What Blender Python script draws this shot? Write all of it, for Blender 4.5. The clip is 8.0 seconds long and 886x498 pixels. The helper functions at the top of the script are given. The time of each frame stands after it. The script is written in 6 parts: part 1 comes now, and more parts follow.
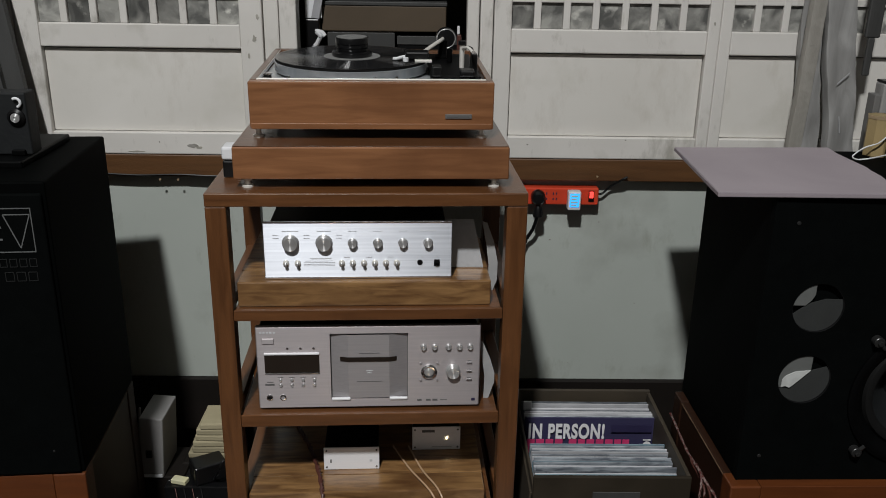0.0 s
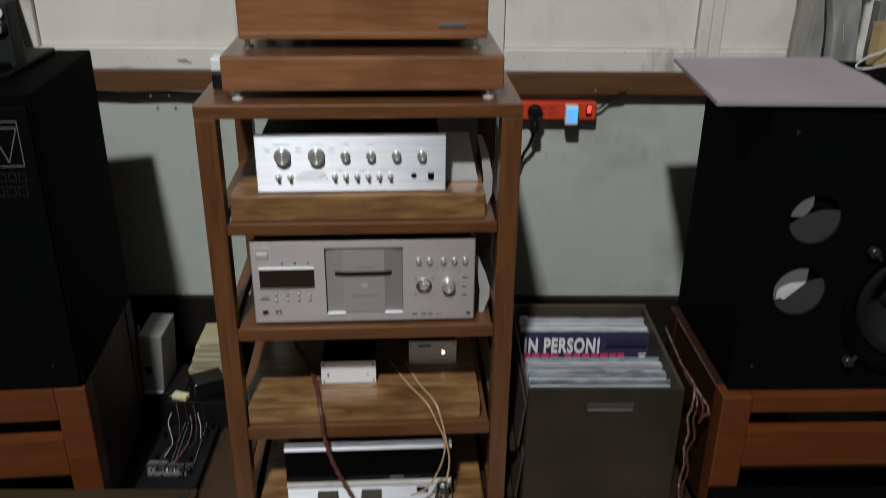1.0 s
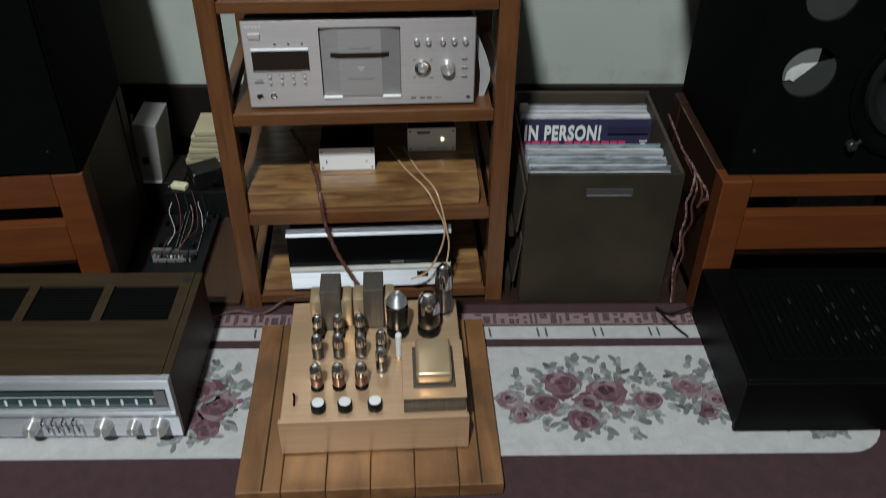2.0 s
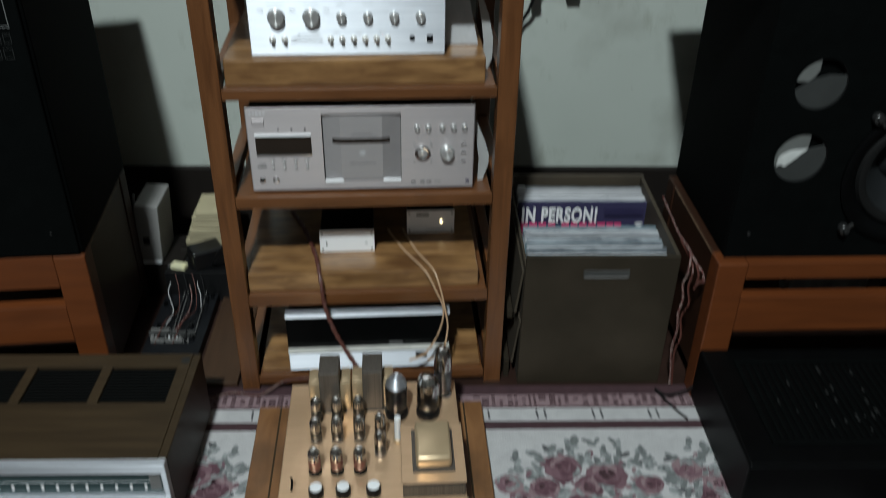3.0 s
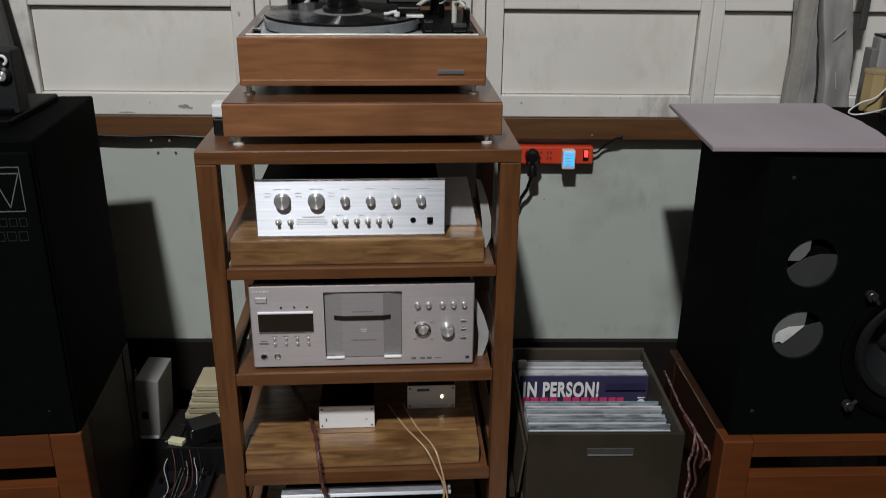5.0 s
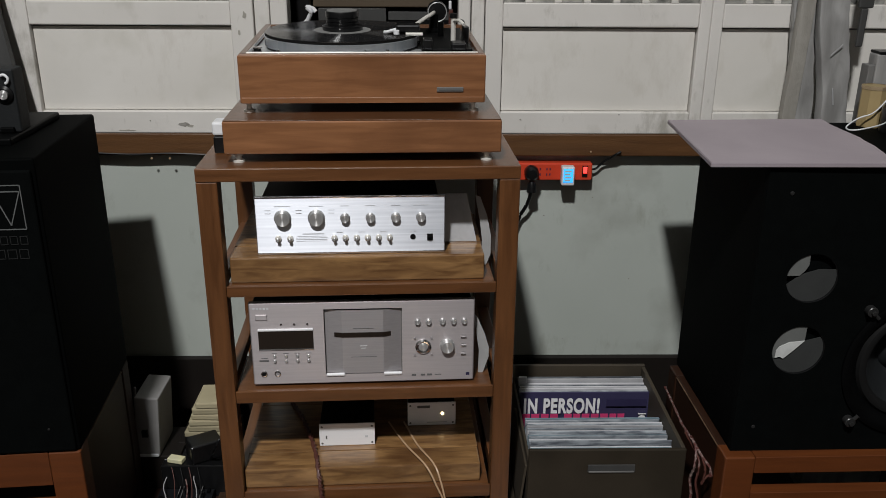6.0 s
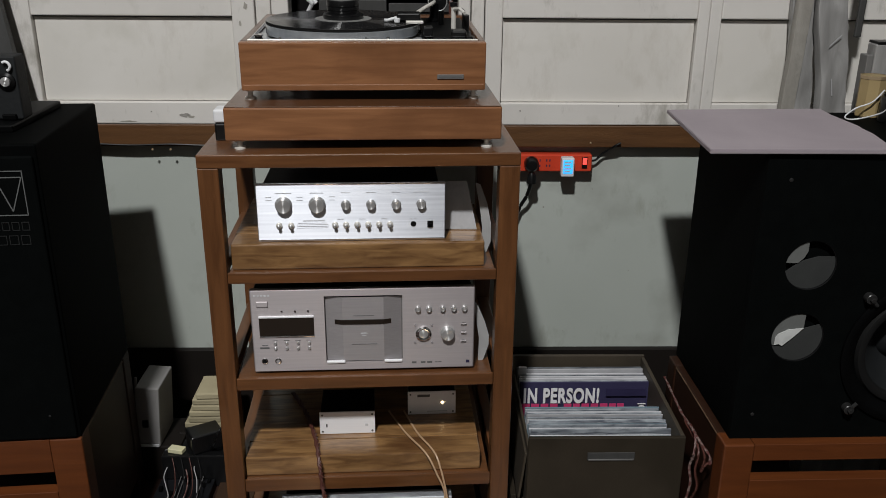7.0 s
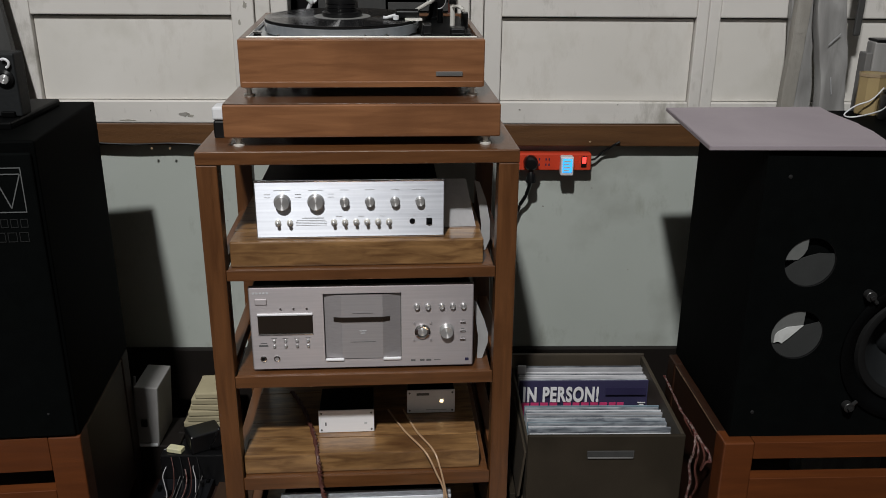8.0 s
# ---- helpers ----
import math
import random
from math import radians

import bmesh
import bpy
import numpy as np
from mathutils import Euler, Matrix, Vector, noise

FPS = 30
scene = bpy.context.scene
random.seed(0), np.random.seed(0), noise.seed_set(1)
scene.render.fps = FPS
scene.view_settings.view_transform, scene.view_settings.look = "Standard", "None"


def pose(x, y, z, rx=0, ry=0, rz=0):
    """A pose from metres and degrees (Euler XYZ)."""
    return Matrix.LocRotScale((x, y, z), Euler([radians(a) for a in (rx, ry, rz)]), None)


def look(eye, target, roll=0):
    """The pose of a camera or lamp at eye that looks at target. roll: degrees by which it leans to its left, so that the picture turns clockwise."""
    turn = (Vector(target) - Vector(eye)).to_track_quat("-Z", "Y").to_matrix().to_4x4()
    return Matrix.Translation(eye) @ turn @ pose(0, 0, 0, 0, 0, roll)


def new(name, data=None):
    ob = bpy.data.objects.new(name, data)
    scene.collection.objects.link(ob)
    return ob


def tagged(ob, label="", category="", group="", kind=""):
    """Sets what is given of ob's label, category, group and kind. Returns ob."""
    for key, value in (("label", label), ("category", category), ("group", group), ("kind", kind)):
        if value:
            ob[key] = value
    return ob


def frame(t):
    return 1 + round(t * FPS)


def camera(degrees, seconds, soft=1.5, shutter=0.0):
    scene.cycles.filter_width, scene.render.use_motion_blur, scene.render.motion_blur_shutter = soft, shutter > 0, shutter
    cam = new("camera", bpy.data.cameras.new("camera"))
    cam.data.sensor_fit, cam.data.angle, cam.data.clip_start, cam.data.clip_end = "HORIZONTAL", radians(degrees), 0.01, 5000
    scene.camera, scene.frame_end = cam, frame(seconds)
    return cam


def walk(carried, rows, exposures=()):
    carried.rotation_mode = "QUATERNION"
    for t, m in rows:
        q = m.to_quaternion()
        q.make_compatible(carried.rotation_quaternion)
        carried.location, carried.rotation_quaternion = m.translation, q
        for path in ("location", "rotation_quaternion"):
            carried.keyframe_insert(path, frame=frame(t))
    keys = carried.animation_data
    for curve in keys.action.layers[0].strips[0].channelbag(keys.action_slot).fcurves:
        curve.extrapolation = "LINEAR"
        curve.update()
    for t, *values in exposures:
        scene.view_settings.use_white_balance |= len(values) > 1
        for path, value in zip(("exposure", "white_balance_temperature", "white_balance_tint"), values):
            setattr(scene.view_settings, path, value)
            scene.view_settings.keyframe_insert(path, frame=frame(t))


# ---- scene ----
cam = camera(54.85, 8.0, soft=0.9, shutter=0.6)
PATH = [
    (0, (0.1102, -1.4799, 1.3608), (0.1444, 0.4062, 0.6965), 0.90),
    (0.5, (0.1137, -1.4818, 1.3521), (0.1505, 0.3924, 0.6550), 0.79),
    (1, (0.1225, -1.4771, 1.3333), (0.1561, 0.3450, 0.5093), 0.58),
    (1.3, (0.1217, -1.4780, 1.3159), (0.1611, 0.2879, 0.3779), 0.79),
    (1.5, (0.1209, -1.4746, 1.3045), (0.1588, 0.2230, 0.2478), 0.69),
    (1.7, (0.1222, -1.4745, 1.2963), (0.1581, 0.1749, 0.1658), 0.48),
    (2, (0.1182, -1.4753, 1.2912), (0.1580, 0.1110, 0.0739), 0.61),
    (2.25, (0.1148, -1.4760, 1.2903), (0.1586, 0.0905, 0.0477), 0.71),
    (2.55, (0.1108, -1.4768, 1.2933), (0.1604, 0.1082, 0.0746), 0.84),
    (2.8, (0.1074, -1.4775, 1.2993), (0.1631, 0.1562, 0.1470), 0.94),
    (3, (0.1077, -1.4779, 1.3088), (0.1620, 0.2092, 0.2360), 0.91),
    (3.2, (0.1143, -1.4739, 1.3207), (0.1608, 0.2559, 0.3179), 0.92),
    (3.5, (0.1160, -1.4756, 1.3285), (0.1578, 0.2947, 0.3988), 0.75),
    (4, (0.1185, -1.4717, 1.3343), (0.1582, 0.3448, 0.4983), 0.76),
    (4.5, (0.1190, -1.4748, 1.3352), (0.1603, 0.3653, 0.5525), 0.65),
    (5, (0.1169, -1.4795, 1.3402), (0.1592, 0.3801, 0.6054), 0.62),
    (5.2, (0.1124, -1.4784, 1.3432), (0.1604, 0.3873, 0.6241), 0.48),
    (5.6, (0.1144, -1.4804, 1.3418), (0.1600, 0.3913, 0.6383), 0.46),
    (5.95, (0.1162, -1.4821, 1.3406), (0.1596, 0.3917, 0.6426), 0.43),
    (6.3, (0.1179, -1.4838, 1.3395), (0.1591, 0.3892, 0.6394), 0.41),
    (6.5, (0.1192, -1.4885, 1.3327), (0.1591, 0.3863, 0.6374), 0.40),
    (7, (0.1147, -1.4975, 1.3155), (0.1591, 0.3781, 0.6223), 0.47),
    (7.5, (0.1149, -1.4989, 1.3093), (0.1585, 0.3787, 0.6218), 0.47),
    (8, (0.1176, -1.5000, 1.3029), (0.1609, 0.3788, 0.6185), 0.43),
]
EXPO = [(0.0, -0.1, 6350, 8), (0.6, -0.12, 6350, 8), (1.0, -0.03, 6350, 7), (1.6, 0.05, 6250, 4), (2.25, 0.2, 6000, 0), (2.8, 0.2, 6000, -1), (3.0, 0.15, 5900, -2), (3.5, 0.06, 5900, 1), (4.0, -0.02, 6200, 6), (4.5, -0.03, 6300, 8), (6.3, 0.0, 6400, 9), (8.0, 0.0, 6400, 9)]
walk(cam, [(t, look(eye, target, roll)) for t, eye, target, roll in PATH], EXPO)

# ---- light ----
world = bpy.data.worlds.new("night")
scene.world = world
world.use_nodes = True
world.node_tree.nodes["Background"].inputs["Color"].default_value = (0.55, 0.6, 0.65, 1)
world.node_tree.nodes["Background"].inputs["Strength"].default_value = 0.01


def ceiling_lamp(x, y, z, watts, size, colour):
    data = bpy.data.lights.new("bulb_light", "AREA")
    data.shape, data.size, data.energy, data.color = "DISK", size, watts, colour
    ob = new("bulb_light", data)
    ob.matrix_world = pose(x, y, z, 0, 0, 0)
    return ob


LAMPS = [(-0.62, -3.5, 5.15, 385.0, 0.3, (1.0, 0.985, 0.965))]
for lamp in LAMPS:
    ceiling_lamp(*lamp)


# ---- materials ----
def mat(name, colour, rough=0.5, metal=0.0, alt=None, scale=8.0, amount=0.5, bump=0.0, bump_scale=60.0, stretch=(1, 1, 1),
        coat=0.0, rough_var=0.0, spot=None, spot_at=(0.6, 0.75), spot_scale=3.0, random_tint=0.0, detail=6.0, spec=0.5, coat_ior=1.5, brushed=0.0, spun="", grime=None, grime_at=(0.62, 0.72)):
    m = bpy.data.materials.new(name)
    m.use_nodes = True
    nt = m.node_tree
    b = nt.nodes["Principled BSDF"]
    b.inputs["Metallic"].default_value = metal
    b.inputs["Roughness"].default_value = rough
    b.inputs["Coat Weight"].default_value = coat
    b.inputs["Coat Roughness"].default_value = 0.2
    b.inputs["Coat IOR"].default_value = coat_ior
    b.inputs["Specular IOR Level"].default_value = spec
    if brushed:
        b.inputs["Anisotropic"].default_value = brushed
        up = nt.nodes.new("ShaderNodeCombineXYZ")
        up.inputs["Z"].default_value = 1.0
        nt.links.new(up.outputs["Vector"], b.inputs["Tangent"])
    if spun:
        b.inputs["Anisotropic"].default_value = 0.9
        tg = nt.nodes.new("ShaderNodeTangent")
        b.inputs["Anisotropic Rotation"].default_value = 0.25
        tg.direction_type, tg.axis = "RADIAL", spun
        nt.links.new(tg.outputs["Tangent"], b.inputs["Tangent"])
    tc = nt.nodes.new("ShaderNodeTexCoord")
    mp = nt.nodes.new("ShaderNodeMapping")
    mp.inputs["Scale"].default_value = stretch
    oi0 = nt.nodes.new("ShaderNodeObjectInfo")
    far = nt.nodes.new("ShaderNodeVectorMath")
    far.operation = "SCALE"
    far.inputs[0].default_value = (3.1, 5.7, 4.3)
    nt.links.new(oi0.outputs["Random"], far.inputs["Scale"])
    own = nt.nodes.new("ShaderNodeVectorMath")
    nt.links.new(tc.outputs["Object"], own.inputs[0])
    nt.links.new(far.outputs["Vector"], own.inputs[1])
    nt.links.new(own.outputs["Vector"], mp.inputs["Vector"])
    n1 = nt.nodes.new("ShaderNodeTexNoise")
    n1.inputs["Scale"].default_value, n1.inputs["Detail"].default_value, n1.inputs["Distortion"].default_value = scale, detail, 0.6
    nt.links.new(mp.outputs["Vector"], n1.inputs["Vector"])
    ramp = nt.nodes.new("ShaderNodeValToRGB")
    ramp.color_ramp.elements[0].position, ramp.color_ramp.elements[1].position = 0.5 - amount / 2, 0.5 + amount / 2
    a = alt or tuple(c * 0.8 for c in colour)
    ramp.color_ramp.elements[0].color, ramp.color_ramp.elements[1].color = (*a, 1), (*colour, 1)
    nt.links.new(n1.outputs["Fac"], ramp.inputs["Fac"])
    last = ramp.outputs["Color"]
    if spot:
        n2 = nt.nodes.new("ShaderNodeTexNoise")
        n2.inputs["Scale"].default_value, n2.inputs["Detail"].default_value = spot_scale, 8
        nt.links.new(own.outputs["Vector"], n2.inputs["Vector"])
        mr = nt.nodes.new("ShaderNodeMapRange")
        mr.inputs["From Min"].default_value, mr.inputs["From Max"].default_value = spot_at
        nt.links.new(n2.outputs["Fac"], mr.inputs["Value"])
        mx = nt.nodes.new("ShaderNodeMix")
        mx.data_type = "RGBA"
        nt.links.new(mr.outputs["Result"], mx.inputs[0])
        nt.links.new(last, mx.inputs[6])
        mx.inputs[7].default_value = (*spot, 1)
        last = mx.outputs[2]
    if grime:
        # fine specks and drips, broken up by a broader patchiness
        gm = nt.nodes.new("ShaderNodeMapping")
        gm.inputs["Scale"].default_value = (34, 34, 13)
        nt.links.new(own.outputs["Vector"], gm.inputs["Vector"])
        g1, g2 = nt.nodes.new("ShaderNodeTexNoise"), nt.nodes.new("ShaderNodeTexNoise")
        g1.inputs["Scale"].default_value, g1.inputs["Detail"].default_value, g1.inputs["Roughness"].default_value = 1.0, 9, 0.7
        g2.inputs["Scale"].default_value, g2.inputs["Detail"].default_value = 5.0, 4
        nt.links.new(gm.outputs["Vector"], g1.inputs["Vector"])
        nt.links.new(own.outputs["Vector"], g2.inputs["Vector"])
        gs = nt.nodes.new("ShaderNodeMath")
        gs.operation = "MULTIPLY_ADD"
        gs.inputs[1].default_value = 0.6
        nt.links.new(g2.outputs["Fac"], gs.inputs[0])
        half = nt.nodes.new("ShaderNodeMath")
        half.operation = "MULTIPLY"
        half.inputs[1].default_value = 0.5
        nt.links.new(g1.outputs["Fac"], half.inputs[0])
        nt.links.new(half.outputs["Value"], gs.inputs[2])
        gr = nt.nodes.new("ShaderNodeMapRange")
        gr.inputs["From Min"].default_value, gr.inputs["From Max"].default_value = grime_at
        gr.inputs["To Max"].default_value = 0.75
        nt.links.new(gs.outputs["Value"], gr.inputs["Value"])
        gx = nt.nodes.new("ShaderNodeMix")
        gx.data_type = "RGBA"
        nt.links.new(gr.outputs["Result"], gx.inputs[0])
        nt.links.new(last, gx.inputs[6])
        gx.inputs[7].default_value = (*grime, 1)
        last = gx.outputs[2]
    if random_tint:
        oi = nt.nodes.new("ShaderNodeObjectInfo")
        mr2 = nt.nodes.new("ShaderNodeMapRange")
        mr2.inputs["To Min"].default_value, mr2.inputs["To Max"].default_value = 1 - random_tint, 1 + random_tint
        nt.links.new(oi.outputs["Random"], mr2.inputs["Value"])
        hs = nt.nodes.new("ShaderNodeHueSaturation")
        nt.links.new(mr2.outputs["Result"], hs.inputs["Value"])
        nt.links.new(last, hs.inputs["Color"])
        last = hs.outputs["Color"]
    nt.links.new(last, b.inputs["Base Color"])
    if rough_var:
        mr3 = nt.nodes.new("ShaderNodeMapRange")
        mr3.inputs["To Min"].default_value, mr3.inputs["To Max"].default_value = max(0.02, rough - rough_var), min(1, rough + rough_var)
        nt.links.new(n1.outputs["Fac"], mr3.inputs["Value"])
        nt.links.new(mr3.outputs["Result"], b.inputs["Roughness"])
    if bump:
        n3 = nt.nodes.new("ShaderNodeTexNoise")
        n3.inputs["Scale"].default_value, n3.inputs["Detail"].default_value = bump_scale, 4
        nt.links.new(mp.outputs["Vector"], n3.inputs["Vector"])
        bp = nt.nodes.new("ShaderNodeBump")
        bp.inputs["Strength"].default_value, bp.inputs["Distance"].default_value = bump, 0.002
        nt.links.new(n3.outputs["Fac"], bp.inputs["Height"])
        nt.links.new(bp.outputs["Normal"], b.inputs["Normal"])
    return m


def glow(name, colour, strength):
    m = bpy.data.materials.new(name)
    m.use_nodes = True
    b = m.node_tree.nodes["Principled BSDF"]
    b.inputs["Base Color"].default_value = (*colour, 1)
    b.inputs["Emission Color"].default_value = (*colour, 1)
    b.inputs["Emission Strength"].default_value = strength
    return m


def glass(name, colour=(1, 1, 1), rough=0.02, ior=1.3):
    m = bpy.data.materials.new(name)
    m.use_nodes = True
    b = m.node_tree.nodes["Principled BSDF"]
    b.inputs["Base Color"].default_value = (*colour, 1)
    b.inputs["Transmission Weight"].default_value = 1.0
    b.inputs["Roughness"].default_value = rough
    b.inputs["IOR"].default_value = ior
    return m


ALONG_X, ALONG_Z, ALONG_Y = (1.2, 14, 14), (14, 14, 1.2), (14, 1.2, 14)
M_RACK_X = mat("rack_wood_x", (0.15, 0.06, 0.02), 0.36, alt=(0.074, 0.028, 0.0092), scale=5, stretch=ALONG_X, coat=0.35, bump=0.15, rough_var=0.08, spot=(0.065, 0.025, 0.009), spot_at=(0.58, 0.85), spot_scale=7)
M_RACK_Z = mat("rack_wood_z", (0.15, 0.06, 0.02), 0.36, alt=(0.074, 0.028, 0.0092), scale=5, stretch=ALONG_Z, coat=0.35, bump=0.15, rough_var=0.08, spot=(0.065, 0.025, 0.009), spot_at=(0.58, 0.85), spot_scale=7)
M_RACK_Y = mat("rack_wood_y", (0.15, 0.06, 0.02), 0.36, alt=(0.074, 0.028, 0.0092), scale=5, stretch=ALONG_Y, coat=0.35, bump=0.15, rough_var=0.08, spot=(0.065, 0.025, 0.009), spot_at=(0.58, 0.85), spot_scale=7)
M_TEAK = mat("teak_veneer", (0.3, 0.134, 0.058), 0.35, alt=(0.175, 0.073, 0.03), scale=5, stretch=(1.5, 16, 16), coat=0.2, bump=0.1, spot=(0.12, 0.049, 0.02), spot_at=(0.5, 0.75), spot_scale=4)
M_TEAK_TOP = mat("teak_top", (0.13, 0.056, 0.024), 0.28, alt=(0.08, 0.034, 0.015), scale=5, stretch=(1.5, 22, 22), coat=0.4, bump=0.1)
M_SLAB = mat("acacia_slab", (0.31, 0.172, 0.068), 0.34, alt=(0.12, 0.057, 0.021), scale=8, amount=0.34, stretch=(1.6, 9, 9), coat=0.5, coat_ior=1.5, bump=0.1, spot=(0.085, 0.036, 0.014), spot_at=(0.52, 0.78), spot_scale=6)
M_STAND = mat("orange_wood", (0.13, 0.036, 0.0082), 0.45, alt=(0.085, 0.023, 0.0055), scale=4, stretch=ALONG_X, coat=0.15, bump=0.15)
M_STAND_SIDE = mat("stand_ply_and_shade", (0.03, 0.011, 0.005), 0.5, alt=(0.018, 0.007, 0.003), scale=4, stretch=ALONG_Y, bump=0.2, spec=0.3)
M_RAIL = mat("varnished_rail_wood", (0.13, 0.06, 0.022), 0.45, alt=(0.075, 0.033, 0.012), scale=4, stretch=ALONG_X, bump=0.25, spot=(0.05, 0.025, 0.015), spot_at=(0.6, 0.7))
M_WHITE = mat("old_white_paint", (0.7, 0.675, 0.64), 0.55, alt=(0.61, 0.586, 0.552), scale=4, bump=0.35, bump_scale=25, spot=(0.46, 0.44, 0.39), spot_at=(0.6, 0.8), spot_scale=9, grime=(0.3, 0.28, 0.24), grime_at=(0.6, 0.74))
M_PANEL = mat("aged_panel_paint", (0.72, 0.695, 0.655), 0.55, alt=(0.63, 0.605, 0.56), scale=2.4, bump=0.2, bump_scale=20, spot=(0.54, 0.52, 0.46), spot_at=(0.55, 0.85), spot_scale=7, grime=(0.52, 0.485, 0.43), grime_at=(0.6, 0.8))
M_WALL = mat("grey_green_wall_paint", (0.46, 0.49, 0.455), 0.5, alt=(0.4, 0.43, 0.395), scale=2.0, bump=0.3, bump_scale=18, spot=(0.3, 0.31, 0.28), spot_at=(0.62, 0.82), spot_scale=4, grime=(0.3, 0.31, 0.27), grime_at=(0.62, 0.76))
M_SKIRT = mat("dark_skirting", (0.012, 0.009, 0.0075), 0.6, alt=(0.007, 0.0055, 0.0045), scale=6, bump=0.2, spec=0.25)
M_FLOOR = mat("dark_red_floor", (0.03, 0.015, 0.011), 0.45, alt=(0.016, 0.008, 0.006), scale=5, stretch=(1, 6, 6), bump=0.2, spec=0.3)
M_ROOM = mat("room_plaster", (0.08, 0.077, 0.07), 0.85, scale=2)
M_CEIL = mat("ceiling_paint", (0.18, 0.175, 0.165), 0.85, scale=2)
M_BLACK = mat("black_speaker_paint", (0.0022, 0.0028, 0.0028), 0.8, alt=(0.0014, 0.0018, 0.0018), scale=30, bump=0.1, bump_scale=220, spec=0.04)
M_BLACK_SIDE = mat("black_laminate", (0.0016, 0.0019, 0.0019), 0.7, alt=(0.001, 0.0012, 0.0012), scale=12, bump=0.06, bump_scale=90, spec=0.03)
M_BLACKMETAL = mat("black_enamel", (0.0024, 0.0026, 0.0028), 0.42, alt=(0.0015, 0.0016, 0.0017), scale=20, bump=0.06, bump_scale=150, spec=0.08)
M_PLASTIC = mat("black_plastic", (0.006, 0.006, 0.0065), 0.3, scale=20, spec=0.4)
M_RUBBER = mat("black_rubber", (0.006, 0.006, 0.006), 0.7, scale=30, spec=0.2)
M_CONE = mat("paper_cone", (0.012, 0.0135, 0.0145), 0.6, alt=(0.008, 0.009, 0.01), scale=20, bump=0.3, bump_scale=120, spec=0.3)
M_ALU = mat("brushed_aluminium", (0.7, 0.72, 0.77), 0.55, 0.9, alt=(0.56, 0.58, 0.63), scale=7, stretch=(0.6, 30, 30), bump=0.05, brushed=0.9)
M_CD = mat("champagne_silver", (0.5, 0.462, 0.47), 0.5, 0.75, alt=(0.44, 0.406, 0.413), scale=12, stretch=(0.6, 30, 30), bump=0.05, brushed=0.7)
M_CD_DARK = mat("silver_tray_face", (0.42, 0.4, 0.41), 0.5, 0.75, alt=(0.37, 0.352, 0.36), scale=12, stretch=(0.6, 30, 30), brushed=0.6)
M_CHROME = mat("polished_chrome", (0.85, 0.85, 0.86), 0.12, 1.0, scale=10, amount=0.3)
M_KNOB = mat("spun_aluminium", (0.8, 0.8, 0.8), 0.38, 0.72, alt=(0.62, 0.62, 0.62), scale=25, spun="Y")
M_PLATTER = mat("polished_platter_metal", (0.5, 0.53, 0.56), 0.25, 0.6, alt=(0.38, 0.41, 0.44), scale=3, stretch=(14, 14, 1))
M_PLINTH_METAL = mat("grey_hammer_deck", (0.55, 0.57, 0.58), 0.3, 0.6, scale=30)
M_VINYL = mat("black_vinyl", (0.014, 0.014, 0.015), 0.16, scale=10, spec=1.0, spun="Z")
M_LABEL = mat("record_label_paper", (0.24, 0.24, 0.235), 0.4, scale=12)
M_PLATE = mat("bare_sheet_metal", (0.5, 0.5, 0.515), 0.45, 0.3, alt=(0.4, 0.4, 0.41), scale=6, stretch=(8, 1, 8))
M_PANE = mat("frosted_pane", (0.36, 0.355, 0.33), 0.35, alt=(0.1, 0.1, 0.095), scale=20, amount=0.28, bump=0.6, bump_scale=60, random_tint=0.35, spot=(0.55, 0.54, 0.5), spot_at=(0.58, 0.7), spot_scale=28)
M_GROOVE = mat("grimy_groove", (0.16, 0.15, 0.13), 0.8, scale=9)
M_MAUVE = mat("mauve_foam_board", (0.34, 0.295, 0.32), 0.65, alt=(0.28, 0.243, 0.266), scale=5, bump=0.15)
M_RED = mat("red_plastic", (0.62, 0.06, 0.025), 0.35, alt=(0.55, 0.05, 0.02), scale=10)
M_WHITEPL = mat("white_plastic", (0.75, 0.76, 0.78), 0.35, scale=10)
M_GOLD = mat("gold_anodised", (0.66, 0.455, 0.285), 0.34, 0.6, alt=(0.55, 0.37, 0.23), scale=10, stretch=(0.8, 20, 20), bump=0.05, rough_var=0.06)
M_BRASS = mat("gold_bell_cover", (0.6, 0.46, 0.29), 0.34, 0.6, scale=9)
M_LAMI = mat("steel_laminations", (0.13, 0.115, 0.1), 0.45, 0.5, alt=(0.08, 0.068, 0.058), scale=4, stretch=(80, 80, 1))
M_GLASS = glass("tube_glass", (1, 1, 1), 0.02, 1.45)
M_DIALGLASS = mat("dark_dial_glass", (0.045, 0.07, 0.072), 0.06, scale=8)
M_DISPLAY = mat("smoked_display", (0.022, 0.016, 0.012), 0.1, scale=8)
M_WALNUT = mat("walnut_case", (0.043, 0.028, 0.0135), 0.5, alt=(0.022, 0.014, 0.007), scale=4, stretch=(1.2, 20, 20), bump=0.12, spec=0.3)
M_VENT = mat("black_vent_mesh", (0.004, 0.0045, 0.004), 0.7, scale=60, bump=0.5, bump_scale=400, spec=0.1)
M_CRATE = mat("brown_grey_crate", (0.027, 0.021, 0.0135), 0.65, alt=(0.017, 0.013, 0.0085), scale=3, bump=0.2, spot=(0.04, 0.031, 0.021), spot_at=(0.55, 0.72), spec=0.2)
M_CRATE_IN = mat("crate_rim", (0.05, 0.038, 0.024), 0.65, alt=(0.03, 0.023, 0.015), scale=8)
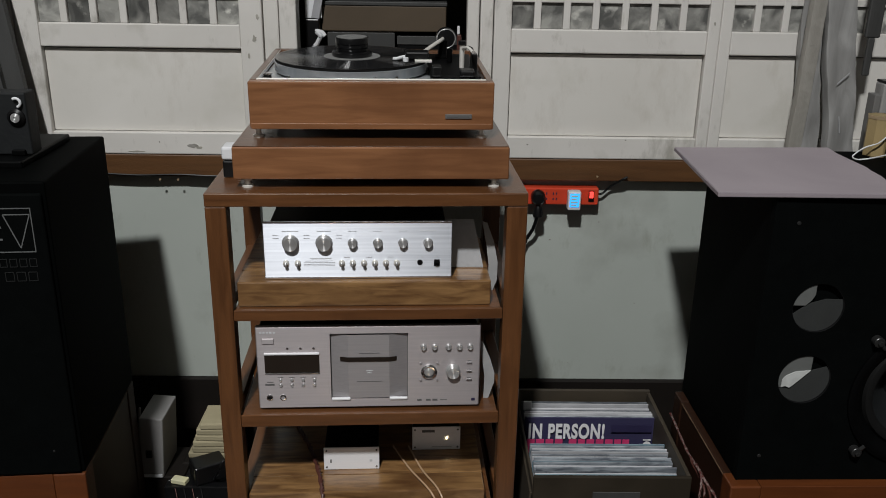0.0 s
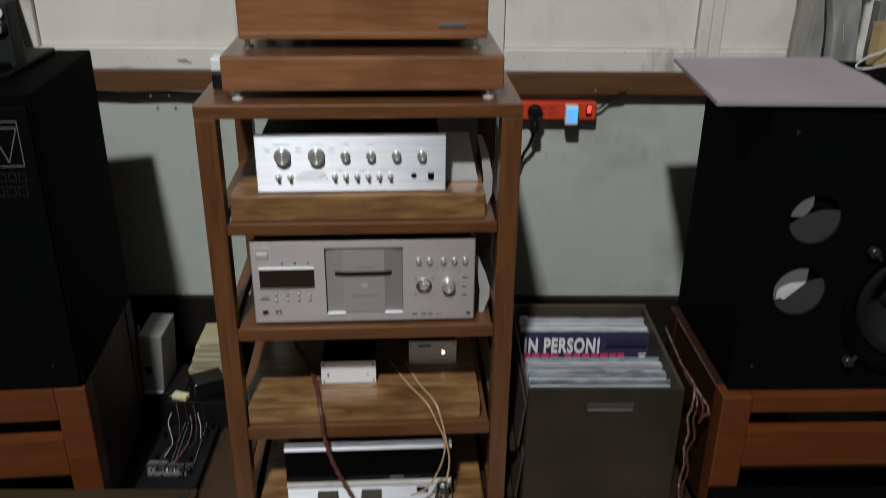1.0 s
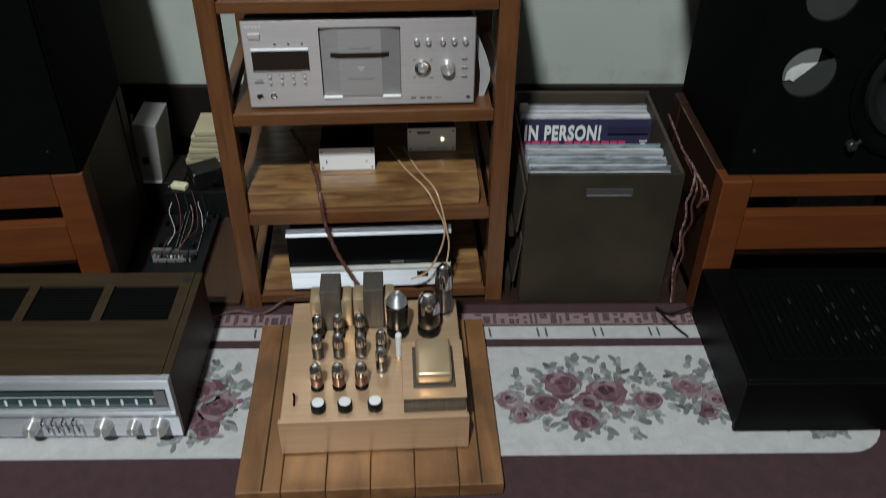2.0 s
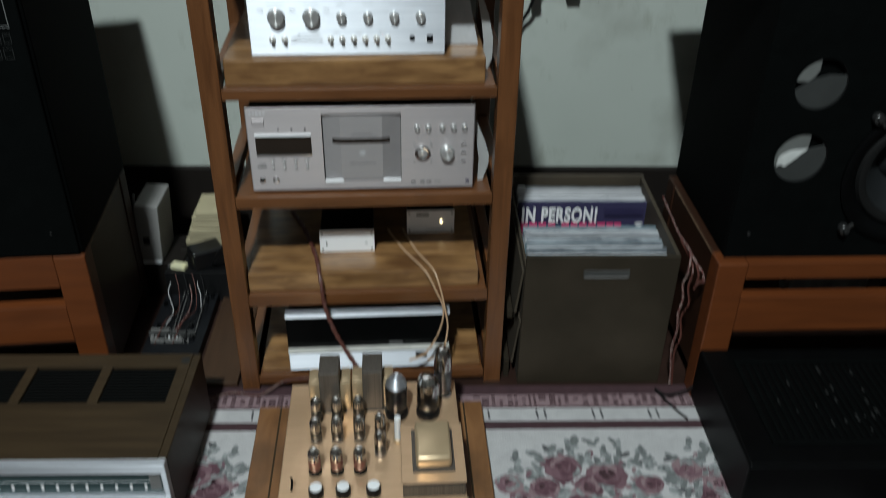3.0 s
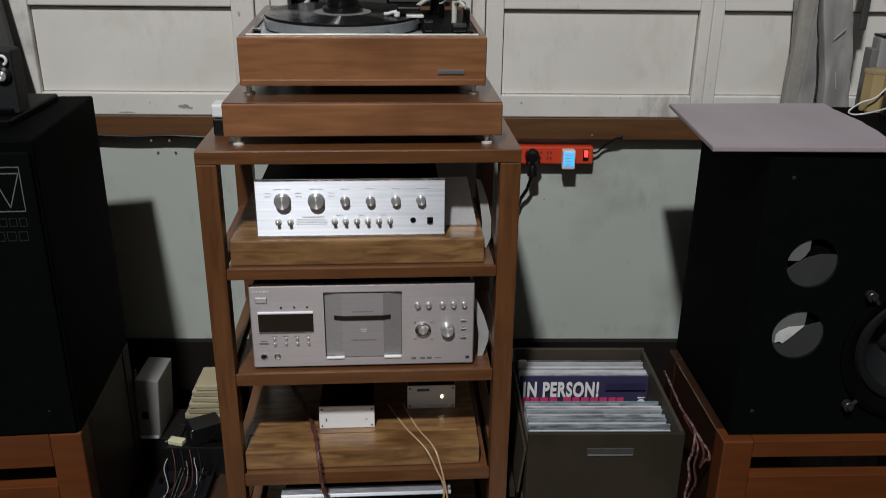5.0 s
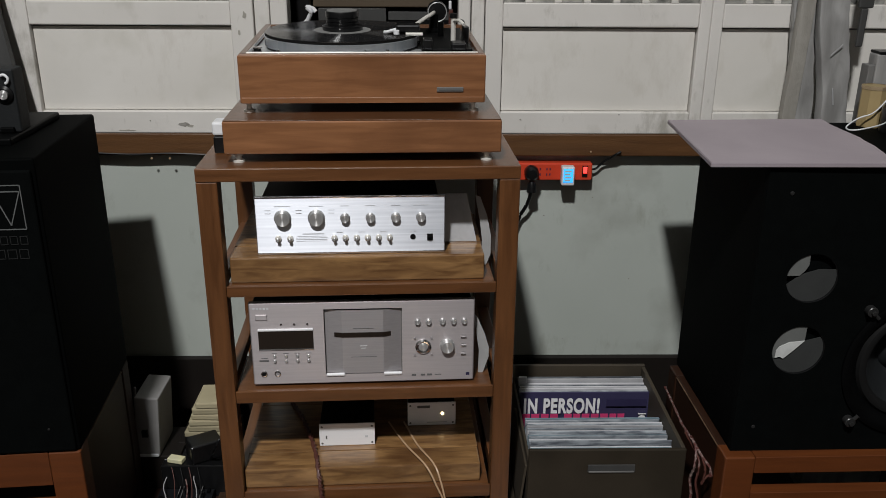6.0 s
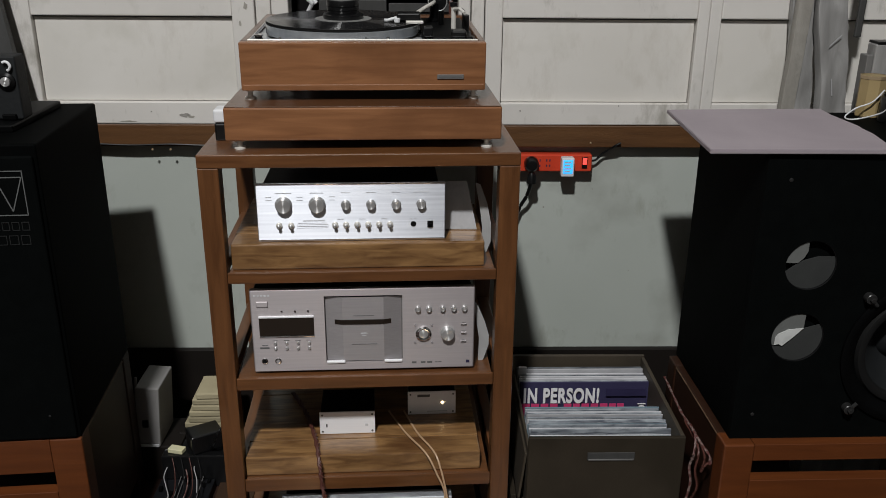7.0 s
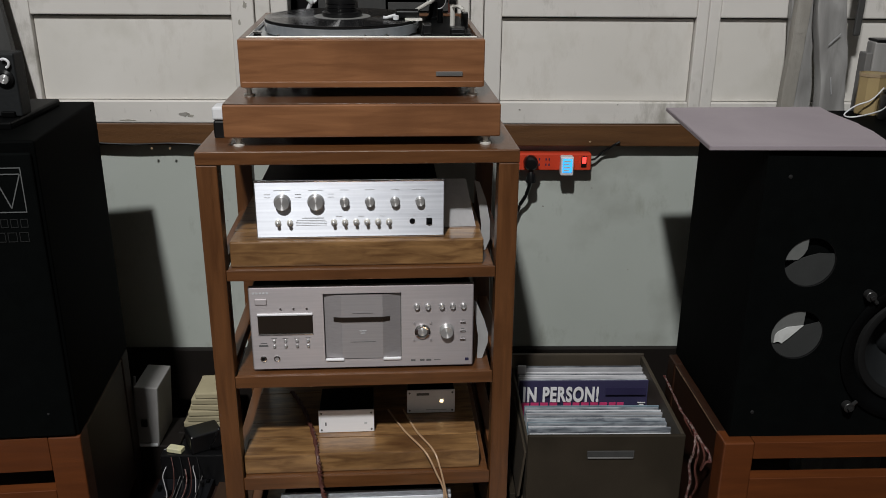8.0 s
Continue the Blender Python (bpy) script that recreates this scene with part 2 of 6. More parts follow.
M_SLEEVE = mat("plastic_sleeved_cover", (0.34, 0.37, 0.4), 0.15, alt=(0.1, 0.11, 0.13), scale=9, amount=0.3, stretch=(2, 1, 8), random_tint=0.5)
M_SLEEVE_BLUE = mat("blue_grey_cover", (0.17, 0.24, 0.28), 0.15, alt=(0.1, 0.14, 0.17), scale=9, amount=0.3, random_tint=0.4)
M_SLEEVE_WHITE = mat("white_cover_edge", (0.5, 0.5, 0.52), 0.3, alt=(0.36, 0.36, 0.38), scale=9, amount=0.3, random_tint=0.25)
M_COVER = mat("navy_record_cover", (0.05, 0.045, 0.1), 0.22, alt=(0.037, 0.034, 0.078), scale=5)
M_INK_WHITE = mat("white_print", (0.85, 0.84, 0.86), 0.4, scale=10)
M_INK_PINK = mat("pink_print", (0.62, 0.05, 0.17), 0.4, scale=10)
M_INK_DARK = mat("dark_print", (0.03, 0.026, 0.07), 0.4, scale=10)
M_INK_GREY = mat("grey_print", (0.13, 0.13, 0.13), 0.5, scale=10)
M_INK_SOFT = mat("faint_print", (0.62, 0.63, 0.65), 0.5, scale=10)
M_LOGO = mat("silver_logo_print", (0.13, 0.135, 0.135), 0.5, scale=10)
M_LOGO_DIM = mat("worn_logo_print", (0.0095, 0.0105, 0.0105), 0.6, scale=10)
M_RUG = mat("cream_rug_pile", (0.445, 0.437, 0.442), 0.95, alt=(0.36, 0.353, 0.358), scale=40, bump=0.8, bump_scale=300)
M_RUG_MAROON = mat("maroon_rug_pile", (0.05, 0.022, 0.027), 0.95, alt=(0.034, 0.015, 0.019), scale=40, bump=0.8, bump_scale=300)
M_RUG_ROSE = mat("rose_rug_pile", (0.1, 0.048, 0.062), 0.95, alt=(0.07, 0.032, 0.043), scale=50, bump=0.8, bump_scale=300)
M_RUG_PINK = mat("pink_rug_pile", (0.235, 0.165, 0.178), 0.95, alt=(0.17, 0.11, 0.122), scale=50, bump=0.8, bump_scale=300)
M_RUG_LEAF = mat("grey_leaf_rug_pile", (0.17, 0.18, 0.18), 0.95, alt=(0.09, 0.094, 0.097), scale=50, bump=0.8, bump_scale=300)
M_RUG_DARK = mat("charcoal_rug_pile", (0.075, 0.075, 0.08), 0.95, scale=50, bump=0.8, bump_scale=300)
M_GREYPLANK = mat("weathered_plank", (0.33, 0.315, 0.285), 0.7, alt=(0.22, 0.205, 0.18), scale=3, stretch=(9, 9, 1.5), bump=0.3, spot=(0.33, 0.31, 0.28), spot_at=(0.62, 0.7))
M_SHEET = mat("grey_plastic_wrap", (0.33, 0.325, 0.318), 0.32, alt=(0.21, 0.206, 0.2), scale=3, amount=0.3, stretch=(9, 9, 1.2), bump=0.6, bump_scale=9)
M_DARKBOARD = mat("dark_grey_board", (0.05, 0.05, 0.049), 0.6, alt=(0.032, 0.032, 0.031), scale=3, stretch=(9, 9, 1.5), bump=0.2)
M_GREYBOX = mat("grey_painted_metal", (0.17, 0.167, 0.163), 0.45, alt=(0.13, 0.127, 0.123), scale=6, bump=0.15, spot=(0.1, 0.095, 0.09), spot_at=(0.66, 0.75))
M_CASE = mat("pale_grey_enamel", (0.27, 0.262, 0.255), 0.5, alt=(0.21, 0.204, 0.2), scale=6, bump=0.15, spot=(0.2, 0.19, 0.18), spot_at=(0.64, 0.74))
M_PAPER = mat("yellowed_paper", (0.42, 0.37, 0.24), 0.8, alt=(0.28, 0.24, 0.15), scale=8, stretch=(1, 1, 14), bump=0.3, random_tint=0.15)
M_YELLOWPL = mat("pale_yellow_plastic", (0.72, 0.68, 0.4), 0.4, alt=(0.6, 0.58, 0.42), scale=30)
M_YELLOWTAN = mat("tan_tin", (0.36, 0.27, 0.13), 0.45, alt=(0.26, 0.19, 0.09), scale=5)
M_PCB = mat("black_circuit_board", (0.008, 0.009, 0.011), 0.4, alt=(0.005, 0.005, 0.006), scale=25, bump=0.3, spec=0.25)
M_CABLE_BROWN = mat("brown_cable", (0.09, 0.03, 0.022), 0.45, scale=20)
M_CABLE_TAN = mat("tan_cable", (0.5, 0.33, 0.2), 0.4, scale=20)
M_CABLE_WHITE = mat("white_cable", (0.4, 0.4, 0.4), 0.45, scale=20)
M_CABLE_PINK = mat("red_braided_cable", (0.075, 0.022, 0.02), 0.5, alt=(0.13, 0.085, 0.075), scale=160, amount=0.15)
M_CABLE_PALE = mat("pink_white_braid", (0.22, 0.16, 0.145), 0.5, alt=(0.09, 0.026, 0.022), scale=110, amount=0.15)
M_LED_WARM = glow("warm_led", (1.0, 0.75, 0.4), 5)
M_LED_BLUE = glow("blue_backlit_display", (0.03, 0.3, 0.95), 1.6)
M_LED_RED = glow("red_lit_switch", (1.0, 0.05, 0.04), 2.0)
M_BRIGHT = mat("bright_satin_plate", (0.9, 0.9, 0.92), 0.5, 0.15, alt=(0.86, 0.86, 0.885), scale=10, stretch=(0.6, 30, 30))
# The darkness of the space beyond is put into this near-black colour.
M_ALCOVE = mat("unlit_alcove", (0.02, 0.019, 0.017), 0.7, scale=4)
M_BROWNBOX = mat("brown_carton", (0.085, 0.06, 0.036), 0.7, alt=(0.055, 0.038, 0.022), scale=5)
M_SATIN = mat("satin_steel", (0.88, 0.86, 0.8), 0.3, 0.3, alt=(0.66, 0.64, 0.6), scale=20)
M_WORN_LIT = mat("worn_lit_brown", (0.16, 0.1, 0.06), 0.6, alt=(0.05, 0.025, 0.012), scale=30, amount=0.3)
M_CHIP = mat("chipped_paint", (0.34, 0.325, 0.3), 0.9, alt=(0.2, 0.19, 0.17), scale=60)
# The front valves' red glow, painted as plain anode colour.
M_GLOW_ANODE = mat("painted_red_glow", (0.6, 0.2, 0.15), 0.4, alt=(0.4, 0.11, 0.08), scale=20)
M_GLASS_TUBE_DARK = mat("dark_anode_plate", (0.05, 0.05, 0.052), 0.4, 0.5, scale=20)
M_SCUFF = mat("worn_grey_paint", (0.42, 0.4, 0.35), 0.8, alt=(0.3, 0.285, 0.25), scale=60)
M_TRAY = mat("dull_butcher_block", (0.22, 0.108, 0.042), 0.45, alt=(0.115, 0.05, 0.018), scale=3.2, amount=0.4, stretch=(9, 1.6, 9), coat=0.2, bump=0.15, spot=(0.06, 0.03, 0.013), spot_at=(0.52, 0.75), spot_scale=7)
M_PLY = mat("brown_floor_board", (0.055, 0.027, 0.012), 0.5, alt=(0.032, 0.015, 0.007), scale=4, stretch=ALONG_Y, bump=0.2)
M_CLAMP = mat("dull_clamp_metal", (0.05, 0.05, 0.05), 0.35, 0.6, scale=20)
M_RUG_MAUVE = mat("mauve_rug_pile", (0.16, 0.09, 0.108), 0.95, alt=(0.115, 0.062, 0.076), scale=60, amount=0.3, bump=0.8, bump_scale=300)
M_RUG_SAGE = mat("sage_rug_pile", (0.27, 0.285, 0.285), 0.95, alt=(0.14, 0.146, 0.15), scale=70, amount=0.3, bump=0.8, bump_scale=300)
# Three tones that paint the light and shade inside the ports.
M_PORT_LIT = mat("port_lit_white", (0.62, 0.63, 0.62), 0.8, alt=(0.45, 0.46, 0.45), scale=30, bump=0.3)
M_PORT_HALF_LIT = mat("port_half_lit_grey", (0.13, 0.134, 0.13), 0.85, alt=(0.095, 0.1, 0.096), scale=20, bump=0.3)
M_PORT_SHADE = mat("port_shade_grey", (0.03, 0.032, 0.0315), 0.9, alt=(0.02, 0.0215, 0.021), scale=14, bump=0.3)
M_GETTER = mat("silver_getter_mirror", (0.86, 0.85, 0.83), 0.16, 1.0, alt=(0.55, 0.54, 0.52), scale=60)


# ---- building helpers ----
BASE = {}


def thing(name, loc, label, category, group="", rz=0.0, frame_m=None, kind=""):
    """An Empty at the base of a thing; parts are given in the coordinates of frame_m (world by default) or, turned, in local ones."""
    ob = new(name)
    ob.empty_display_size = 0.05
    local = Matrix.Translation(loc) @ Matrix.Rotation(radians(rz), 4, "Z")
    ob.matrix_basis = (frame_m or Matrix.Identity(4)) @ local
    BASE[ob] = local.inverted() if not rz else Matrix.Identity(4)
    return tagged(ob, label, category, group, kind)


def part(name, bm, material, parent, label="", smooth=False, kind=""):
    me = bpy.data.meshes.new(name)
    bm.transform(BASE[parent])
    bm.normal_update()
    bm.to_mesh(me)
    bm.free()
    me.materials.append(material)
    if smooth:
        me.polygons.foreach_set("use_smooth", [True] * len(me.polygons))
        me.set_sharp_from_angle(angle=radians(40))
    ob = new(name, me)
    ob.parent = parent
    BASE[ob] = BASE[parent]
    return tagged(ob, label, kind=kind)


def solid(name, bm, material, label="", category="", kind="", group="", smooth=False):
    """A top-level thing of one mesh, or a piece of the setting."""
    me = bpy.data.meshes.new(name)
    bm.normal_update()
    bm.to_mesh(me)
    bm.free()
    me.materials.append(material)
    if smooth:
        me.polygons.foreach_set("use_smooth", [True] * len(me.polygons))
        me.set_sharp_from_angle(angle=radians(40))
    ob = new(name, me)
    BASE[ob] = Matrix.Identity(4)
    return tagged(ob, label, category, group, kind)


def box(x0, x1, y0, y1, z0, z1, bev=0.0015, seg=2):
    bm = bmesh.new()
    bmesh.ops.create_cube(bm, size=1)
    bm.transform(Matrix.Translation(((x0 + x1) / 2, (y0 + y1) / 2, (z0 + z1) / 2)) @ Matrix.Diagonal((x1 - x0, y1 - y0, z1 - z0, 1)))
    if bev > 0:
        bmesh.ops.bevel(bm, geom=bm.edges[:], offset=min(bev, 0.45 * min(x1 - x0, y1 - y0, z1 - z0)), segments=seg, affect="EDGES", profile=0.5)
    return bm


def lathe(profile, at=(0, 0, 0), axis="Z", seg=32):
    """Turns (radius, height) pairs about an axis: Z upwards, Y towards the viewer (heights go to -y), X to the right."""
    bm = bmesh.new()
    rings = []
    for r, h in profile:
        rings.append([bm.verts.new((r * math.cos(2 * math.pi * i / seg), r * math.sin(2 * math.pi * i / seg), h)) for i in range(seg)] if r > 1e-6 else [bm.verts.new((0, 0, h))])
    for a, b in zip(rings, rings[1:]):
        for i in range(seg):
            j = (i + 1) % seg
            if len(a) > 1 and len(b) > 1:
                bm.faces.new((a[i], a[j], b[j], b[i]))
            elif len(a) > 1:
                bm.faces.new((a[i], a[j], b[0]))
            elif len(b) > 1:
                bm.faces.new((a[0], b[j], b[i]))
    bmesh.ops.recalc_face_normals(bm, faces=bm.faces[:])
    turn = {"Z": Matrix.Identity(4), "Y": Matrix.Rotation(radians(90), 4, "X"), "X": Matrix.Rotation(radians(90), 4, "Y")}[axis]
    bm.transform(Matrix.Translation(at) @ turn)
    return bm


def rod(r, h, at, axis="Z", seg=24, bev=0.0):
    b = bev or min(r, h) * 0.12
    return lathe([(0, 0), (r - b, 0), (r, b), (r, h - b), (r - b, h), (0, h)], at, axis, seg)


def smooth_path(points, n=8):
    pts = [Vector(p) for p in points]
    out = []
    for i in range(len(pts) - 1):
        p0, p1, p2, p3 = pts[max(i - 1, 0)], pts[i], pts[i + 1], pts[min(i + 2, len(pts) - 1)]
        for k in range(n):
            t = k / n
            out.append(0.5 * ((2 * p1) + (p2 - p0) * t + (2 * p0 - 5 * p1 + 4 * p2 - p3) * t * t + (3 * p1 - p0 - 3 * p2 + p3) * t ** 3))
    return out + [pts[-1]]


def cable(points, r, seg=8, n=8, straight=False):
    path = [Vector(p) for p in points] if straight else smooth_path(points, n)
    bm = bmesh.new()
    rings = []
    for i, p in enumerate(path):
        way = (path[min(i + 1, len(path) - 1)] - path[max(i - 1, 0)]).normalized()
        up = Vector((0, 0, 1)) if abs(way.z) < 0.9 else Vector((1, 0, 0))
        a = way.cross(up).normalized()
        b = way.cross(a)
        rings.append([bm.verts.new(p + r * (a * math.cos(2 * math.pi * k / seg) + b * math.sin(2 * math.pi * k / seg))) for k in range(seg)])
    for a, b in zip(rings, rings[1:]):
        for k in range(seg):
            bm.faces.new((a[k], a[(k + 1) % seg], b[(k + 1) % seg], b[k]))
    bm.faces.new(rings[0])
    bm.faces.new(rings[-1])
    bmesh.ops.recalc_face_normals(bm, faces=bm.faces[:])
    return bm


def twisted(points, r, turns=14):
    """Two strands wound about a path, as one mesh."""
    path = smooth_path(points, 10)
    both = []
    for s in (0, math.pi):
        line = []
        for i, p in enumerate(path):
            a = 2 * math.pi * turns * i / len(path) + s
            line.append(p + Vector((math.cos(a), math.sin(a) * 0.7, math.sin(a) * 0.7)) * r)
        both.append(cable(line, r * 0.95, 6, straight=True))
    return join(both)


def join(bms):
    out = bmesh.new()
    for b in bms:
        me = bpy.data.meshes.new("tmp")
        b.to_mesh(me)
        b.free()
        out.from_mesh(me)
        bpy.data.meshes.remove(me)
    return out


def prism(outline, y0, y1):
    """Extrudes an outline of (x, z) from y0 to y1."""
    bm = bmesh.new()
    a = [bm.verts.new((x, y0, z)) for x, z in outline]
    b = [bm.verts.new((x, y1, z)) for x, z in outline]
    bm.faces.new(a)
    bm.faces.new(b[::-1])
    for i in range(len(a)):
        j = (i + 1) % len(a)
        bm.faces.new((a[i], b[i], b[j], a[j]))
    bmesh.ops.recalc_face_normals(bm, faces=bm.faces[:])
    return bm


def slab_at(length, width, thick, m, bev=0.002):
    """A board standing along its local z, placed by a pose."""
    bm = box(-width / 2, width / 2, -thick / 2, thick / 2, 0, length, bev)
    bm.transform(m)
    return bm


def holed(x0, x1, z0, z1, hx, hz, hr, y0, y1, seg=40):
    """A plate in x and z from y0 to y1 with round holes through it."""
    bm = bmesh.new()
    for y in (y0, y1):
        loops = []
        corner = [bm.verts.new((x, y, z)) for x, z in ((x0, z0), (x1, z0), (x1, z1), (x0, z1))]
        loops.append(corner)
        for cx, cz, r in zip(hx, hz, hr):
            loops.append([bm.verts.new((cx + r * math.cos(2 * math.pi * i / seg), y, cz + r * math.sin(2 * math.pi * i / seg))) for i in range(seg)])
        edges = []
        for lp in loops:
            edges += [bm.edges.new((lp[i], lp[(i + 1) % len(lp)])) for i in range(len(lp))]
        bmesh.ops.triangle_fill(bm, use_beauty=True, edges=edges)
        if y == y0:
            front = loops
        else:
            for a, b in zip(front, loops):
                for i in range(len(a)):
                    j = (i + 1) % len(a)
                    bm.faces.new((a[i], a[j], b[j], b[i]))
    bmesh.ops.recalc_face_normals(bm, faces=bm.faces[:])
    return bm


def framed(x0, x1, z0, z1, a0, a1, c0, c1, y0, y1):
    """A plate in x and z from y0 to y1 with one rectangular opening a0..a1, c0..c1."""
    bm = bmesh.new()
    outer, inner = ((x0, z0), (x1, z0), (x1, z1), (x0, z1)), ((a0, c0), (a1, c0), (a1, c1), (a0, c1))
    rows = {}
    for y in (y0, y1):
        rows[y] = ([bm.verts.new((x, y, z)) for x, z in outer], [bm.verts.new((x, y, z)) for x, z in inner])
        for i in range(4):
            j = (i + 1) % 4
            bm.faces.new((rows[y][0][i], rows[y][0][j], rows[y][1][j], rows[y][1][i]))
    for k in (0, 1):
        for i in range(4):
            j = (i + 1) % 4
            bm.faces.new((rows[y0][k][i], rows[y0][k][j], rows[y1][k][j], rows[y1][k][i]))
    bmesh.ops.recalc_face_normals(bm, faces=bm.faces[:])
    edge = [e for e in bm.edges if all(v in rows[y0][0] or v in rows[y1][0] for v in e.verts)]
    bmesh.ops.bevel(bm, geom=edge, offset=0.0025, segments=3, affect="EDGES", profile=0.5)
    return bm


def lettering(name, text, size, m, material, parent, bold=0.0, wide=1.0):
    cu = bpy.data.curves.new(name, "FONT")
    cu.body, cu.size, cu.extrude, cu.offset, cu.space_character = text, size, 0.0003, bold, 1.12
    cu.materials.append(material)
    ob = new(name, cu)
    ob.parent = parent
    ob.matrix_basis = BASE[parent] @ m @ Matrix.Diagonal((wide, 1, 1, 1))
    return ob


# ---- the room ----
WALL = 0.65
solid("floor", box(-3, 3, -5, WALL, -0.1, 0, 0), M_FLOOR, "dark red-brown polished floor", "floor", "structure")
solid("ceiling", box(-3.1, 3.1, -5.1, 0.9, 6.0, 6.1, 0), M_CEIL, "plain painted ceiling", "ceiling", "structure")
solid("wall_west", box(-3.1, -3, -5.1, 0.9, -0.1, 6.0, 0), M_ROOM, "plain plaster wall", "wall", "structure")
solid("wall_east", box(3, 3.1, -5.1, 0.9, -0.1, 6.0, 0), M_ROOM, "plain plaster wall", "wall", "structure")
solid("wall_south", box(-3, 3, -5.1, -5, -0.1, 6.0, 0), M_ROOM, "plain plaster wall", "wall", "structure")
solid("wall_north", box(-3, 3, WALL, WALL + 0.15, -0.1, 0.845, 0), M_WALL, "grey-green painted lower wall with scuffs and stains", "wall", "structure")
for n, (wx0, wx1, wz0) in enumerate(((-3, -0.25, 0.845), (0.24, 3, 0.845), (-0.25, 0.24, 2.2))):
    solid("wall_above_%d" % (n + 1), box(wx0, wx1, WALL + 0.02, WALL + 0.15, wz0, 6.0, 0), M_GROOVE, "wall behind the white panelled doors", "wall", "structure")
solid("baseboard", box(-3, 3, WALL - 0.018, WALL, 0, 0.231, 0.003), M_SKIRT, "tall dark brown skirting board", "skirting", "structure")
solid("trim", box(-3, 3, WALL - 0.032, WALL + 0.02, 0.808, 0.865, 0.003), M_RAIL, "varnished brown wooden dado rail along the wall", "dado rail", "structure")


# ---- the white panelled doors over the dado rail ----
Y_STILE, Y_PANEL, Z_BOT, Z_P0, Z_P1, Z_G0, Z_G1, Z_TOP = 0.615, 0.634, 0.866, 0.921, 1.126, 1.182, 1.243, 2.2


def panelled_leaf(number, x0, x1, p0, p1):
    """A white door leaf: stiles, rails, one sunk panel and a grid of small frosted panes."""
    d = thing("door_%d" % number, (x0, Y_STILE, Z_BOT), "old white painted panelled door with small frosted glass panes", "door", "white doors", kind="structure")
    part("stile", box(x0, p0, Y_STILE, WALL + 0.01, Z_BOT, Z_TOP, 0.003), M_WHITE, d)
    part("stile", box(p1, x1, Y_STILE, WALL + 0.01, Z_BOT, Z_TOP, 0.003), M_WHITE, d)
    part("bottom_rail", box(p0, p1, Y_STILE + 0.002, WALL + 0.01, Z_BOT, Z_P0, 0.003), M_WHITE, d)
    part("middle_rail", box(p0, p1, Y_STILE + 0.002, WALL + 0.01, Z_P1, Z_G0, 0.003), M_WHITE, d)
    part("sunk_panel", box(p0 + 0.0015, p1 - 0.002, Y_PANEL - 0.004, WALL + 0.01, Z_P0 + 0.001, Z_P1 - 0.004, 0.002), M_PANEL, d, "cream aged sunk panel")
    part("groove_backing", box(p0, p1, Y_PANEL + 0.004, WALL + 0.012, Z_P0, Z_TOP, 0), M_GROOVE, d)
    pitch, bar, row = 0.0675, 0.017, 0.078
    count = max(1, round((p1 - p0 + bar) / pitch))
    step = (p1 - p0 + bar) / count
    for k in range(1, count):
        part("glazing_bar", box(p0 + k * step - bar, p0 + k * step, Y_STILE + 0.004, WALL, Z_G0, Z_G0 + 3 * row, 0.002), M_WHITE, d)
    for r in range(3):
        part("glazing_bar", box(p0, p1, Y_STILE + 0.005, WALL, Z_G1 + r * row, Z_G1 + r * row + 0.017, 0.002), M_WHITE, d)
        for k in range(count):
            a = p0 + k * step
            part("pane", box(a + 0.0008, a + step - bar - 0.0008, Y_STILE + 0.014, Y_STILE + 0.018, Z_G0 + r * row + 0.0008, Z_G1 + r * row - 0.0008, 0), M_PANE, d)
    part("top_panel", box(p0, p1, Y_STILE + 0.003, WALL + 0.01, Z_G0 + 3 * row, Z_TOP, 0.003), M_WHITE, d)
    return d


panelled_leaf(1, -1.45, -0.878, -1.39, -0.934)
panelled_leaf(2, -0.876, -0.290, -0.820, -0.344)
panelled_leaf(3, 0.262, 0.8048, 0.304, 0.776)
panelled_leaf(4, 0.8052, 1.42, 0.834, 1.36)
solid("door_head", box(-1.6, 1.6, 0.6, WALL + 0.02, Z_TOP, 2.32, 0.003), M_WHITE, "white painted lintel over the doors", "lintel", "structure")

mir = thing("window_1", (0, 0.62, Z_BOT), "narrow white-framed opening between the doors onto a dark alcove", "window", kind="structure")
part("jamb", box(-0.288, -0.252, 0.622, WALL + 0.01, Z_BOT, Z_TOP, 0.004), M_WHITE, mir)
part("jamb", box(-0.249, -0.208, 0.612, WALL + 0.019, Z_BOT, Z_TOP, 0.004), M_WHITE, mir)
part("jamb", box(0.197, 0.226, 0.612, WALL + 0.019, Z_BOT, Z_TOP, 0.004), M_WHITE, mir)
part("jamb", box(0.229, 0.26, 0.622, WALL + 0.01, Z_BOT, Z_TOP, 0.004), M_WHITE, mir)
part("sill", box(-0.208, 0.197, 0.618, WALL + 0.019, Z_BOT, 0.93, 0.003), M_WHITE, mir)
alc = thing("alcove", (0, 0.9, 0.9), "dark recess behind the opening", "alcove", kind="structure")
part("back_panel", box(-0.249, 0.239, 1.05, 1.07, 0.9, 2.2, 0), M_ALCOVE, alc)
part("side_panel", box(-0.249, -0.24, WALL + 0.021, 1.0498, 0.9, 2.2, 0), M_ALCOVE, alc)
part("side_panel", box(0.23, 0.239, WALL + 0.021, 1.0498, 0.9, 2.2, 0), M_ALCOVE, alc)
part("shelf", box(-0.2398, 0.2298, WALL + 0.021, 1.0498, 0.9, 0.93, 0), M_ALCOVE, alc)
# Added board above the view; it stops lamp light falling into the alcove.
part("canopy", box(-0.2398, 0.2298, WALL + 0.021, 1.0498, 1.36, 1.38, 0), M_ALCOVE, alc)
bb = thing("black_carton", (0.0, 0.8, 0.93), "dark carton stored in the alcove", "carton")
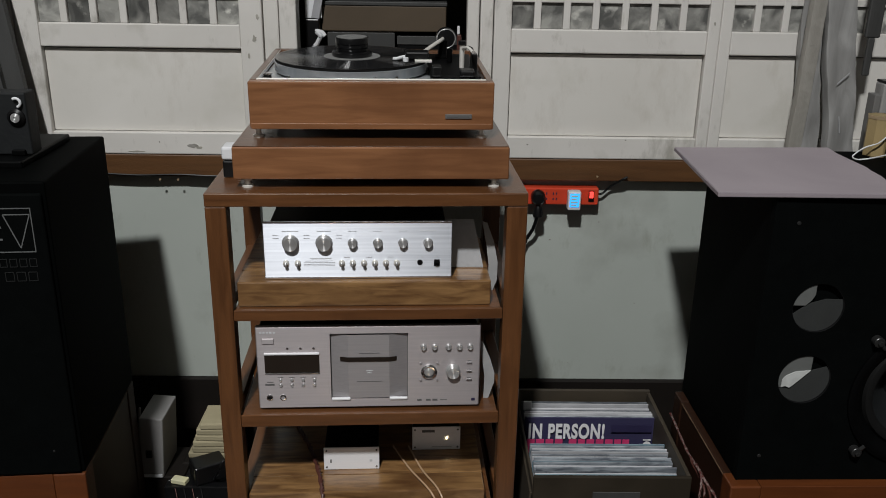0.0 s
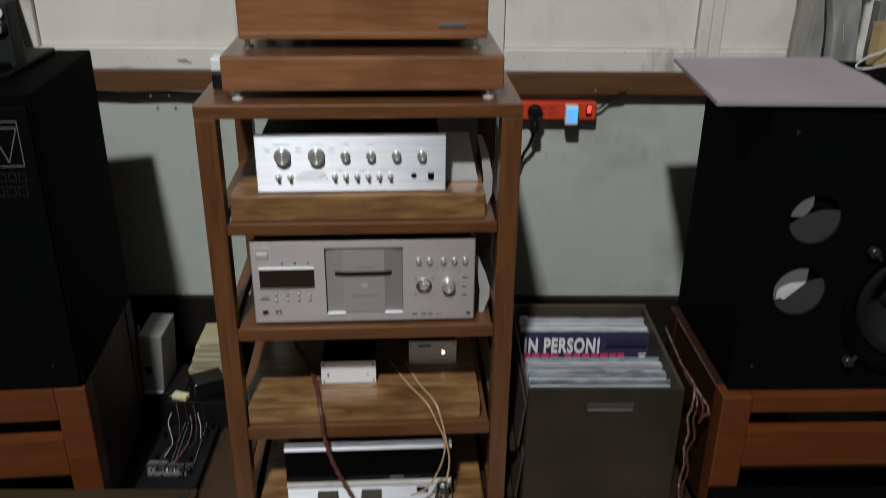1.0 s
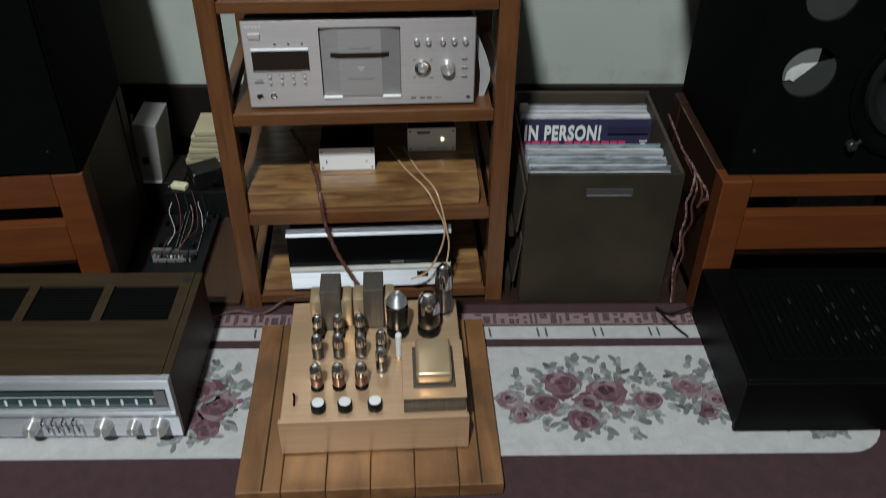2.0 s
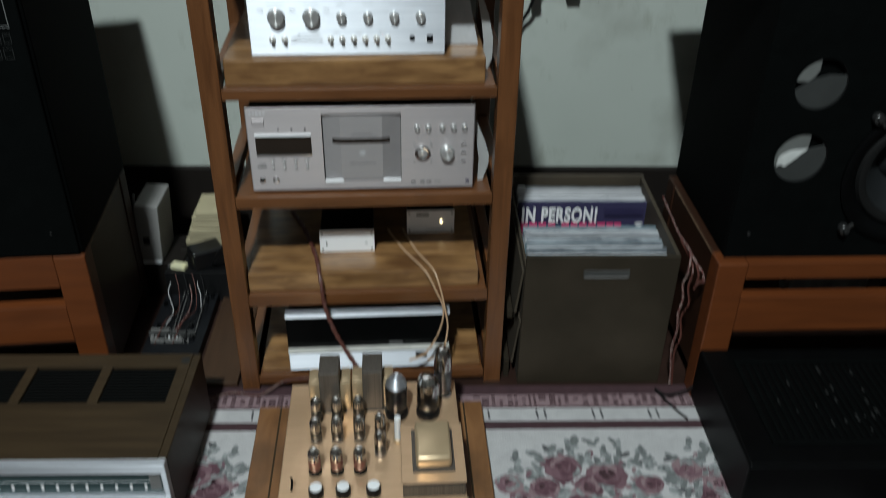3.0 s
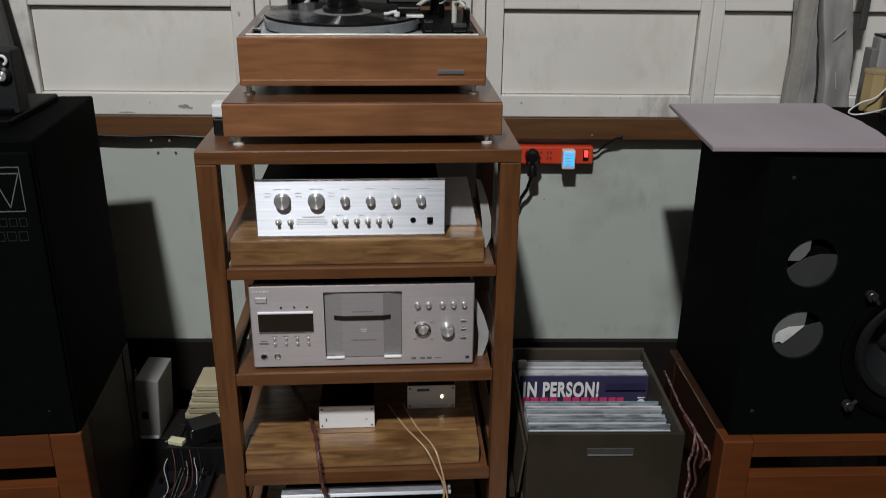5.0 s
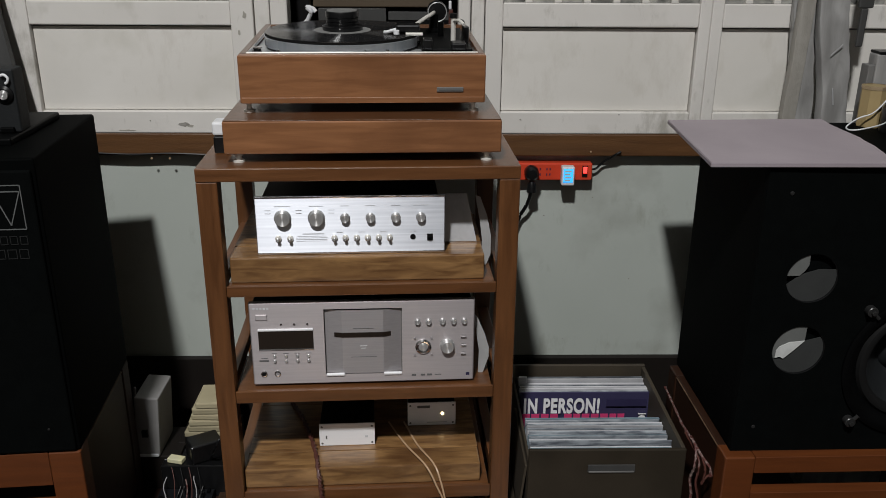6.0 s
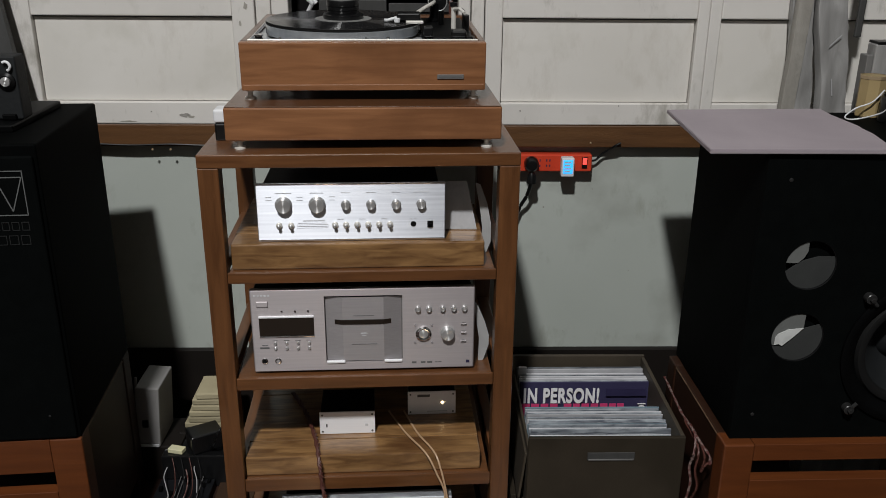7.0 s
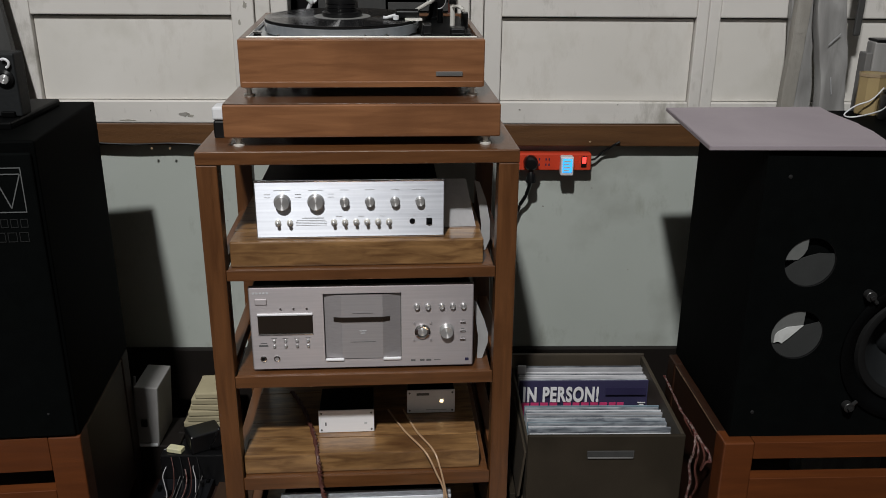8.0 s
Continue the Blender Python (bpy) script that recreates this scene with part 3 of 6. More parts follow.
part("carton", box(-0.15, 0.02, 0.74, 0.95, 0.931, 1.158, 0.004), M_PLASTIC, bb)
part("flap", box(-0.15, 0.02, 0.737, 0.7398, 1.12, 1.157, 0.001), M_DARKBOARD, bb)
bb2 = thing("black_carton", (0.1, 0.8, 0.93), "second dark carton stored in the alcove", "carton")
part("carton", box(0.025, 0.19, 0.75, 0.95, 0.931, 1.15, 0.004), M_PLASTIC, bb2)
part("flap", box(0.025, 0.19, 0.747, 0.7498, 1.128, 1.149, 0.001), M_DARKBOARD, bb2)
bn = thing("brown_box", (0.0, 0.85, 1.16), "long brown box lying on the dark cartons", "box")
part("body", box(-0.165, 0.15, 0.752, 0.92, 1.159, 1.222, 0.003), M_BROWNBOX, bn)
part("lid", box(-0.167, 0.152, 0.75, 0.922, 1.2222, 1.232, 0.002), M_DARKBOARD, bn)
bb3 = thing("black_carton", (-0.19, 0.8, 0.93), "narrow dark carton stored in the alcove", "carton")
part("carton", box(-0.205, -0.168, 0.72, 0.9, 0.931, 1.19, 0.003), M_PLASTIC, bb3)
pp0 = thing("white_sheet", (-0.18, 0.76, 1.191), "creased white paper sheet standing on a dark carton", "paper")
part("sheet", slab_at(0.12, 0.042, 0.003, pose(-0.183, 0.735, 1.191, -3, 0, 8)), M_WHITEPL, pp0)
part("crease", slab_at(0.1, 0.02, 0.003, pose(-0.178, 0.725, 1.191, -3, 12, 8)), M_SLEEVE_WHITE, pp0)
rib = thing("white_ribbon", (-0.17, 0.72, 0.93), "crumpled white ribbon hanging in the alcove", "ribbon")
part("ribbon", cable([(-0.19, 0.7, 0.931), (-0.184, 0.7, 1.1), (-0.17, 0.695, 1.135), (-0.162, 0.69, 1.152), (-0.172, 0.69, 1.163), (-0.158, 0.692, 1.16), (-0.15, 0.69, 1.152)], 0.0055, 8), M_WHITEPL, rib, smooth=True)
tagr = thing("red_packet", (0.17, 0.7, 0.93), "narrow red and white packet standing in the alcove", "packet")
part("packet", box(0.176, 0.187, 0.69, 0.7, 0.931, 1.16, 0.002), M_CABLE_BROWN, tagr)
part("white_top", box(0.176, 0.183, 0.6885, 0.7, 1.1602, 1.18, 0.002), M_WHITEPL, tagr)


def flake(name, cx, cz, w, h, y, material, label, seed):
    """A small uneven patch of bared surface on a painted board."""
    r = random.Random(seed)
    pts = []
    for k in range(14):
        a = 2 * math.pi * k / 14
        q = r.uniform(0.55, 1.0)
        pts.append((cx + w / 2 * q * math.cos(a), cz + h / 2 * q * math.sin(a)))
    solid(name, prism(pts, y - 0.0006, y + 0.001), material, label, "paint flake", "structure")


for i, (fx, fz, fw, fh) in enumerate(((-0.478, 0.888, 0.03, 0.012), (-0.462, 0.884, 0.02, 0.008), (-0.62, 0.873, 0.045, 0.004), (-0.56, 0.897, 0.004, 0.004), (0.8, 0.88, 0.02, 0.006), (0.6, 0.915, 0.004, 0.004), (0.355, 0.902, 0.006, 0.004))):
    flake("trim_flake_%d" % i, fx, fz, fw, fh, Y_STILE + 0.0015, M_SCUFF if i in (1, 2) else M_CHIP, "chipped paint showing grey wood on the door rail", 20 + i)
for i, (fx, fz, fw) in enumerate(((-0.31, 1.15, 0.012), (-0.325, 1.11, 0.008), (-0.3, 1.2, 0.01), (0.79, 1.2, 0.006))):
    flake("trim_scuff_%d" % i, fx, fz, fw, fw * 1.8, Y_STILE, M_SCUFF, "dark scuff on the white door stile", 40 + i)
for i, (fx, fz, fw) in enumerate(((0.43, 0.64, 0.006), (0.556, 0.69, 0.0045), (0.67, 0.46, 0.004), (0.39, 0.7, 0.003), (-0.4, 0.6, 0.003), (0.5, 0.28, 0.003))):
    flake("wall_mark_%d" % i, fx, fz, fw, fw * 0.8, WALL, M_CHIP, "small dark mark on the grey-green wall", 60 + i)


# ---- the hi-fi rack and what stands on it ----
RACK = Matrix.Rotation(radians(2.6), 4, "Z")
DEPTH = 0.42
rack = thing("hifi_rack", (0, 0.2, 0), "reddish-brown varnished wooden hi-fi rack with four shelves", "rack", frame_m=RACK)
for px in (-0.291, 0.2535):
    for py in (0.0, DEPTH - 0.039):
        part("post", box(px, px + 0.038, py, py + 0.038, 0, 0.9188, 0.002, 2), M_RACK_Z, rack)
part("top_board", box(-0.291, 0.2915, -0.001, DEPTH, 0.919, 0.944, 0.002, 2), M_RACK_X, rack)
for z0, z1 in ((0.695, 0.717), (0.468, 0.494), (0.231, 0.26), (0.016, 0.038)):
    part("shelf", box(-0.25, 0.25, 0.006, DEPTH - 0.006, z1 - 0.014, z1, 0.001), M_RACK_X, rack)
    part("front_rail", box(-0.2528, 0.2528, 0.001, 0.0058, z0, z1, 0.0015), M_RACK_X, rack)
    part("back_rail", box(-0.2528, 0.2528, DEPTH - 0.0058, DEPTH - 0.001, z0, z1, 0.0015), M_RACK_X, rack)
    for px in (-0.285, 0.262):
        part("side_rail", box(px, px + 0.023, 0.04, DEPTH - 0.04, z0, z1, 0.0015), M_RACK_Y, rack)


def wood_slab(x0, x1, y0, y1, z0, z1, label):
    s = thing("wood_slab", ((x0 + x1) / 2, (y0 + y1) / 2, z0), label, "slab", "slabs under the components", frame_m=RACK)
    n = 5
    for i in range(n):
        a, b = y0 + (y1 - y0) * i / n, y0 + (y1 - y0) * (i + 1) / n
        part("stave", box(x0, x1, a + 0.0002, b - 0.0002, z0, z1, 0.003 if i in (0, n - 1) else 0.0006), M_SLAB, s)
    return s


wood_slab(-0.246, 0.231, 0.016, 0.34, 0.7175, 0.768, "thick varnished acacia wood slab on a rack shelf")
wood_slab(-0.251, 0.233, 0.014, 0.33, 0.2605, 0.304, "varnished acacia wood slab on a lower shelf")
wood_slab(-0.246, 0.246, 0.016, 0.34, 0.0385, 0.052, "varnished wood slab on the bottom shelf")


def knob(name, x, y, z, r, length, parent, material=None, pointer=True):
    k = part(name, lathe([(0, 0), (r * 1.08, 0), (r * 1.08, length * 0.12), (r * 0.97, length * 0.16), (r * 0.94, length * 0.9), (r * 0.86, length), (r * 0.6, length * 0.97), (0, length * 0.955)], (x, y, z), "Y", 28), material or M_KNOB, parent, smooth=True)
    if pointer:
        part("pointer", box(x - r * 0.06, x + r * 0.06, y - length - 0.0006, y - length + 0.0006, z - r * 0.8, z - r * 0.1, 0), M_INK_WHITE, k)
    return k


def bar_text(x, y, z, w, h, parent, material):
    part("print", box(x - w / 2, x + w / 2, y - 0.0005, y + 0.0003, z - h / 2, z + h / 2, 0), material, parent)


# preamplifier
PY = 0.03
pre = thing("preamplifier", (-0.02, 0.15, 0.768), "silver preamplifier with aluminium front and black top on a wood slab", "amplifier", frame_m=RACK)
part("case", box(-0.183, 0.144, PY + 0.006, 0.27, 0.7735, 0.8785, 0.002), M_BLACKMETAL, pre, "black enamelled steel cover")
part("front_panel", box(-0.195, 0.156, PY, PY + 0.006, 0.7695, 0.8815, 0.0012), M_ALU, pre, "brushed aluminium front panel")
part("edge_strip", box(-0.195, 0.156, PY - 0.0012, PY - 0.0001, 0.879, 0.8817, 0.0004), M_CHROME, pre)
part("edge_strip", box(-0.195, 0.156, PY - 0.0012, PY - 0.0001, 0.7693, 0.7727, 0.0004), M_CHROME, pre)
for kx in (-0.145, -0.083):
    knob("large_knob", kx, PY, 0.8401, 0.0148, 0.011, pre, None, False)
for kx in (-0.03, 0.017, 0.064, 0.111):
    knob("small_knob", kx, PY, 0.8396, 0.0085, 0.009, pre, None, False)
for kx in (-0.155, -0.133, -0.051, -0.0305, -0.0095, 0.011, 0.0315, 0.052):
    lev = part("toggle_switch", lathe([(0, 0), (0.0058, 0), (0.0058, 0.003), (0.0042, 0.004), (0, 0.004)], (kx, PY, 0.8006), "Y", 18), M_SATIN, pre, smooth=True)
    part("lever", lathe([(0, 0), (0.0026, 0), (0.0034, 0.007), (0.002, 0.0085), (0, 0.0085)], (kx, PY - 0.003, 0.8006), "Y", 12), M_KNOB, lev, smooth=True)
part("headphone_socket", lathe([(0, 0), (0.0052, 0), (0.0052, 0.0012), (0.003, 0.0012), (0.003, 0.0003), (0, 0.0003)], (0.096, PY, 0.8006), "Y", 20), M_PLASTIC, pre)
sw = part("power_switch", box(0.1225, 0.1335, PY - 0.0015, PY + 0.001, 0.7931, 0.8061, 0.0005), M_PLASTIC, pre, "black rocker switch")
part("rocker", box(0.1248, 0.1312, PY - 0.004, PY - 0.0012, 0.7946, 0.8006, 0.0008), M_BLACKMETAL, sw)
for i in range(4):
    bar_text(-0.093, PY, 0.8046 - 0.0032 * i, 0.058 - 0.005 * (i == 0), 0.0007, pre, M_INK_SOFT)
bar_text(-0.09, PY, 0.8091, 0.04, 0.0016, pre, M_INK_SOFT)
for kx, w in ((-0.145, 0.03), (-0.083, 0.026), (-0.03, 0.016), (0.017, 0.018), (0.064, 0.016), (0.111, 0.03)):
    bar_text(kx, PY, 0.8631, w, 0.0011, pre, M_INK_SOFT)
for kx in (-0.041, 0.0, 0.041, 0.092, 0.1, 0.127):
    bar_text(kx, PY, 0.8116, 0.012 if kx < 0.09 else 0.004, 0.001, pre, M_INK_SOFT)
for kx in (-0.172, -0.115, -0.055):
    for dz in (0.0, 0.006):
        bar_text(kx, PY, 0.8496 + dz, 0.011, 0.0009, pre, M_INK_SOFT)

# disc player
CY = 0.018
cd = thing("disc_player", (0, 0.18, 0.494), "wide champagne-silver disc player with a central tray door", "disc player", frame_m=RACK)
part("case", box(-0.214, 0.21, CY + 0.012, 0.385, 0.508, 0.671, 0.003), M_BLACKMETAL, cd, "dark metal case")
tray = (-0.0775, 0.0735, 0.518, 0.6595)
part("front_panel", framed(-0.219, 0.215, 0.4995, 0.675, *tray, CY, CY + 0.012), M_CD, cd, "champagne brushed front panel")
part("tray_recess", box(tray[0], tray[1], CY + 0.0085, CY + 0.0118, tray[2], tray[3], 0), M_GREYBOX, cd)

def facetted(outline, z0, z1):
    """A plate with a bent cross-section, given as (x, y) pairs, standing from z0 to z1."""
    bm = bmesh.new()
    low = [bm.verts.new((x, y, z0)) for x, y in outline]
    high = [bm.verts.new((x, y, z1)) for x, y in outline]
    n = len(outline)
    bm.faces.new(low)
    bm.faces.new(high[::-1])
    for k in range(n):
        bm.faces.new((low[k], high[k], high[(k + 1) % n], low[(k + 1) % n]))
    bmesh.ops.recalc_face_normals(bm, faces=bm.faces[:])
    return bm


door = part("tray_door", facetted([(tray[0] + 0.002, CY + 0.0082), (tray[0] + 0.002, CY + 0.0076), (-0.043, CY + 0.0014), (0.037, CY + 0.0014), (tray[1] - 0.002, CY + 0.0076), (tray[1] - 0.002, CY + 0.0082)], 0.5195, 0.656), M_CD_DARK, cd, "grey brushed three-faced tray door")
part("disc_slot", facetted([(-0.0585, CY + 0.0045), (-0.0585, CY + 0.0035), (-0.043, CY - 0.0002), (0.037, CY - 0.0002), (0.0515, CY + 0.0035), (0.0515, CY + 0.0045)], 0.599, 0.6085), M_DISPLAY, door, "black curved slot handle")
for a, b in ((-0.0765, -0.04), (0.037, 0.0725)):
    part("polished_lip", box(a, b, CY - 0.003, CY + 0.003, 0.5155, 0.521, 0.0018), M_BRIGHT, door)
bar_text(-0.002, CY + 0.0011, 0.579, 0.013, 0.0014, door, M_INK_SOFT)
bar_text(-0.002, CY + 0.0011, 0.574, 0.009, 0.0014, door, M_INK_SOFT)
bar_text(-0.002, CY + 0.0011, 0.617, 0.04, 0.0008, door, M_INK_GREY)
bar_text(-0.002, CY + 0.0011, 0.5555, 0.05, 0.0008, door, M_INK_GREY)
part("display_window", box(-0.204, -0.0985, CY - 0.0012, CY + 0.001, 0.578, 0.616, 0.0008), M_DISPLAY, cd, "smoked display window")
part("display_trim", box(-0.2045, -0.098, CY - 0.003, CY + 0.001, 0.6162, 0.6205, 0.0012), M_BRIGHT, cd)
part("display_trim", box(-0.2045, -0.098, CY - 0.0022, CY + 0.001, 0.5752, 0.5778, 0.0008), M_CHROME, cd)
part("power_button", box(-0.207, -0.1845, CY - 0.002, CY + 0.001, 0.6395, 0.651, 0.001), M_CD, cd)
for i in range(5):
    bar_text(-0.209 + 0.0065 * i, CY, 0.663, 0.0042, 0.0036, cd, M_INK_SOFT)
for kx in (-0.159, -0.134, -0.109):
    part("indicator_button", rod(0.0022, 0.002, (kx, CY, 0.63), "Y", 12), M_CHROME, cd)
for kx in (-0.175, -0.153, -0.131, -0.1095):
    for kz in (0.5622, 0.551):
        part("round_button", rod(0.003, 0.003, (kx, CY, kz), "Y", 16), M_KNOB, cd, smooth=True)
    bar_text(kx, CY, 0.5675, 0.011, 0.0009, cd, M_INK_GREY)
bar_text(-0.196, CY, 0.552, 0.018, 0.0035, cd, M_INK_GREY)
bar_text(-0.195, CY, 0.5575, 0.012, 0.0015, cd, M_INK_GREY)
for kx in (-0.1975, -0.1715):
    jack = part("socket_ring", lathe([(0, -0.001), (0.0062, -0.001), (0.0062, 0.0015), (0.004, 0.0022), (0.004, 0.0004), (0, 0.0004)], (kx, CY, 0.5235), "Y", 22), M_CHROME, cd, smooth=True)
    part("socket_hole", rod(0.0042, 0.0012, (kx, CY, 0.5235), "Y", 18), M_PLASTIC if kx < -0.19 else M_CD_DARK, jack)
for kx in (0.1035, 0.125, 0.152, 0.1735, 0.1945):
    knob("push_knob", kx, CY, 0.6295, 0.0055, 0.006, cd, M_KNOB, False)
dial = part("jog_ring", lathe([(0.0095, 0), (0.0155, 0), (0.0155, 0.003), (0.0125, 0.005), (0.0095, 0.004)], (0.1145, CY, 0.576), "Y", 36), M_CHROME, cd, smooth=True)
part("jog_dial", lathe([(0, -0.001), (0.0094, -0.001), (0.0094, 0.003), (0.006, 0.0045), (0, 0.004)], (0.1145, CY, 0.576), "Y", 30), M_KNOB, dial, smooth=True)
for ax, az in ((-0.0165, 0.018), (0.0165, 0.018), (-0.0165, -0.0185), (0.0165, -0.0185)):
    part("corner_button", rod(0.0022, 0.0022, (0.1145 + ax, CY, 0.576 + az), "Y", 12), M_CD_DARK, cd)
knob("volume_knob", 0.1618, CY, 0.577, 0.0135, 0.013, cd, M_KNOB, False)
for kz in (0.594, 0.5755, 0.557):
    part("slim_button", box(0.1885, 0.1995, CY - 0.0025, CY + 0.001, kz - 0.0016, kz + 0.0016, 0.0008), M_CHROME, cd)
    bar_text(0.194, CY, kz + 0.0045, 0.008, 0.0009, cd, M_INK_GREY)
for kx, w in ((0.096, 0.009), (0.114, 0.009), (0.127, 0.01), (0.144, 0.013)):
    bar_text(kx, CY, 0.513, w, 0.004 if kx < 0.13 else 0.0015, cd, M_INK_GREY)
bar_text(0.203, CY, 0.513, 0.007, 0.006, cd, M_INK_DARK)
for kx in (-0.17, 0.165):
    for ky in (0.06, 0.33):
        part("foot", rod(0.016, 0.0138, (kx, ky, 0.4942), "Z", 20), M_RUBBER, cd)
part("cover_lip", box(-0.03, 0.02, CY + 0.014, CY + 0.05, 0.6712, 0.6785, 0.001), M_BLACKMETAL, cd)

# isolation base and turntable
IB_M = RACK @ Matrix.Translation((0.001, -0.02, 0.005))
TT_M = RACK @ Matrix.Translation((0.001, 0.112, 1.0234)) @ Matrix.Rotation(radians(2.0), 4, "X") @ Matrix.Translation((0, -0.125, -1.0184))
ib = thing("isolation_base", (0, 0.26, 0.939), "teak-veneered wooden isolation base on small metal feet", "base", frame_m=IB_M)
part("body", box(-0.243, 0.2575, 0.05, 0.455, 0.9565, 1.0165, 0.003, 3), M_TEAK, ib, "brown teak veneer box")
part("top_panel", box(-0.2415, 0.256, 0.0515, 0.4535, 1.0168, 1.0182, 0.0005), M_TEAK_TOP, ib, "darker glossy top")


def metal_foot(x, y, z, h, parent, r=0.0105):
    part("foot", lathe([(0, 0), (r, 0), (r, h * 0.2), (r * 0.5, h * 0.26), (r * 0.42, h * 0.7), (r * 0.8, h * 0.74), (r * 0.8, h), (0, h)], (x, y, z), "Z", 24), M_SATIN, parent, "chrome screw foot", smooth=True)


for fx in (-0.22, 0.232):
    for fy in (0.068, 0.4):
        metal_foot(fx, fy, 0.9392, 0.0172, ib)

TX0, TX1, TY0, TY1, TZ0, TZ1 = -0.2165, 0.232, 0.1, 0.51, 1.0385, 1.1255
tt = thing("turntable", (0, 0.28, 1.0182), "vintage turntable in a teak plinth with a record and clamp", "turntable", frame_m=TT_M)
for fx in (-0.205, 0.212):
    for fy in (0.125, 0.43):
        drop = 0.0105 if fy > 0.3 else 0.0
        metal_foot(fx, fy, 1.0184 - drop, 0.02 + drop, tt)
W = 0.02
part("plinth_front", box(TX0, TX1, TY0, TY0 + W, TZ0, TZ1, 0.0025, 3), M_TEAK, tt, "teak plinth front with a worn lower edge")
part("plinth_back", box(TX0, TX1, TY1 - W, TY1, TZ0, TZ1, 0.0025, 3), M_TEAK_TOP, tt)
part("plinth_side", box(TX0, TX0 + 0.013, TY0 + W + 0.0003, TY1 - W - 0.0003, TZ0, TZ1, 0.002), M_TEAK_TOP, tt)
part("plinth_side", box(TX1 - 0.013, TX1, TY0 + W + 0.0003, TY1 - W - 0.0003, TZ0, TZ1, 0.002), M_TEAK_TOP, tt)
part("plinth_base", box(TX0 + 0.003, TX1 - 0.003, TY0 - 0.0015, TY0 + 0.02, TZ0 + 0.0002, TZ0 + 0.011, 0.001), M_TEAK, tt, "teak base moulding")
nb = part("name_plate", box(0.142, 0.191, TY0 - 0.0025, TY0 + 0.0005, 1.0595, 1.0675, 0.0006), M_GREYBOX, tt, "small metal name plate")
part("print", box(0.1455, 0.1875, TY0 - 0.003, TY0 - 0.0024, 1.0618, 1.0652, 0), M_INK_GREY, nb)
deck = part("deck", box(TX0 + 0.0135, TX1 - 0.0135, TY0 + W + 0.001, TY1 - W - 0.001, 1.105, 1.1165, 0.002), M_PLINTH_METAL, tt, "grey metal deck plate")
part("deck_edge", box(TX0 + 0.0135, TX1 - 0.0135, TY0 + W - 0.003, TY0 + W + 0.0035, 1.1257, 1.1285, 0.001), M_SATIN, tt)
part("inner_side", box(TX0 + 0.0132, TX0 + 0.0155, TY0 + W + 0.001, TY1 - W - 0.001, 1.1187, 1.1258, 0.0005), M_CHROME, tt)
PCX, PCY = -0.035, 0.274
part("platter", lathe([(0, 0), (0.146, 0), (0.1525, 0.004), (0.1525, 0.021), (0.15, 0.0225), (0, 0.0225)], (PCX, PCY, 1.1175), "Z", 96), M_PLATTER, tt, "satin metal platter", smooth=True)
part("mat", lathe([(0, 0), (0.1515, 0), (0.1518, 0.0035), (0, 0.0035)], (PCX, PCY, 1.1401), "Z", 80), M_RUBBER, tt)
rec = thing("record", (PCX, PCY, 1.1437), "black vinyl record with a pale label on the platter", "record", frame_m=TT_M)
grooves = [(0, 0.0), (0.151, 0.0), (0.1517, 0.0012), (0.151, 0.002)]
for i in range(26):
    r = 0.147 - i * 0.0034
    grooves += [(r, 0.0021), (r - 0.0014, 0.0017), (r - 0.0017, 0.0021)]
part("disc", lathe(grooves + [(0.05, 0.0021), (0, 0.0021)], (PCX, PCY, 1.1437), "Z", 96), M_VINYL, rec, "grooved black vinyl")
part("paper_label", lathe([(0, 0), (0.056, 0), (0.056, 0.0004), (0, 0.0004)], (PCX, PCY, 1.1459), "Z", 48), M_LABEL, rec, "pale paper centre label")
cl = thing("record_clamp", (PCX, PCY, 1.1465), "black stepped record clamp with a white top", "clamp", frame_m=TT_M)
part("body", lathe([(0, 0), (0.0385, 0), (0.0395, 0.002), (0.0395, 0.008), (0.037, 0.0092), (0.0305, 0.0096), (0.0313, 0.016), (0.0302, 0.0166), (0.0316, 0.0173), (0.0318, 0.0235), (0.0307, 0.0241), (0.0321, 0.0248), (0.0327, 0.034), (0.0318, 0.0362), (0, 0.0362)], (PCX, PCY, 1.1465), "Z", 48), M_PLASTIC, cl, smooth=True)
part("cap", lathe([(0, 0), (0.03, 0), (0.03, 0.0012), (0, 0.0016)], (PCX, PCY, 1.1828), "Z", 40), M_LABEL, cl, "white top disc")
for kx, ky, r in ((-0.185, 0.142, 0.013), (-0.145, 0.13, 0.005), (0.052, 0.132, 0.0065), (0.012, 0.128, 0.003)):
    kn = part("deck_knob", lathe([(0, 0), (r, 0), (r, 0.004), (r * 0.6, 0.006), (r * 0.5, 0.012), (0, 0.0125)], (kx, ky, 1.1186), "Z", 20), M_CHROME if r < 0.01 else M_PLASTIC, tt, smooth=True)
    if r > 0.01:
        part("knob_cap", rod(0.009, 0.003, (kx, ky, 1.1312), "Z", 20), M_CHROME, kn)
# tonearm
part("arm_board", box(0.117, 0.213, 0.16, 0.44, 1.1188, 1.1265, 0.002), M_BLACKMETAL, tt, "black tonearm board")
arm = part("tonearm", cable([(0.155, 0.4, 1.174), (0.148, 0.37, 1.173), (0.132, 0.335, 1.169), (0.115, 0.295, 1.164), (0.103, 0.258, 1.161)], 0.0042, 12), M_SATIN, tt, "polished tonearm tube", smooth=True)
part("counterweight", lathe([(0, 0), (0.014, 0), (0.02, 0.002), (0.021, 0.004), (0.021, 0.026), (0.02, 0.028), (0.008, 0.029), (0, 0.029)], (0.159, 0.412, 1.175), "Y", 40), M_PLASTIC, arm, "black round counterweight", smooth=True)
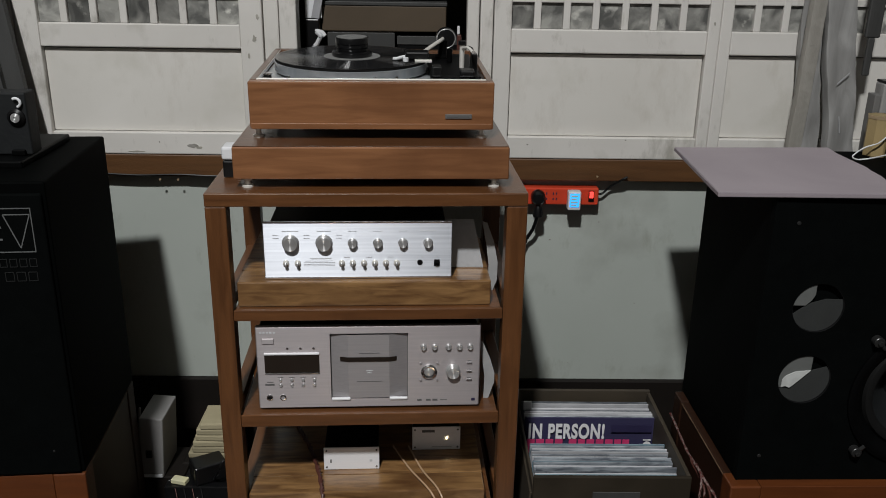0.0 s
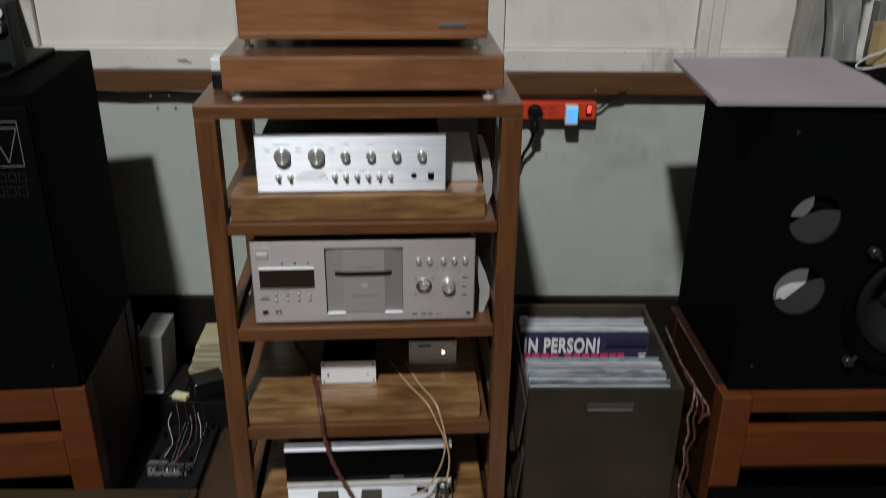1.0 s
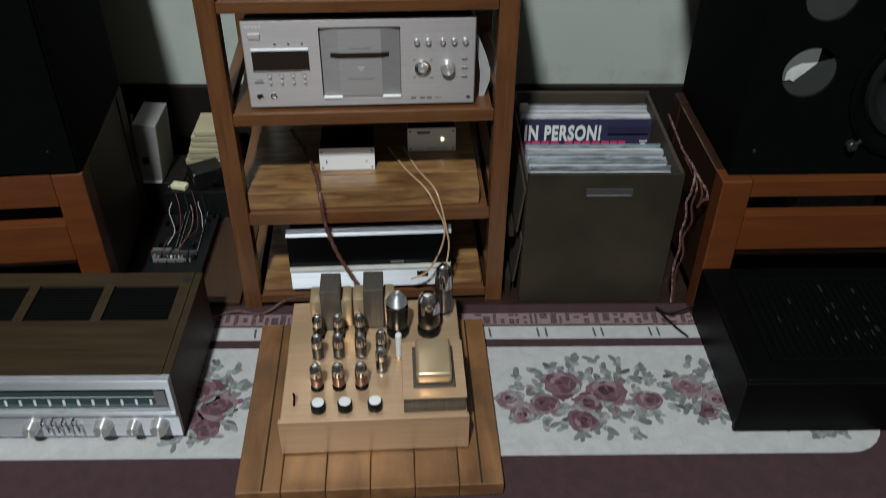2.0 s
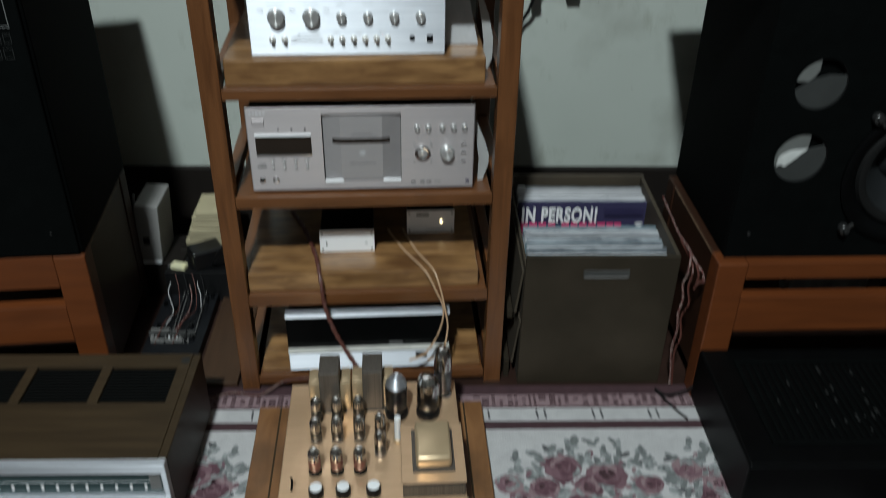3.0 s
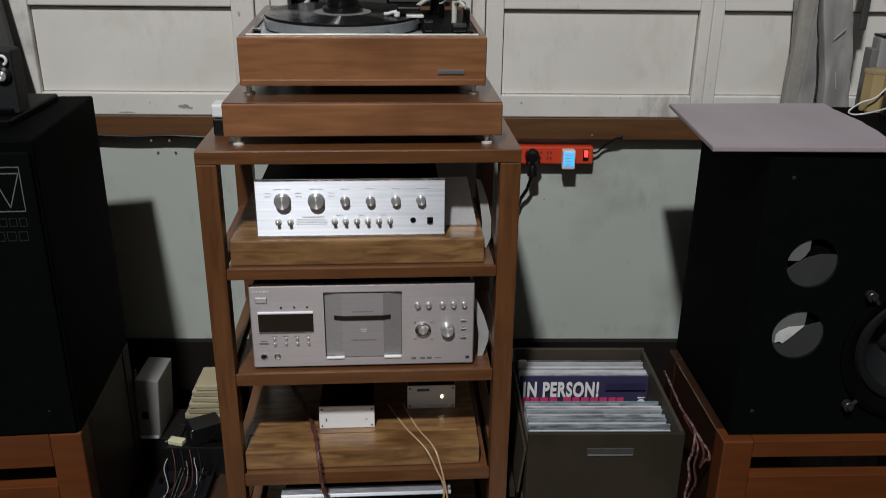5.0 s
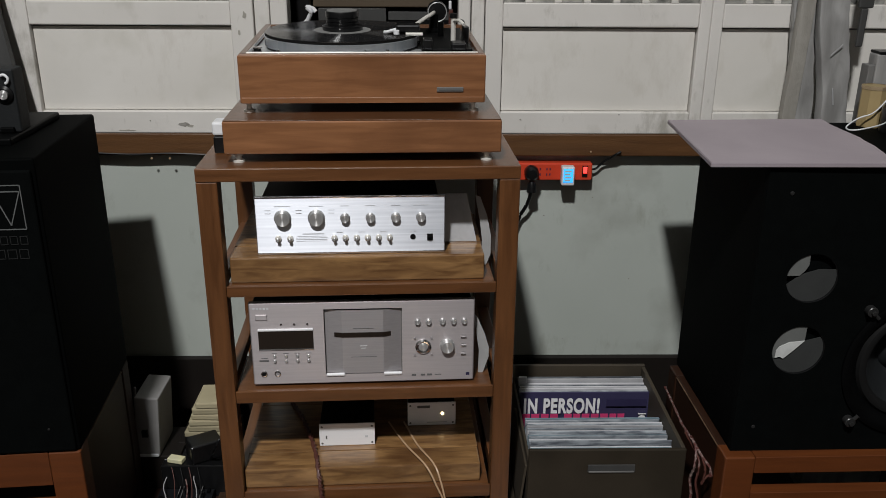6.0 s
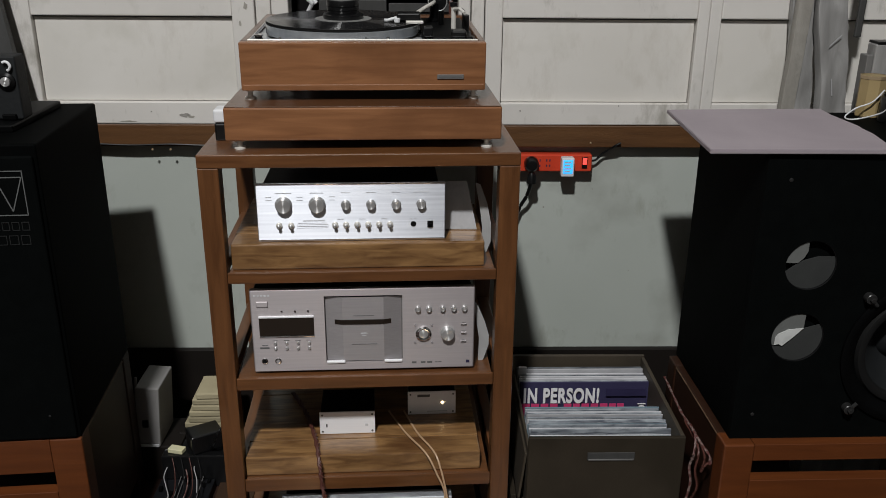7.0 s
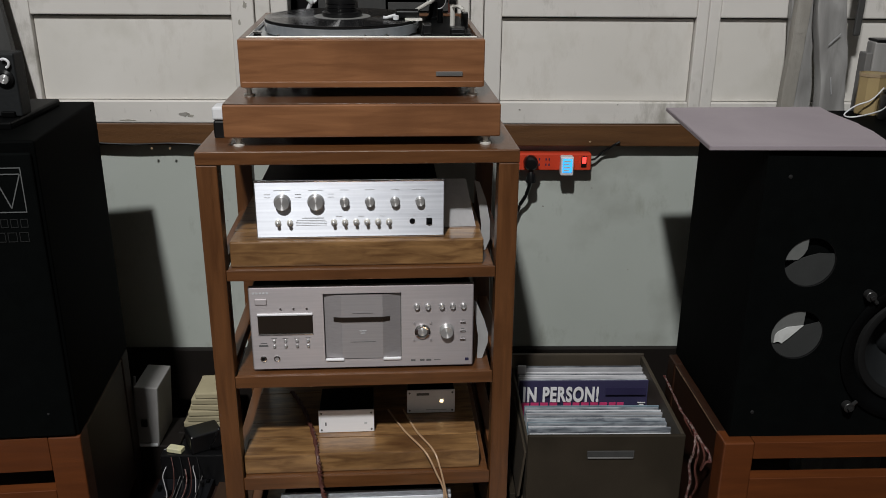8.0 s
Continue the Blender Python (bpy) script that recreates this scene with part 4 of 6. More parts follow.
part("weight_ring", lathe([(0.0185, 0.0287), (0.0205, 0.0287), (0.0205, 0.0295), (0.0185, 0.0295)], (0.159, 0.412, 1.175), "Y", 40), M_KNOB, arm)
part("pivot_post", lathe([(0, 0), (0.018, 0), (0.018, 0.012), (0.01, 0.016), (0.009, 0.044), (0, 0.046)], (0.152, 0.385, 1.1266), "Z", 28), M_BLACKMETAL, arm, smooth=True)
hs = part("headshell", box(0.07, 0.116, 0.216, 0.25, 1.157, 1.171, 0.003), M_PLASTIC, arm, "black headshell")
part("cartridge", box(0.066, 0.086, 0.22, 0.24, 1.1512, 1.1573, 0.001), M_BLACKMETAL, hs)
part("finger_lift", cable([(0.072, 0.224, 1.162), (0.062, 0.222, 1.16), (0.052, 0.22, 1.1575), (0.046, 0.219, 1.158)], 0.003, 8), M_WHITEPL, hs, smooth=True)
part("side_clip", box(0.088, 0.121, 0.2, 0.2155, 1.1535, 1.158, 0.001), M_SATIN, hs)
arm.location.z -= 0.008
part("stylus_brush", rod(0.0055, 0.008, (0.07, 0.175, 1.1512), "Z", 18), M_WHITEPL, tt, "small white stylus brush")
part("lift_block", box(0.12, 0.137, 0.155, 0.185, 1.1266, 1.145, 0.002), M_PLASTIC, tt)
part("speed_knob", box(0.172, 0.2, 0.15, 0.185, 1.1266, 1.139, 0.003), M_PLASTIC, tt, "black speed selector")
lev = part("cue_column", rod(0.005, 0.045, (0.183, 0.255, 1.1266), "Z", 18), M_SATIN, tt, "chrome cueing column", smooth=True)
part("cue_lever", cable([(0.183, 0.255, 1.165), (0.192, 0.23, 1.17), (0.2, 0.205, 1.165)], 0.0032, 10), M_SATIN, lev, smooth=True)
part("cue_cap", rod(0.008, 0.008, (0.183, 0.255, 1.1718), "Z", 18), M_PLASTIC, lev)
part("arm_rest", cable([(0.207, 0.3, 1.1266), (0.207, 0.3, 1.155), (0.199, 0.29, 1.162)], 0.0035, 10), M_PLASTIC, tt, smooth=True)
part("rest_block", box(0.2, 0.212, 0.23, 0.25, 1.1266, 1.158, 0.002), M_PLASTIC, tt)
part("bias_stub", rod(0.006, 0.028, (0.163, 0.325, 1.1266), "Z", 18), M_BLACKMETAL, tt, smooth=True)

# small plug beside the isolation base
pl = thing("power_adapter", (-0.262, 0.13, 0.944), "small black adapter with a white cap beside the base", "adapter", frame_m=RACK)
part("body", box(-0.275, -0.251, 0.11, 0.16, 0.9442, 0.977, 0.003), M_PLASTIC, pl)
part("cap", box(-0.277, -0.252, 0.112, 0.158, 0.9772, 1.003, 0.005, 3), M_WHITEPL, pl, "white rounded cap")

# two small boxes on the lower slab


def small_box(name, x0, x1, y0, depth, z0, h, label, led):
    b = thing(name, ((x0 + x1) / 2, y0 + depth / 2, z0), label, "small amplifier", frame_m=RACK)
    part("case", box(x0 + 0.002, x1 - 0.002, y0 + 0.003, y0 + depth, z0 + 0.0005, z0 + h - 0.002, 0.001), M_BLACKMETAL, b, "black case")
    part("front_plate", box(x0, x1, y0, y0 + 0.003, z0 + 0.0003, z0 + h, 0.0012), M_BRIGHT, b, "bright silver front plate")
    for sx in (x0 + 0.006, x1 - 0.006):
        for sz in (z0 + 0.007, z0 + h - 0.007):
            part("screw", rod(0.0022, 0.001, (sx, y0, sz), "Y", 12), M_INK_GREY, b)
    if led:
        part("led", rod(0.003, 0.0015, (x1 - 0.03, y0, z0 + h * 0.52), "Y", 14), M_LED_WARM, b, "glowing warm indicator light")
        bar_text((x0 + x1) / 2 - 0.018, y0, z0 + h * 0.82, 0.028, 0.006, b, M_INK_GREY)
        bar_text((x0 + x1) / 2 + 0.012, y0, z0 + h * 0.14, 0.045, 0.002, b, M_INK_SOFT)
    else:
        bar_text(x0 + 0.015, y0, z0 + h * 0.4, 0.003, 0.008, b, M_INK_GREY)
        bar_text(x1 - 0.018, y0, z0 + h * 0.4, 0.006, 0.005, b, M_INK_SOFT)
    return b


small_box("headphone_amplifier", -0.104, 0.014, 0.094, 0.1, 0.3042, 0.054, "small bright silver-fronted amplifier box on a slab", False)
small_box("phono_stage", 0.086, 0.193, 0.164, 0.1, 0.3042, 0.058, "small silver box with a lit indicator on a slab", True)

# power amplifier on the bottom shelf
pa = thing("power_amplifier", (-0.01, 0.15, 0.056), "power amplifier with a black front and two silver bars", "amplifier", frame_m=RACK @ Matrix.Translation((0, 0, -0.004)))
part("case", box(-0.178, 0.168, 0.016, 0.3, 0.06, 0.197, 0.002), M_BLACKMETAL, pa)
part("black_panel", box(-0.182, 0.172, 0.009, 0.016, 0.1125, 0.1975, 0.001), M_BLACKMETAL, pa, "gloss black front panel")
part("top_bar", box(-0.183, 0.174, 0.004, 0.03, 0.1978, 0.206, 0.001), M_ALU, pa, "bright silver bar")
part("lower_panel", box(-0.181, 0.173, 0.0, 0.016, 0.0585, 0.112, 0.001), M_ALU, pa, "bright silver lower panel")
part("lower_edge", box(-0.182, 0.174, -0.003, 0.016, 0.1075, 0.1123, 0.001), M_SATIN, pa)
part("rocker_switch", box(0.098, 0.122, -0.006, 0.0, 0.09, 0.1, 0.001), M_PLASTIC, pa)
bar_text(0.055, 0.0088, 0.1205, 0.03, 0.006, pa, M_INK_GREY)
bar_text(0.09, 0.0088, 0.1205, 0.03, 0.003, pa, M_LOGO_DIM)
for fx in (-0.16, 0.15):
    for fy in (0.03, 0.27):
        part("foot", rod(0.012, 0.0036, (fx, fy, 0.0562), "Z", 16), M_RUBBER, pa)

# loose pieces beside the components
al = thing("aluminium_plate", (0.19, 0.08, 0.768), "bare aluminium plate propped on the slab beside the preamplifier", "plate", frame_m=RACK)
bm = prism([(0.15, 0.0), (0.223, 0.0), (0.204, 0.094), (0.15, 0.094)], 0.0, 0.003)
bm.transform(Matrix.Translation((0, 0.088, 0.7686)) @ Matrix.Rotation(radians(-14), 4, "X"))
part("plate", bm, M_PLATE, al)
for yy, foot_z, outline in ((0.09, 0.7175, [(0.219, 0.862), (0.229, 0.858), (0.243, 0.82), (0.2515, 0.778), (0.2515, 0.74), (0.243, 0.7175), (0.2335, 0.7175), (0.2338, 0.772), (0.2285, 0.812)]),
                            (0.055, 0.4945, [(0.2165, 0.628), (0.225, 0.618), (0.24, 0.582), (0.249, 0.552), (0.249, 0.53), (0.238, 0.4945), (0.228, 0.4945), (0.229, 0.545), (0.222, 0.59)])):
    fc = thing("white_flat_strap", (0.24, yy, foot_z), "pale flat plastic strap curving down beside the shelf", "strap", "pale straps", frame_m=RACK)
    part("strap", prism(outline, yy, yy + 0.0015), M_CABLE_WHITE, fc)


# ---- speakers and their stands ----
def screw(x, y, z, parent, r=0.004):
    part("screw", lathe([(0, 0), (r, 0), (r * 0.8, 0.0015), (0, 0.002)], (x, y, z), "Y", 14), M_CLAMP, parent)


def speaker_stand(loc, rz, width, depth, top, rails, label):
    """A wooden stand: four posts, front and back rails, side boards and a plywood side; local x to the right from the front left corner."""
    s = thing("speaker_stand", loc, label, "stand", "speaker stands", rz=rz)
    for px in (0, width - 0.062):
        part("post", box(px, px + 0.062, 0, 0.05, 0, top, 0.003), M_STAND, s)
        # Rear posts borrow the dark side colour to paint in their shade.
        part("post", box(px, px + 0.062, depth - 0.05, depth, 0, top, 0.003), M_STAND_SIDE, s, "rear post coloured dark for the shade it stands in")
    for z0, z1 in rails:
        part("front_rail", box(0.0622, width - 0.0622, 0.0008, 0.03, z0, z1, 0.001), M_STAND, s)
        part("back_rail", box(0.0622, width - 0.0622, depth - 0.03, depth - 0.004, z0, z1, 0.003), M_STAND, s)
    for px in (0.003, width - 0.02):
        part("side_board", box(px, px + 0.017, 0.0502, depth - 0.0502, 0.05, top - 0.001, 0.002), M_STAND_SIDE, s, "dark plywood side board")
    # Pale strips paint the light caught by the worn upper edges.
    for px in (0.0012, width - 0.003):
        part("worn_edge", box(px, px + 0.0018, 0.052, depth - 0.052, top - 0.007, top - 0.0035, 0.0005), M_WORN_LIT, s, "worn upper edge, painted pale for the light it catches")
    return s


# left cabinet
L_FRONT, L_YAW = (-0.56, -0.035), 4.8
lw, ld, lh = 0.47, 0.385, 0.590
right_m = Matrix.Translation((L_FRONT[0], L_FRONT[1], 0)) @ Matrix.Rotation(radians(L_YAW), 4, "Z")
lo = right_m @ Vector((-lw, 0, 0))
speaker_stand((lo.x, lo.y, 0), L_YAW, lw, ld, 0.3775, ((0.302, 0.3775), (0.165, 0.255)), "orange-brown varnished wooden stand under a black loudspeaker")
ls = thing("loudspeaker", (lo.x, lo.y, 0.378), "large black loudspeaker cabinet with a silver outlined emblem", "loudspeaker", "loudspeakers", rz=L_YAW)
part("cabinet", box(0, lw, 0.004, ld, 0.0, lh, 0.004, 2), M_BLACK_SIDE, ls, "worn black laminate cabinet")
part("grille", box(0.004, lw - 0.006, -0.004, 0.0038, 0.004, lh - 0.02, 0.004, 2), M_BLACK, ls, "black grille cloth front")
ex, ez = lw - 0.026, lh - 0.045
em = part("emblem_frame", join([box(ex - 0.105, ex, -0.0055, -0.0042, ez - 0.0016, ez, 0), box(ex - 0.105, ex, -0.0055, -0.0042, ez - 0.082, ez - 0.0804, 0), box(ex - 0.0016, ex, -0.0055, -0.0042, ez - 0.0802, ez - 0.0018, 0), box(ex - 0.105, ex - 0.1034, -0.0055, -0.0042, ez - 0.0802, ez - 0.0018, 0)]), M_LOGO, ls, "thin silver square emblem outline")


def stroke(x0, z0, x1, z1, w, y):
    dx, dz = x1 - x0, z1 - z0
    n = math.hypot(dx, dz)
    ox, oz = -dz / n * w / 2, dx / n * w / 2
    return prism([(x0 + ox, z0 + oz), (x0 - ox, z0 - oz), (x1 - ox, z1 - oz), (x1 + ox, z1 + oz)], y, y + 0.0012)


part("emblem_bars", join([box(ex - 0.096, ex - 0.054, -0.0055, -0.0042, ez - q - 0.003, ez - q, 0) for q in (0.014, 0.034, 0.056)]), M_LOGO, em)
wedge = [(-0.048, -0.012), (-0.025, -0.074), (-0.003, -0.012)]
part("emblem_wedge", join([stroke(ex + a[0], ez + a[1], ex + b[0], ez + b[1], 0.0018, -0.0056) for a, b in zip(wedge, wedge[1:] + wedge[:1])]), M_LOGO, em)


def outline_block(x0, x1, z0, z1, y, w=0.0012):
    return join([box(x0, x1, y, y + 0.001, z1 - w, z1, 0), box(x0, x1, y, y + 0.001, z0, z0 + w, 0), box(x0, x0 + w, y, y + 0.001, z0 + w, z1 - w, 0), box(x1 - w, x1, y, y + 0.001, z0 + w, z1 - w, 0)])


for i in range(6):
    part("worn_print", outline_block(ex - 0.1 + 0.017 * i, ex - 0.087 + 0.017 * i, ez - 0.11, ez - 0.094, -0.0052), M_LOGO_DIM, ls, "worn unreadable print")
for i in range(3):
    part("worn_print", outline_block(ex - 0.06 + 0.02 * i, ex - 0.044 + 0.02 * i, ez - 0.137, ez - 0.119, -0.0052), M_LOGO_DIM, ls, "worn unreadable print")
screw(lw - 0.05, -0.004, 0.055, ls, 0.0025)

# tweeter box on the left cabinet
tw = thing("tweeter_box", (-0.7, 0.1, 0.966), "small dark grey tweeter box with round terminals on a base plate", "tweeter", "", rz=2.0)
part("base_plate", box(-0.2, 0.062, -0.045, 0.2, 0.0, 0.016, 0.004), M_BLACKMETAL, tw)
part("housing", box(-0.18, 0.066, 0.0, 0.045, 0.0165, 0.134, 0.004, 3), M_CONE, tw, "dark grey housing")
term = part("terminal", lathe([(0, 0), (0.016, 0), (0.016, 0.004), (0.011, 0.008), (0.011, 0.004), (0, 0.004)], (0.046, 0.0, 0.088), "Y", 28), M_PLASTIC, tw, smooth=True)
part("terminal_cap", lathe([(0, 0.004), (0.0085, 0.004), (0.0085, 0.009), (0.003, 0.01), (0, 0.008)], (0.046, 0.0, 0.088), "Y", 24), M_KNOB, term, smooth=True)
part("cable_lug", cable([(0.05 + 0.008 * math.cos(a), -0.005, 0.116 + 0.008 * math.sin(a)) for a in [x * 0.5 - 1.3 for x in range(8)]], 0.0026, 8), M_WHITEPL, tw, "white hooked lug", smooth=True)
part("rear_bracket", box(0.03, 0.055, -0.008, 0.0, 0.017, 0.028, 0.002), M_BLACKMETAL, tw)

# right cabinet
RX, RY, RZ0, RZ1, RW, RD = 0.733, -0.02, 0.36, 0.952, 0.66, 0.37
speaker_stand((0.716, -0.045, 0), 1.0, 0.68, 0.39, 0.3595, ((0.322, 0.3595), (0.187, 0.275)), "orange-brown varnished wooden stand under a large black loudspeaker")
rs = thing("loudspeaker", (RX, RY, RZ0), "large black loudspeaker with round ports and an exposed woofer", "loudspeaker", "loudspeakers", rz=0.8)
rh = RZ1 - RZ0
ports = ((0.109, 0.375), (0.106, 0.225))
wx, wz, wr = 0.351, 0.19, 0.15
part("baffle", holed(0.0, RW, 0.0, rh, [ports[0][0], ports[1][0], wx], [ports[0][1], ports[1][1], wz], [0.0495, 0.0515, wr], 0.0, 0.018, 56), M_BLACK, rs, "matt black front baffle")
part("side_panel", box(0.0, 0.016, 0.0182, RD, 0.0, rh, 0.001), M_BLACK_SIDE, rs)
part("side_panel", box(RW - 0.016, RW, 0.0182, RD, 0.0, rh, 0.001), M_BLACK_SIDE, rs)
part("top_panel", box(0.0162, RW - 0.0162, 0.0182, RD, rh - 0.016, rh, 0.001), M_BLACK_SIDE, rs)
part("bottom_panel", box(0.0162, RW - 0.0162, 0.0182, RD, 0, 0.016, 0.001), M_BLACK_SIDE, rs)
part("back_panel", box(0.0162, RW - 0.0162, RD - 0.016, RD - 0.0002, 0.0162, rh - 0.0162, 0.001), M_BLACK_SIDE, rs)
for (cx, cz), pr in zip(ports, (0.0495, 0.0515)):
    part("port_ring", lathe([(pr - 0.0002, -0.016), (pr - 0.0002, -0.001), (pr - 0.0012, -0.0015), (pr - 0.0012, -0.016), (pr - 0.0002, -0.016)], (cx, 0.0, cz), "Y", 48), M_PLASTIC, rs, smooth=True)
    part("port_back", rod(pr - 0.0015, 0.002, (cx, 0.017, cz), "Y", 40), M_BLACK, rs, "black inside of the round port")


def port_patch(centre, radius, arc, corners, y, material, label):
    """Light and shade painted in a port: an edge arc closed by straight cuts."""
    a0, a1 = arc
    pts = [(math.cos(radians(a0 + (a1 - a0) * k / 20)), math.sin(radians(a0 + (a1 - a0) * k / 20))) for k in range(21)] if a0 != a1 else []
    pts = [(centre[0] + x * radius, centre[1] + z * radius) for x, z in pts + list(corners)]
    part("wadding_pad", prism(pts, y, y + 0.0015), material, rs, label)


# Flat patches draw where light falls inside the two ports.
port_patch(ports[0], 0.0482, (174, 100), ((-0.17, 0.55), (-0.3, 0.3), (-0.5, 0.1)), 0.003, M_PORT_HALF_LIT, "half-lit grey patch painted inside the port")
port_patch(ports[0], 0.0482, (197, 380), ((0.3, 0.36), (-0.25, 0.2), (-0.6, 0.0)), 0.0048, M_PORT_SHADE, "shaded grey patch painted inside the port")
port_patch(ports[1], 0.0502, (200, 77), ((0.21, 0.4), (-0.2, -0.02), (-0.55, -0.36), (-0.7, -0.28)), 0.003, M_PORT_HALF_LIT, "half-lit grey patch painted inside the port")
port_patch(ports[1], 0.0502, (0, 0), ((-0.86, 0.0), (-0.75, 0.16), (-0.4, 0.34), (0.2, 0.4), (-0.2, -0.02), (-0.55, -0.35), (-0.7, -0.27), (-0.87, -0.32)), 0.0013, M_PORT_LIT, "bright lit patch painted inside the port")
port_patch(ports[1], 0.0502, (202, 392), ((0.22, 0.36), (-0.2, -0.06), (-0.55, -0.4)), 0.0048, M_PORT_SHADE, "shaded grey patch painted inside the port")
wf = part("woofer_frame", lathe([(wr - 0.03, -0.01), (wr + 0.004, 0.0005), (wr + 0.004, 0.006), (wr - 0.004, 0.009), (wr - 0.014, 0.006), (wr - 0.03, -0.01)], (wx, 0.0, wz), "Y", 72), M_BLACKMETAL, rs, "black woofer frame", smooth=True)
part("surround", lathe([(wr - 0.03, -0.01), (wr - 0.034, -0.003), (wr - 0.041, -0.001), (wr - 0.048, -0.004), (wr - 0.052, -0.012)], (wx, 0.0, wz), "Y", 72), M_RUBBER, wf, smooth=True)
part("cone", lathe([(wr - 0.052, -0.012), (0.05, -0.072), (0.046, -0.074)], (wx, 0.0, wz), "Y", 72), M_CONE, wf, "dark paper cone", smooth=True)
part("dust_cap", lathe([(0.047, -0.073), (0.036, -0.058), (0.02, -0.05), (0, -0.047)], (wx, 0.0, wz), "Y", 40), M_CONE, wf, smooth=True)
for ang in (135, 224, 45, 316):
    ca, sa = math.cos(radians(ang)), math.sin(radians(ang))
    clamp = part("mounting_clamp", rod(0.0105, 0.016, (wx + (wr + 0.021) * ca, 0.0, wz + (wr + 0.021) * sa), "Y", 20), M_CLAMP, rs, "metal mounting clamp", smooth=True)
    part("bolt", rod(0.005, 0.006, (wx + (wr + 0.021) * ca, -0.016, wz + (wr + 0.021) * sa), "Y", 6), M_CLAMP, clamp)
    part("claw", cable([(wx + (wr + 0.027) * ca, -0.012, wz + (wr + 0.027) * sa), (wx + (wr + 0.001) * ca, -0.012, wz + (wr + 0.001) * sa)], 0.004, 8), M_CLAMP, clamp, smooth=True)
for sx, sz in ((0.046, rh - 0.05), (0.04, 0.056), (0.35, rh - 0.05)):
    screw(sx, 0.0, sz, rs)

# mauve board lying on the right cabinet
bd = bmesh.new()
lower = [bd.verts.new(v) for v in ((0.622, -0.03, 0.9525), (0.957, -0.03, 0.9525), (0.966, 0.03, 0.9525), (0.979, 0.1, 0.9525), (0.981, 0.15, 0.9525), (0.985, 0.17, 0.9525), (0.98, 0.29, 0.9525), (0.986, 0.352, 0.9525), (0.642, 0.335, 0.9525))]
bd.faces.new(lower)
ext = bmesh.ops.extrude_face_region(bd, geom=bd.faces[:])
bmesh.ops.translate(bd, verts=[v for v in ext["geom"] if isinstance(v, bmesh.types.BMVert)], vec=(0, 0, 0.0085))
bmesh.ops.recalc_face_normals(bd, faces=bd.faces[:])
bmesh.ops.bevel(bd, geom=bd.edges[:], offset=0.0012, segments=2, affect="EDGES")
solid("foam_board", bd, M_MAUVE, "pale mauve flat board lying on the black loudspeaker", "board")

# clutter behind the mauve board
rt = RZ1 + 0.001
gb = thing("grey_box", (1.16, 0.385, 0), "tall grey carton standing behind the loudspeaker", "box")
part("body", box(1.093, 1.3, 0.366, 0.405, 0.0, 1.098, 0.003), M_SHEET, gb)
part("lid", box(1.095, 1.302, 0.364, 0.407, 1.0982, 1.104, 0.002), M_PLASTIC, gb, "black lid")
part("side_flap", box(1.078, 1.0925, 0.368, 0.402, 0.0, 1.075, 0.002), M_GREYBOX, gb, "loose grey side flap")
part("label", box(1.133, 1.2, 0.3645, 0.3658, 1.03, 1.08, 0.0005), M_BROWNBOX, gb, "torn brown label")
yc = thing("tan_canister", (1.076, 0.32, rt), "tan eight-sided tin standing on the loudspeaker", "canister")
part("body", lathe([(0, 0), (0.028, 0), (0.0285, 0.002), (0.0285, 0.084), (0.027, 0.086), (0, 0.086)], (1.076, 0.32, rt), "Z", 8), M_YELLOWTAN, yc)
part("rim", lathe([(0.027, 0.08), (0.0295, 0.08), (0.0295, 0.0865), (0.027, 0.0865)], (1.076, 0.32, rt), "Z", 8), M_BRASS, yc)
bt = thing("black_tin", (1.108, 0.255, rt), "black round tin beside the tan tin", "tin")
part("body", lathe([(0, 0), (0.04, 0), (0.04, 0.05), (0.037, 0.053), (0, 0.053)], (1.108, 0.255, rt), "Z", 36), M_PLASTIC, bt, smooth=True)
part("lid", lathe([(0, 0.0532), (0.036, 0.0532), (0.036, 0.057), (0, 0.057)], (1.108, 0.255, rt), "Z", 36), M_BLACKMETAL, bt)
wc = thing("white_cable", (1.02, 0.28, rt), "thin white cable looping over the loudspeaker", "cable")
part("cord", cable([(1.085, 0.285, rt + 0.0605), (1.062, 0.284, rt + 0.035), (1.033, 0.288, rt + 0.022), (1.013, 0.291, rt + 0.004), (1.008, 0.262, rt + 0.0028), (1.03, 0.25, rt + 0.008), (1.052, 0.222, rt + 0.024), (1.066, 0.2, rt + 0.045), (1.12, 0.19, rt + 0.05)], 0.0016, 8), M_WHITEPL, wc, smooth=True)


# ---- boards leaning on the doors ----
def leaning(name, foot, top, width, thick, material, label, turn=0.0, crumple=0.0):
    a, b = Vector(foot), Vector(top)
    way = (b - a).normalized()
    side = Vector((math.cos(radians(turn)), math.sin(radians(turn)), 0))
    side = (side - way * side.dot(way)).normalized()
    nrm = way.cross(side)
    m = Matrix((side, nrm, way)).transposed().to_4x4()
    m.translation = a
    bm = slab_at((b - a).length, width, thick, m)
    if crumple:
        bmesh.ops.subdivide_edges(bm, edges=[e for e in bm.edges if e.calc_length() > 0.5], cuts=70)
        bmesh.ops.subdivide_edges(bm, edges=[e for e in bm.edges if e.calc_length() > width * 0.6], cuts=5)
        for v in bm.verts:
            p = v.co * 13 + Vector((width * 900, 0, 0))
            v.co += nrm * (noise.noise(p) * crumple * 1.2 + abs(noise.noise(p * 2.3)) * crumple) + side * noise.noise(p * 0.8) * crumple
    o = solid(name, bm, material, label, "board", group="boards leaning on the doors", smooth=crumple > 0)
    return o


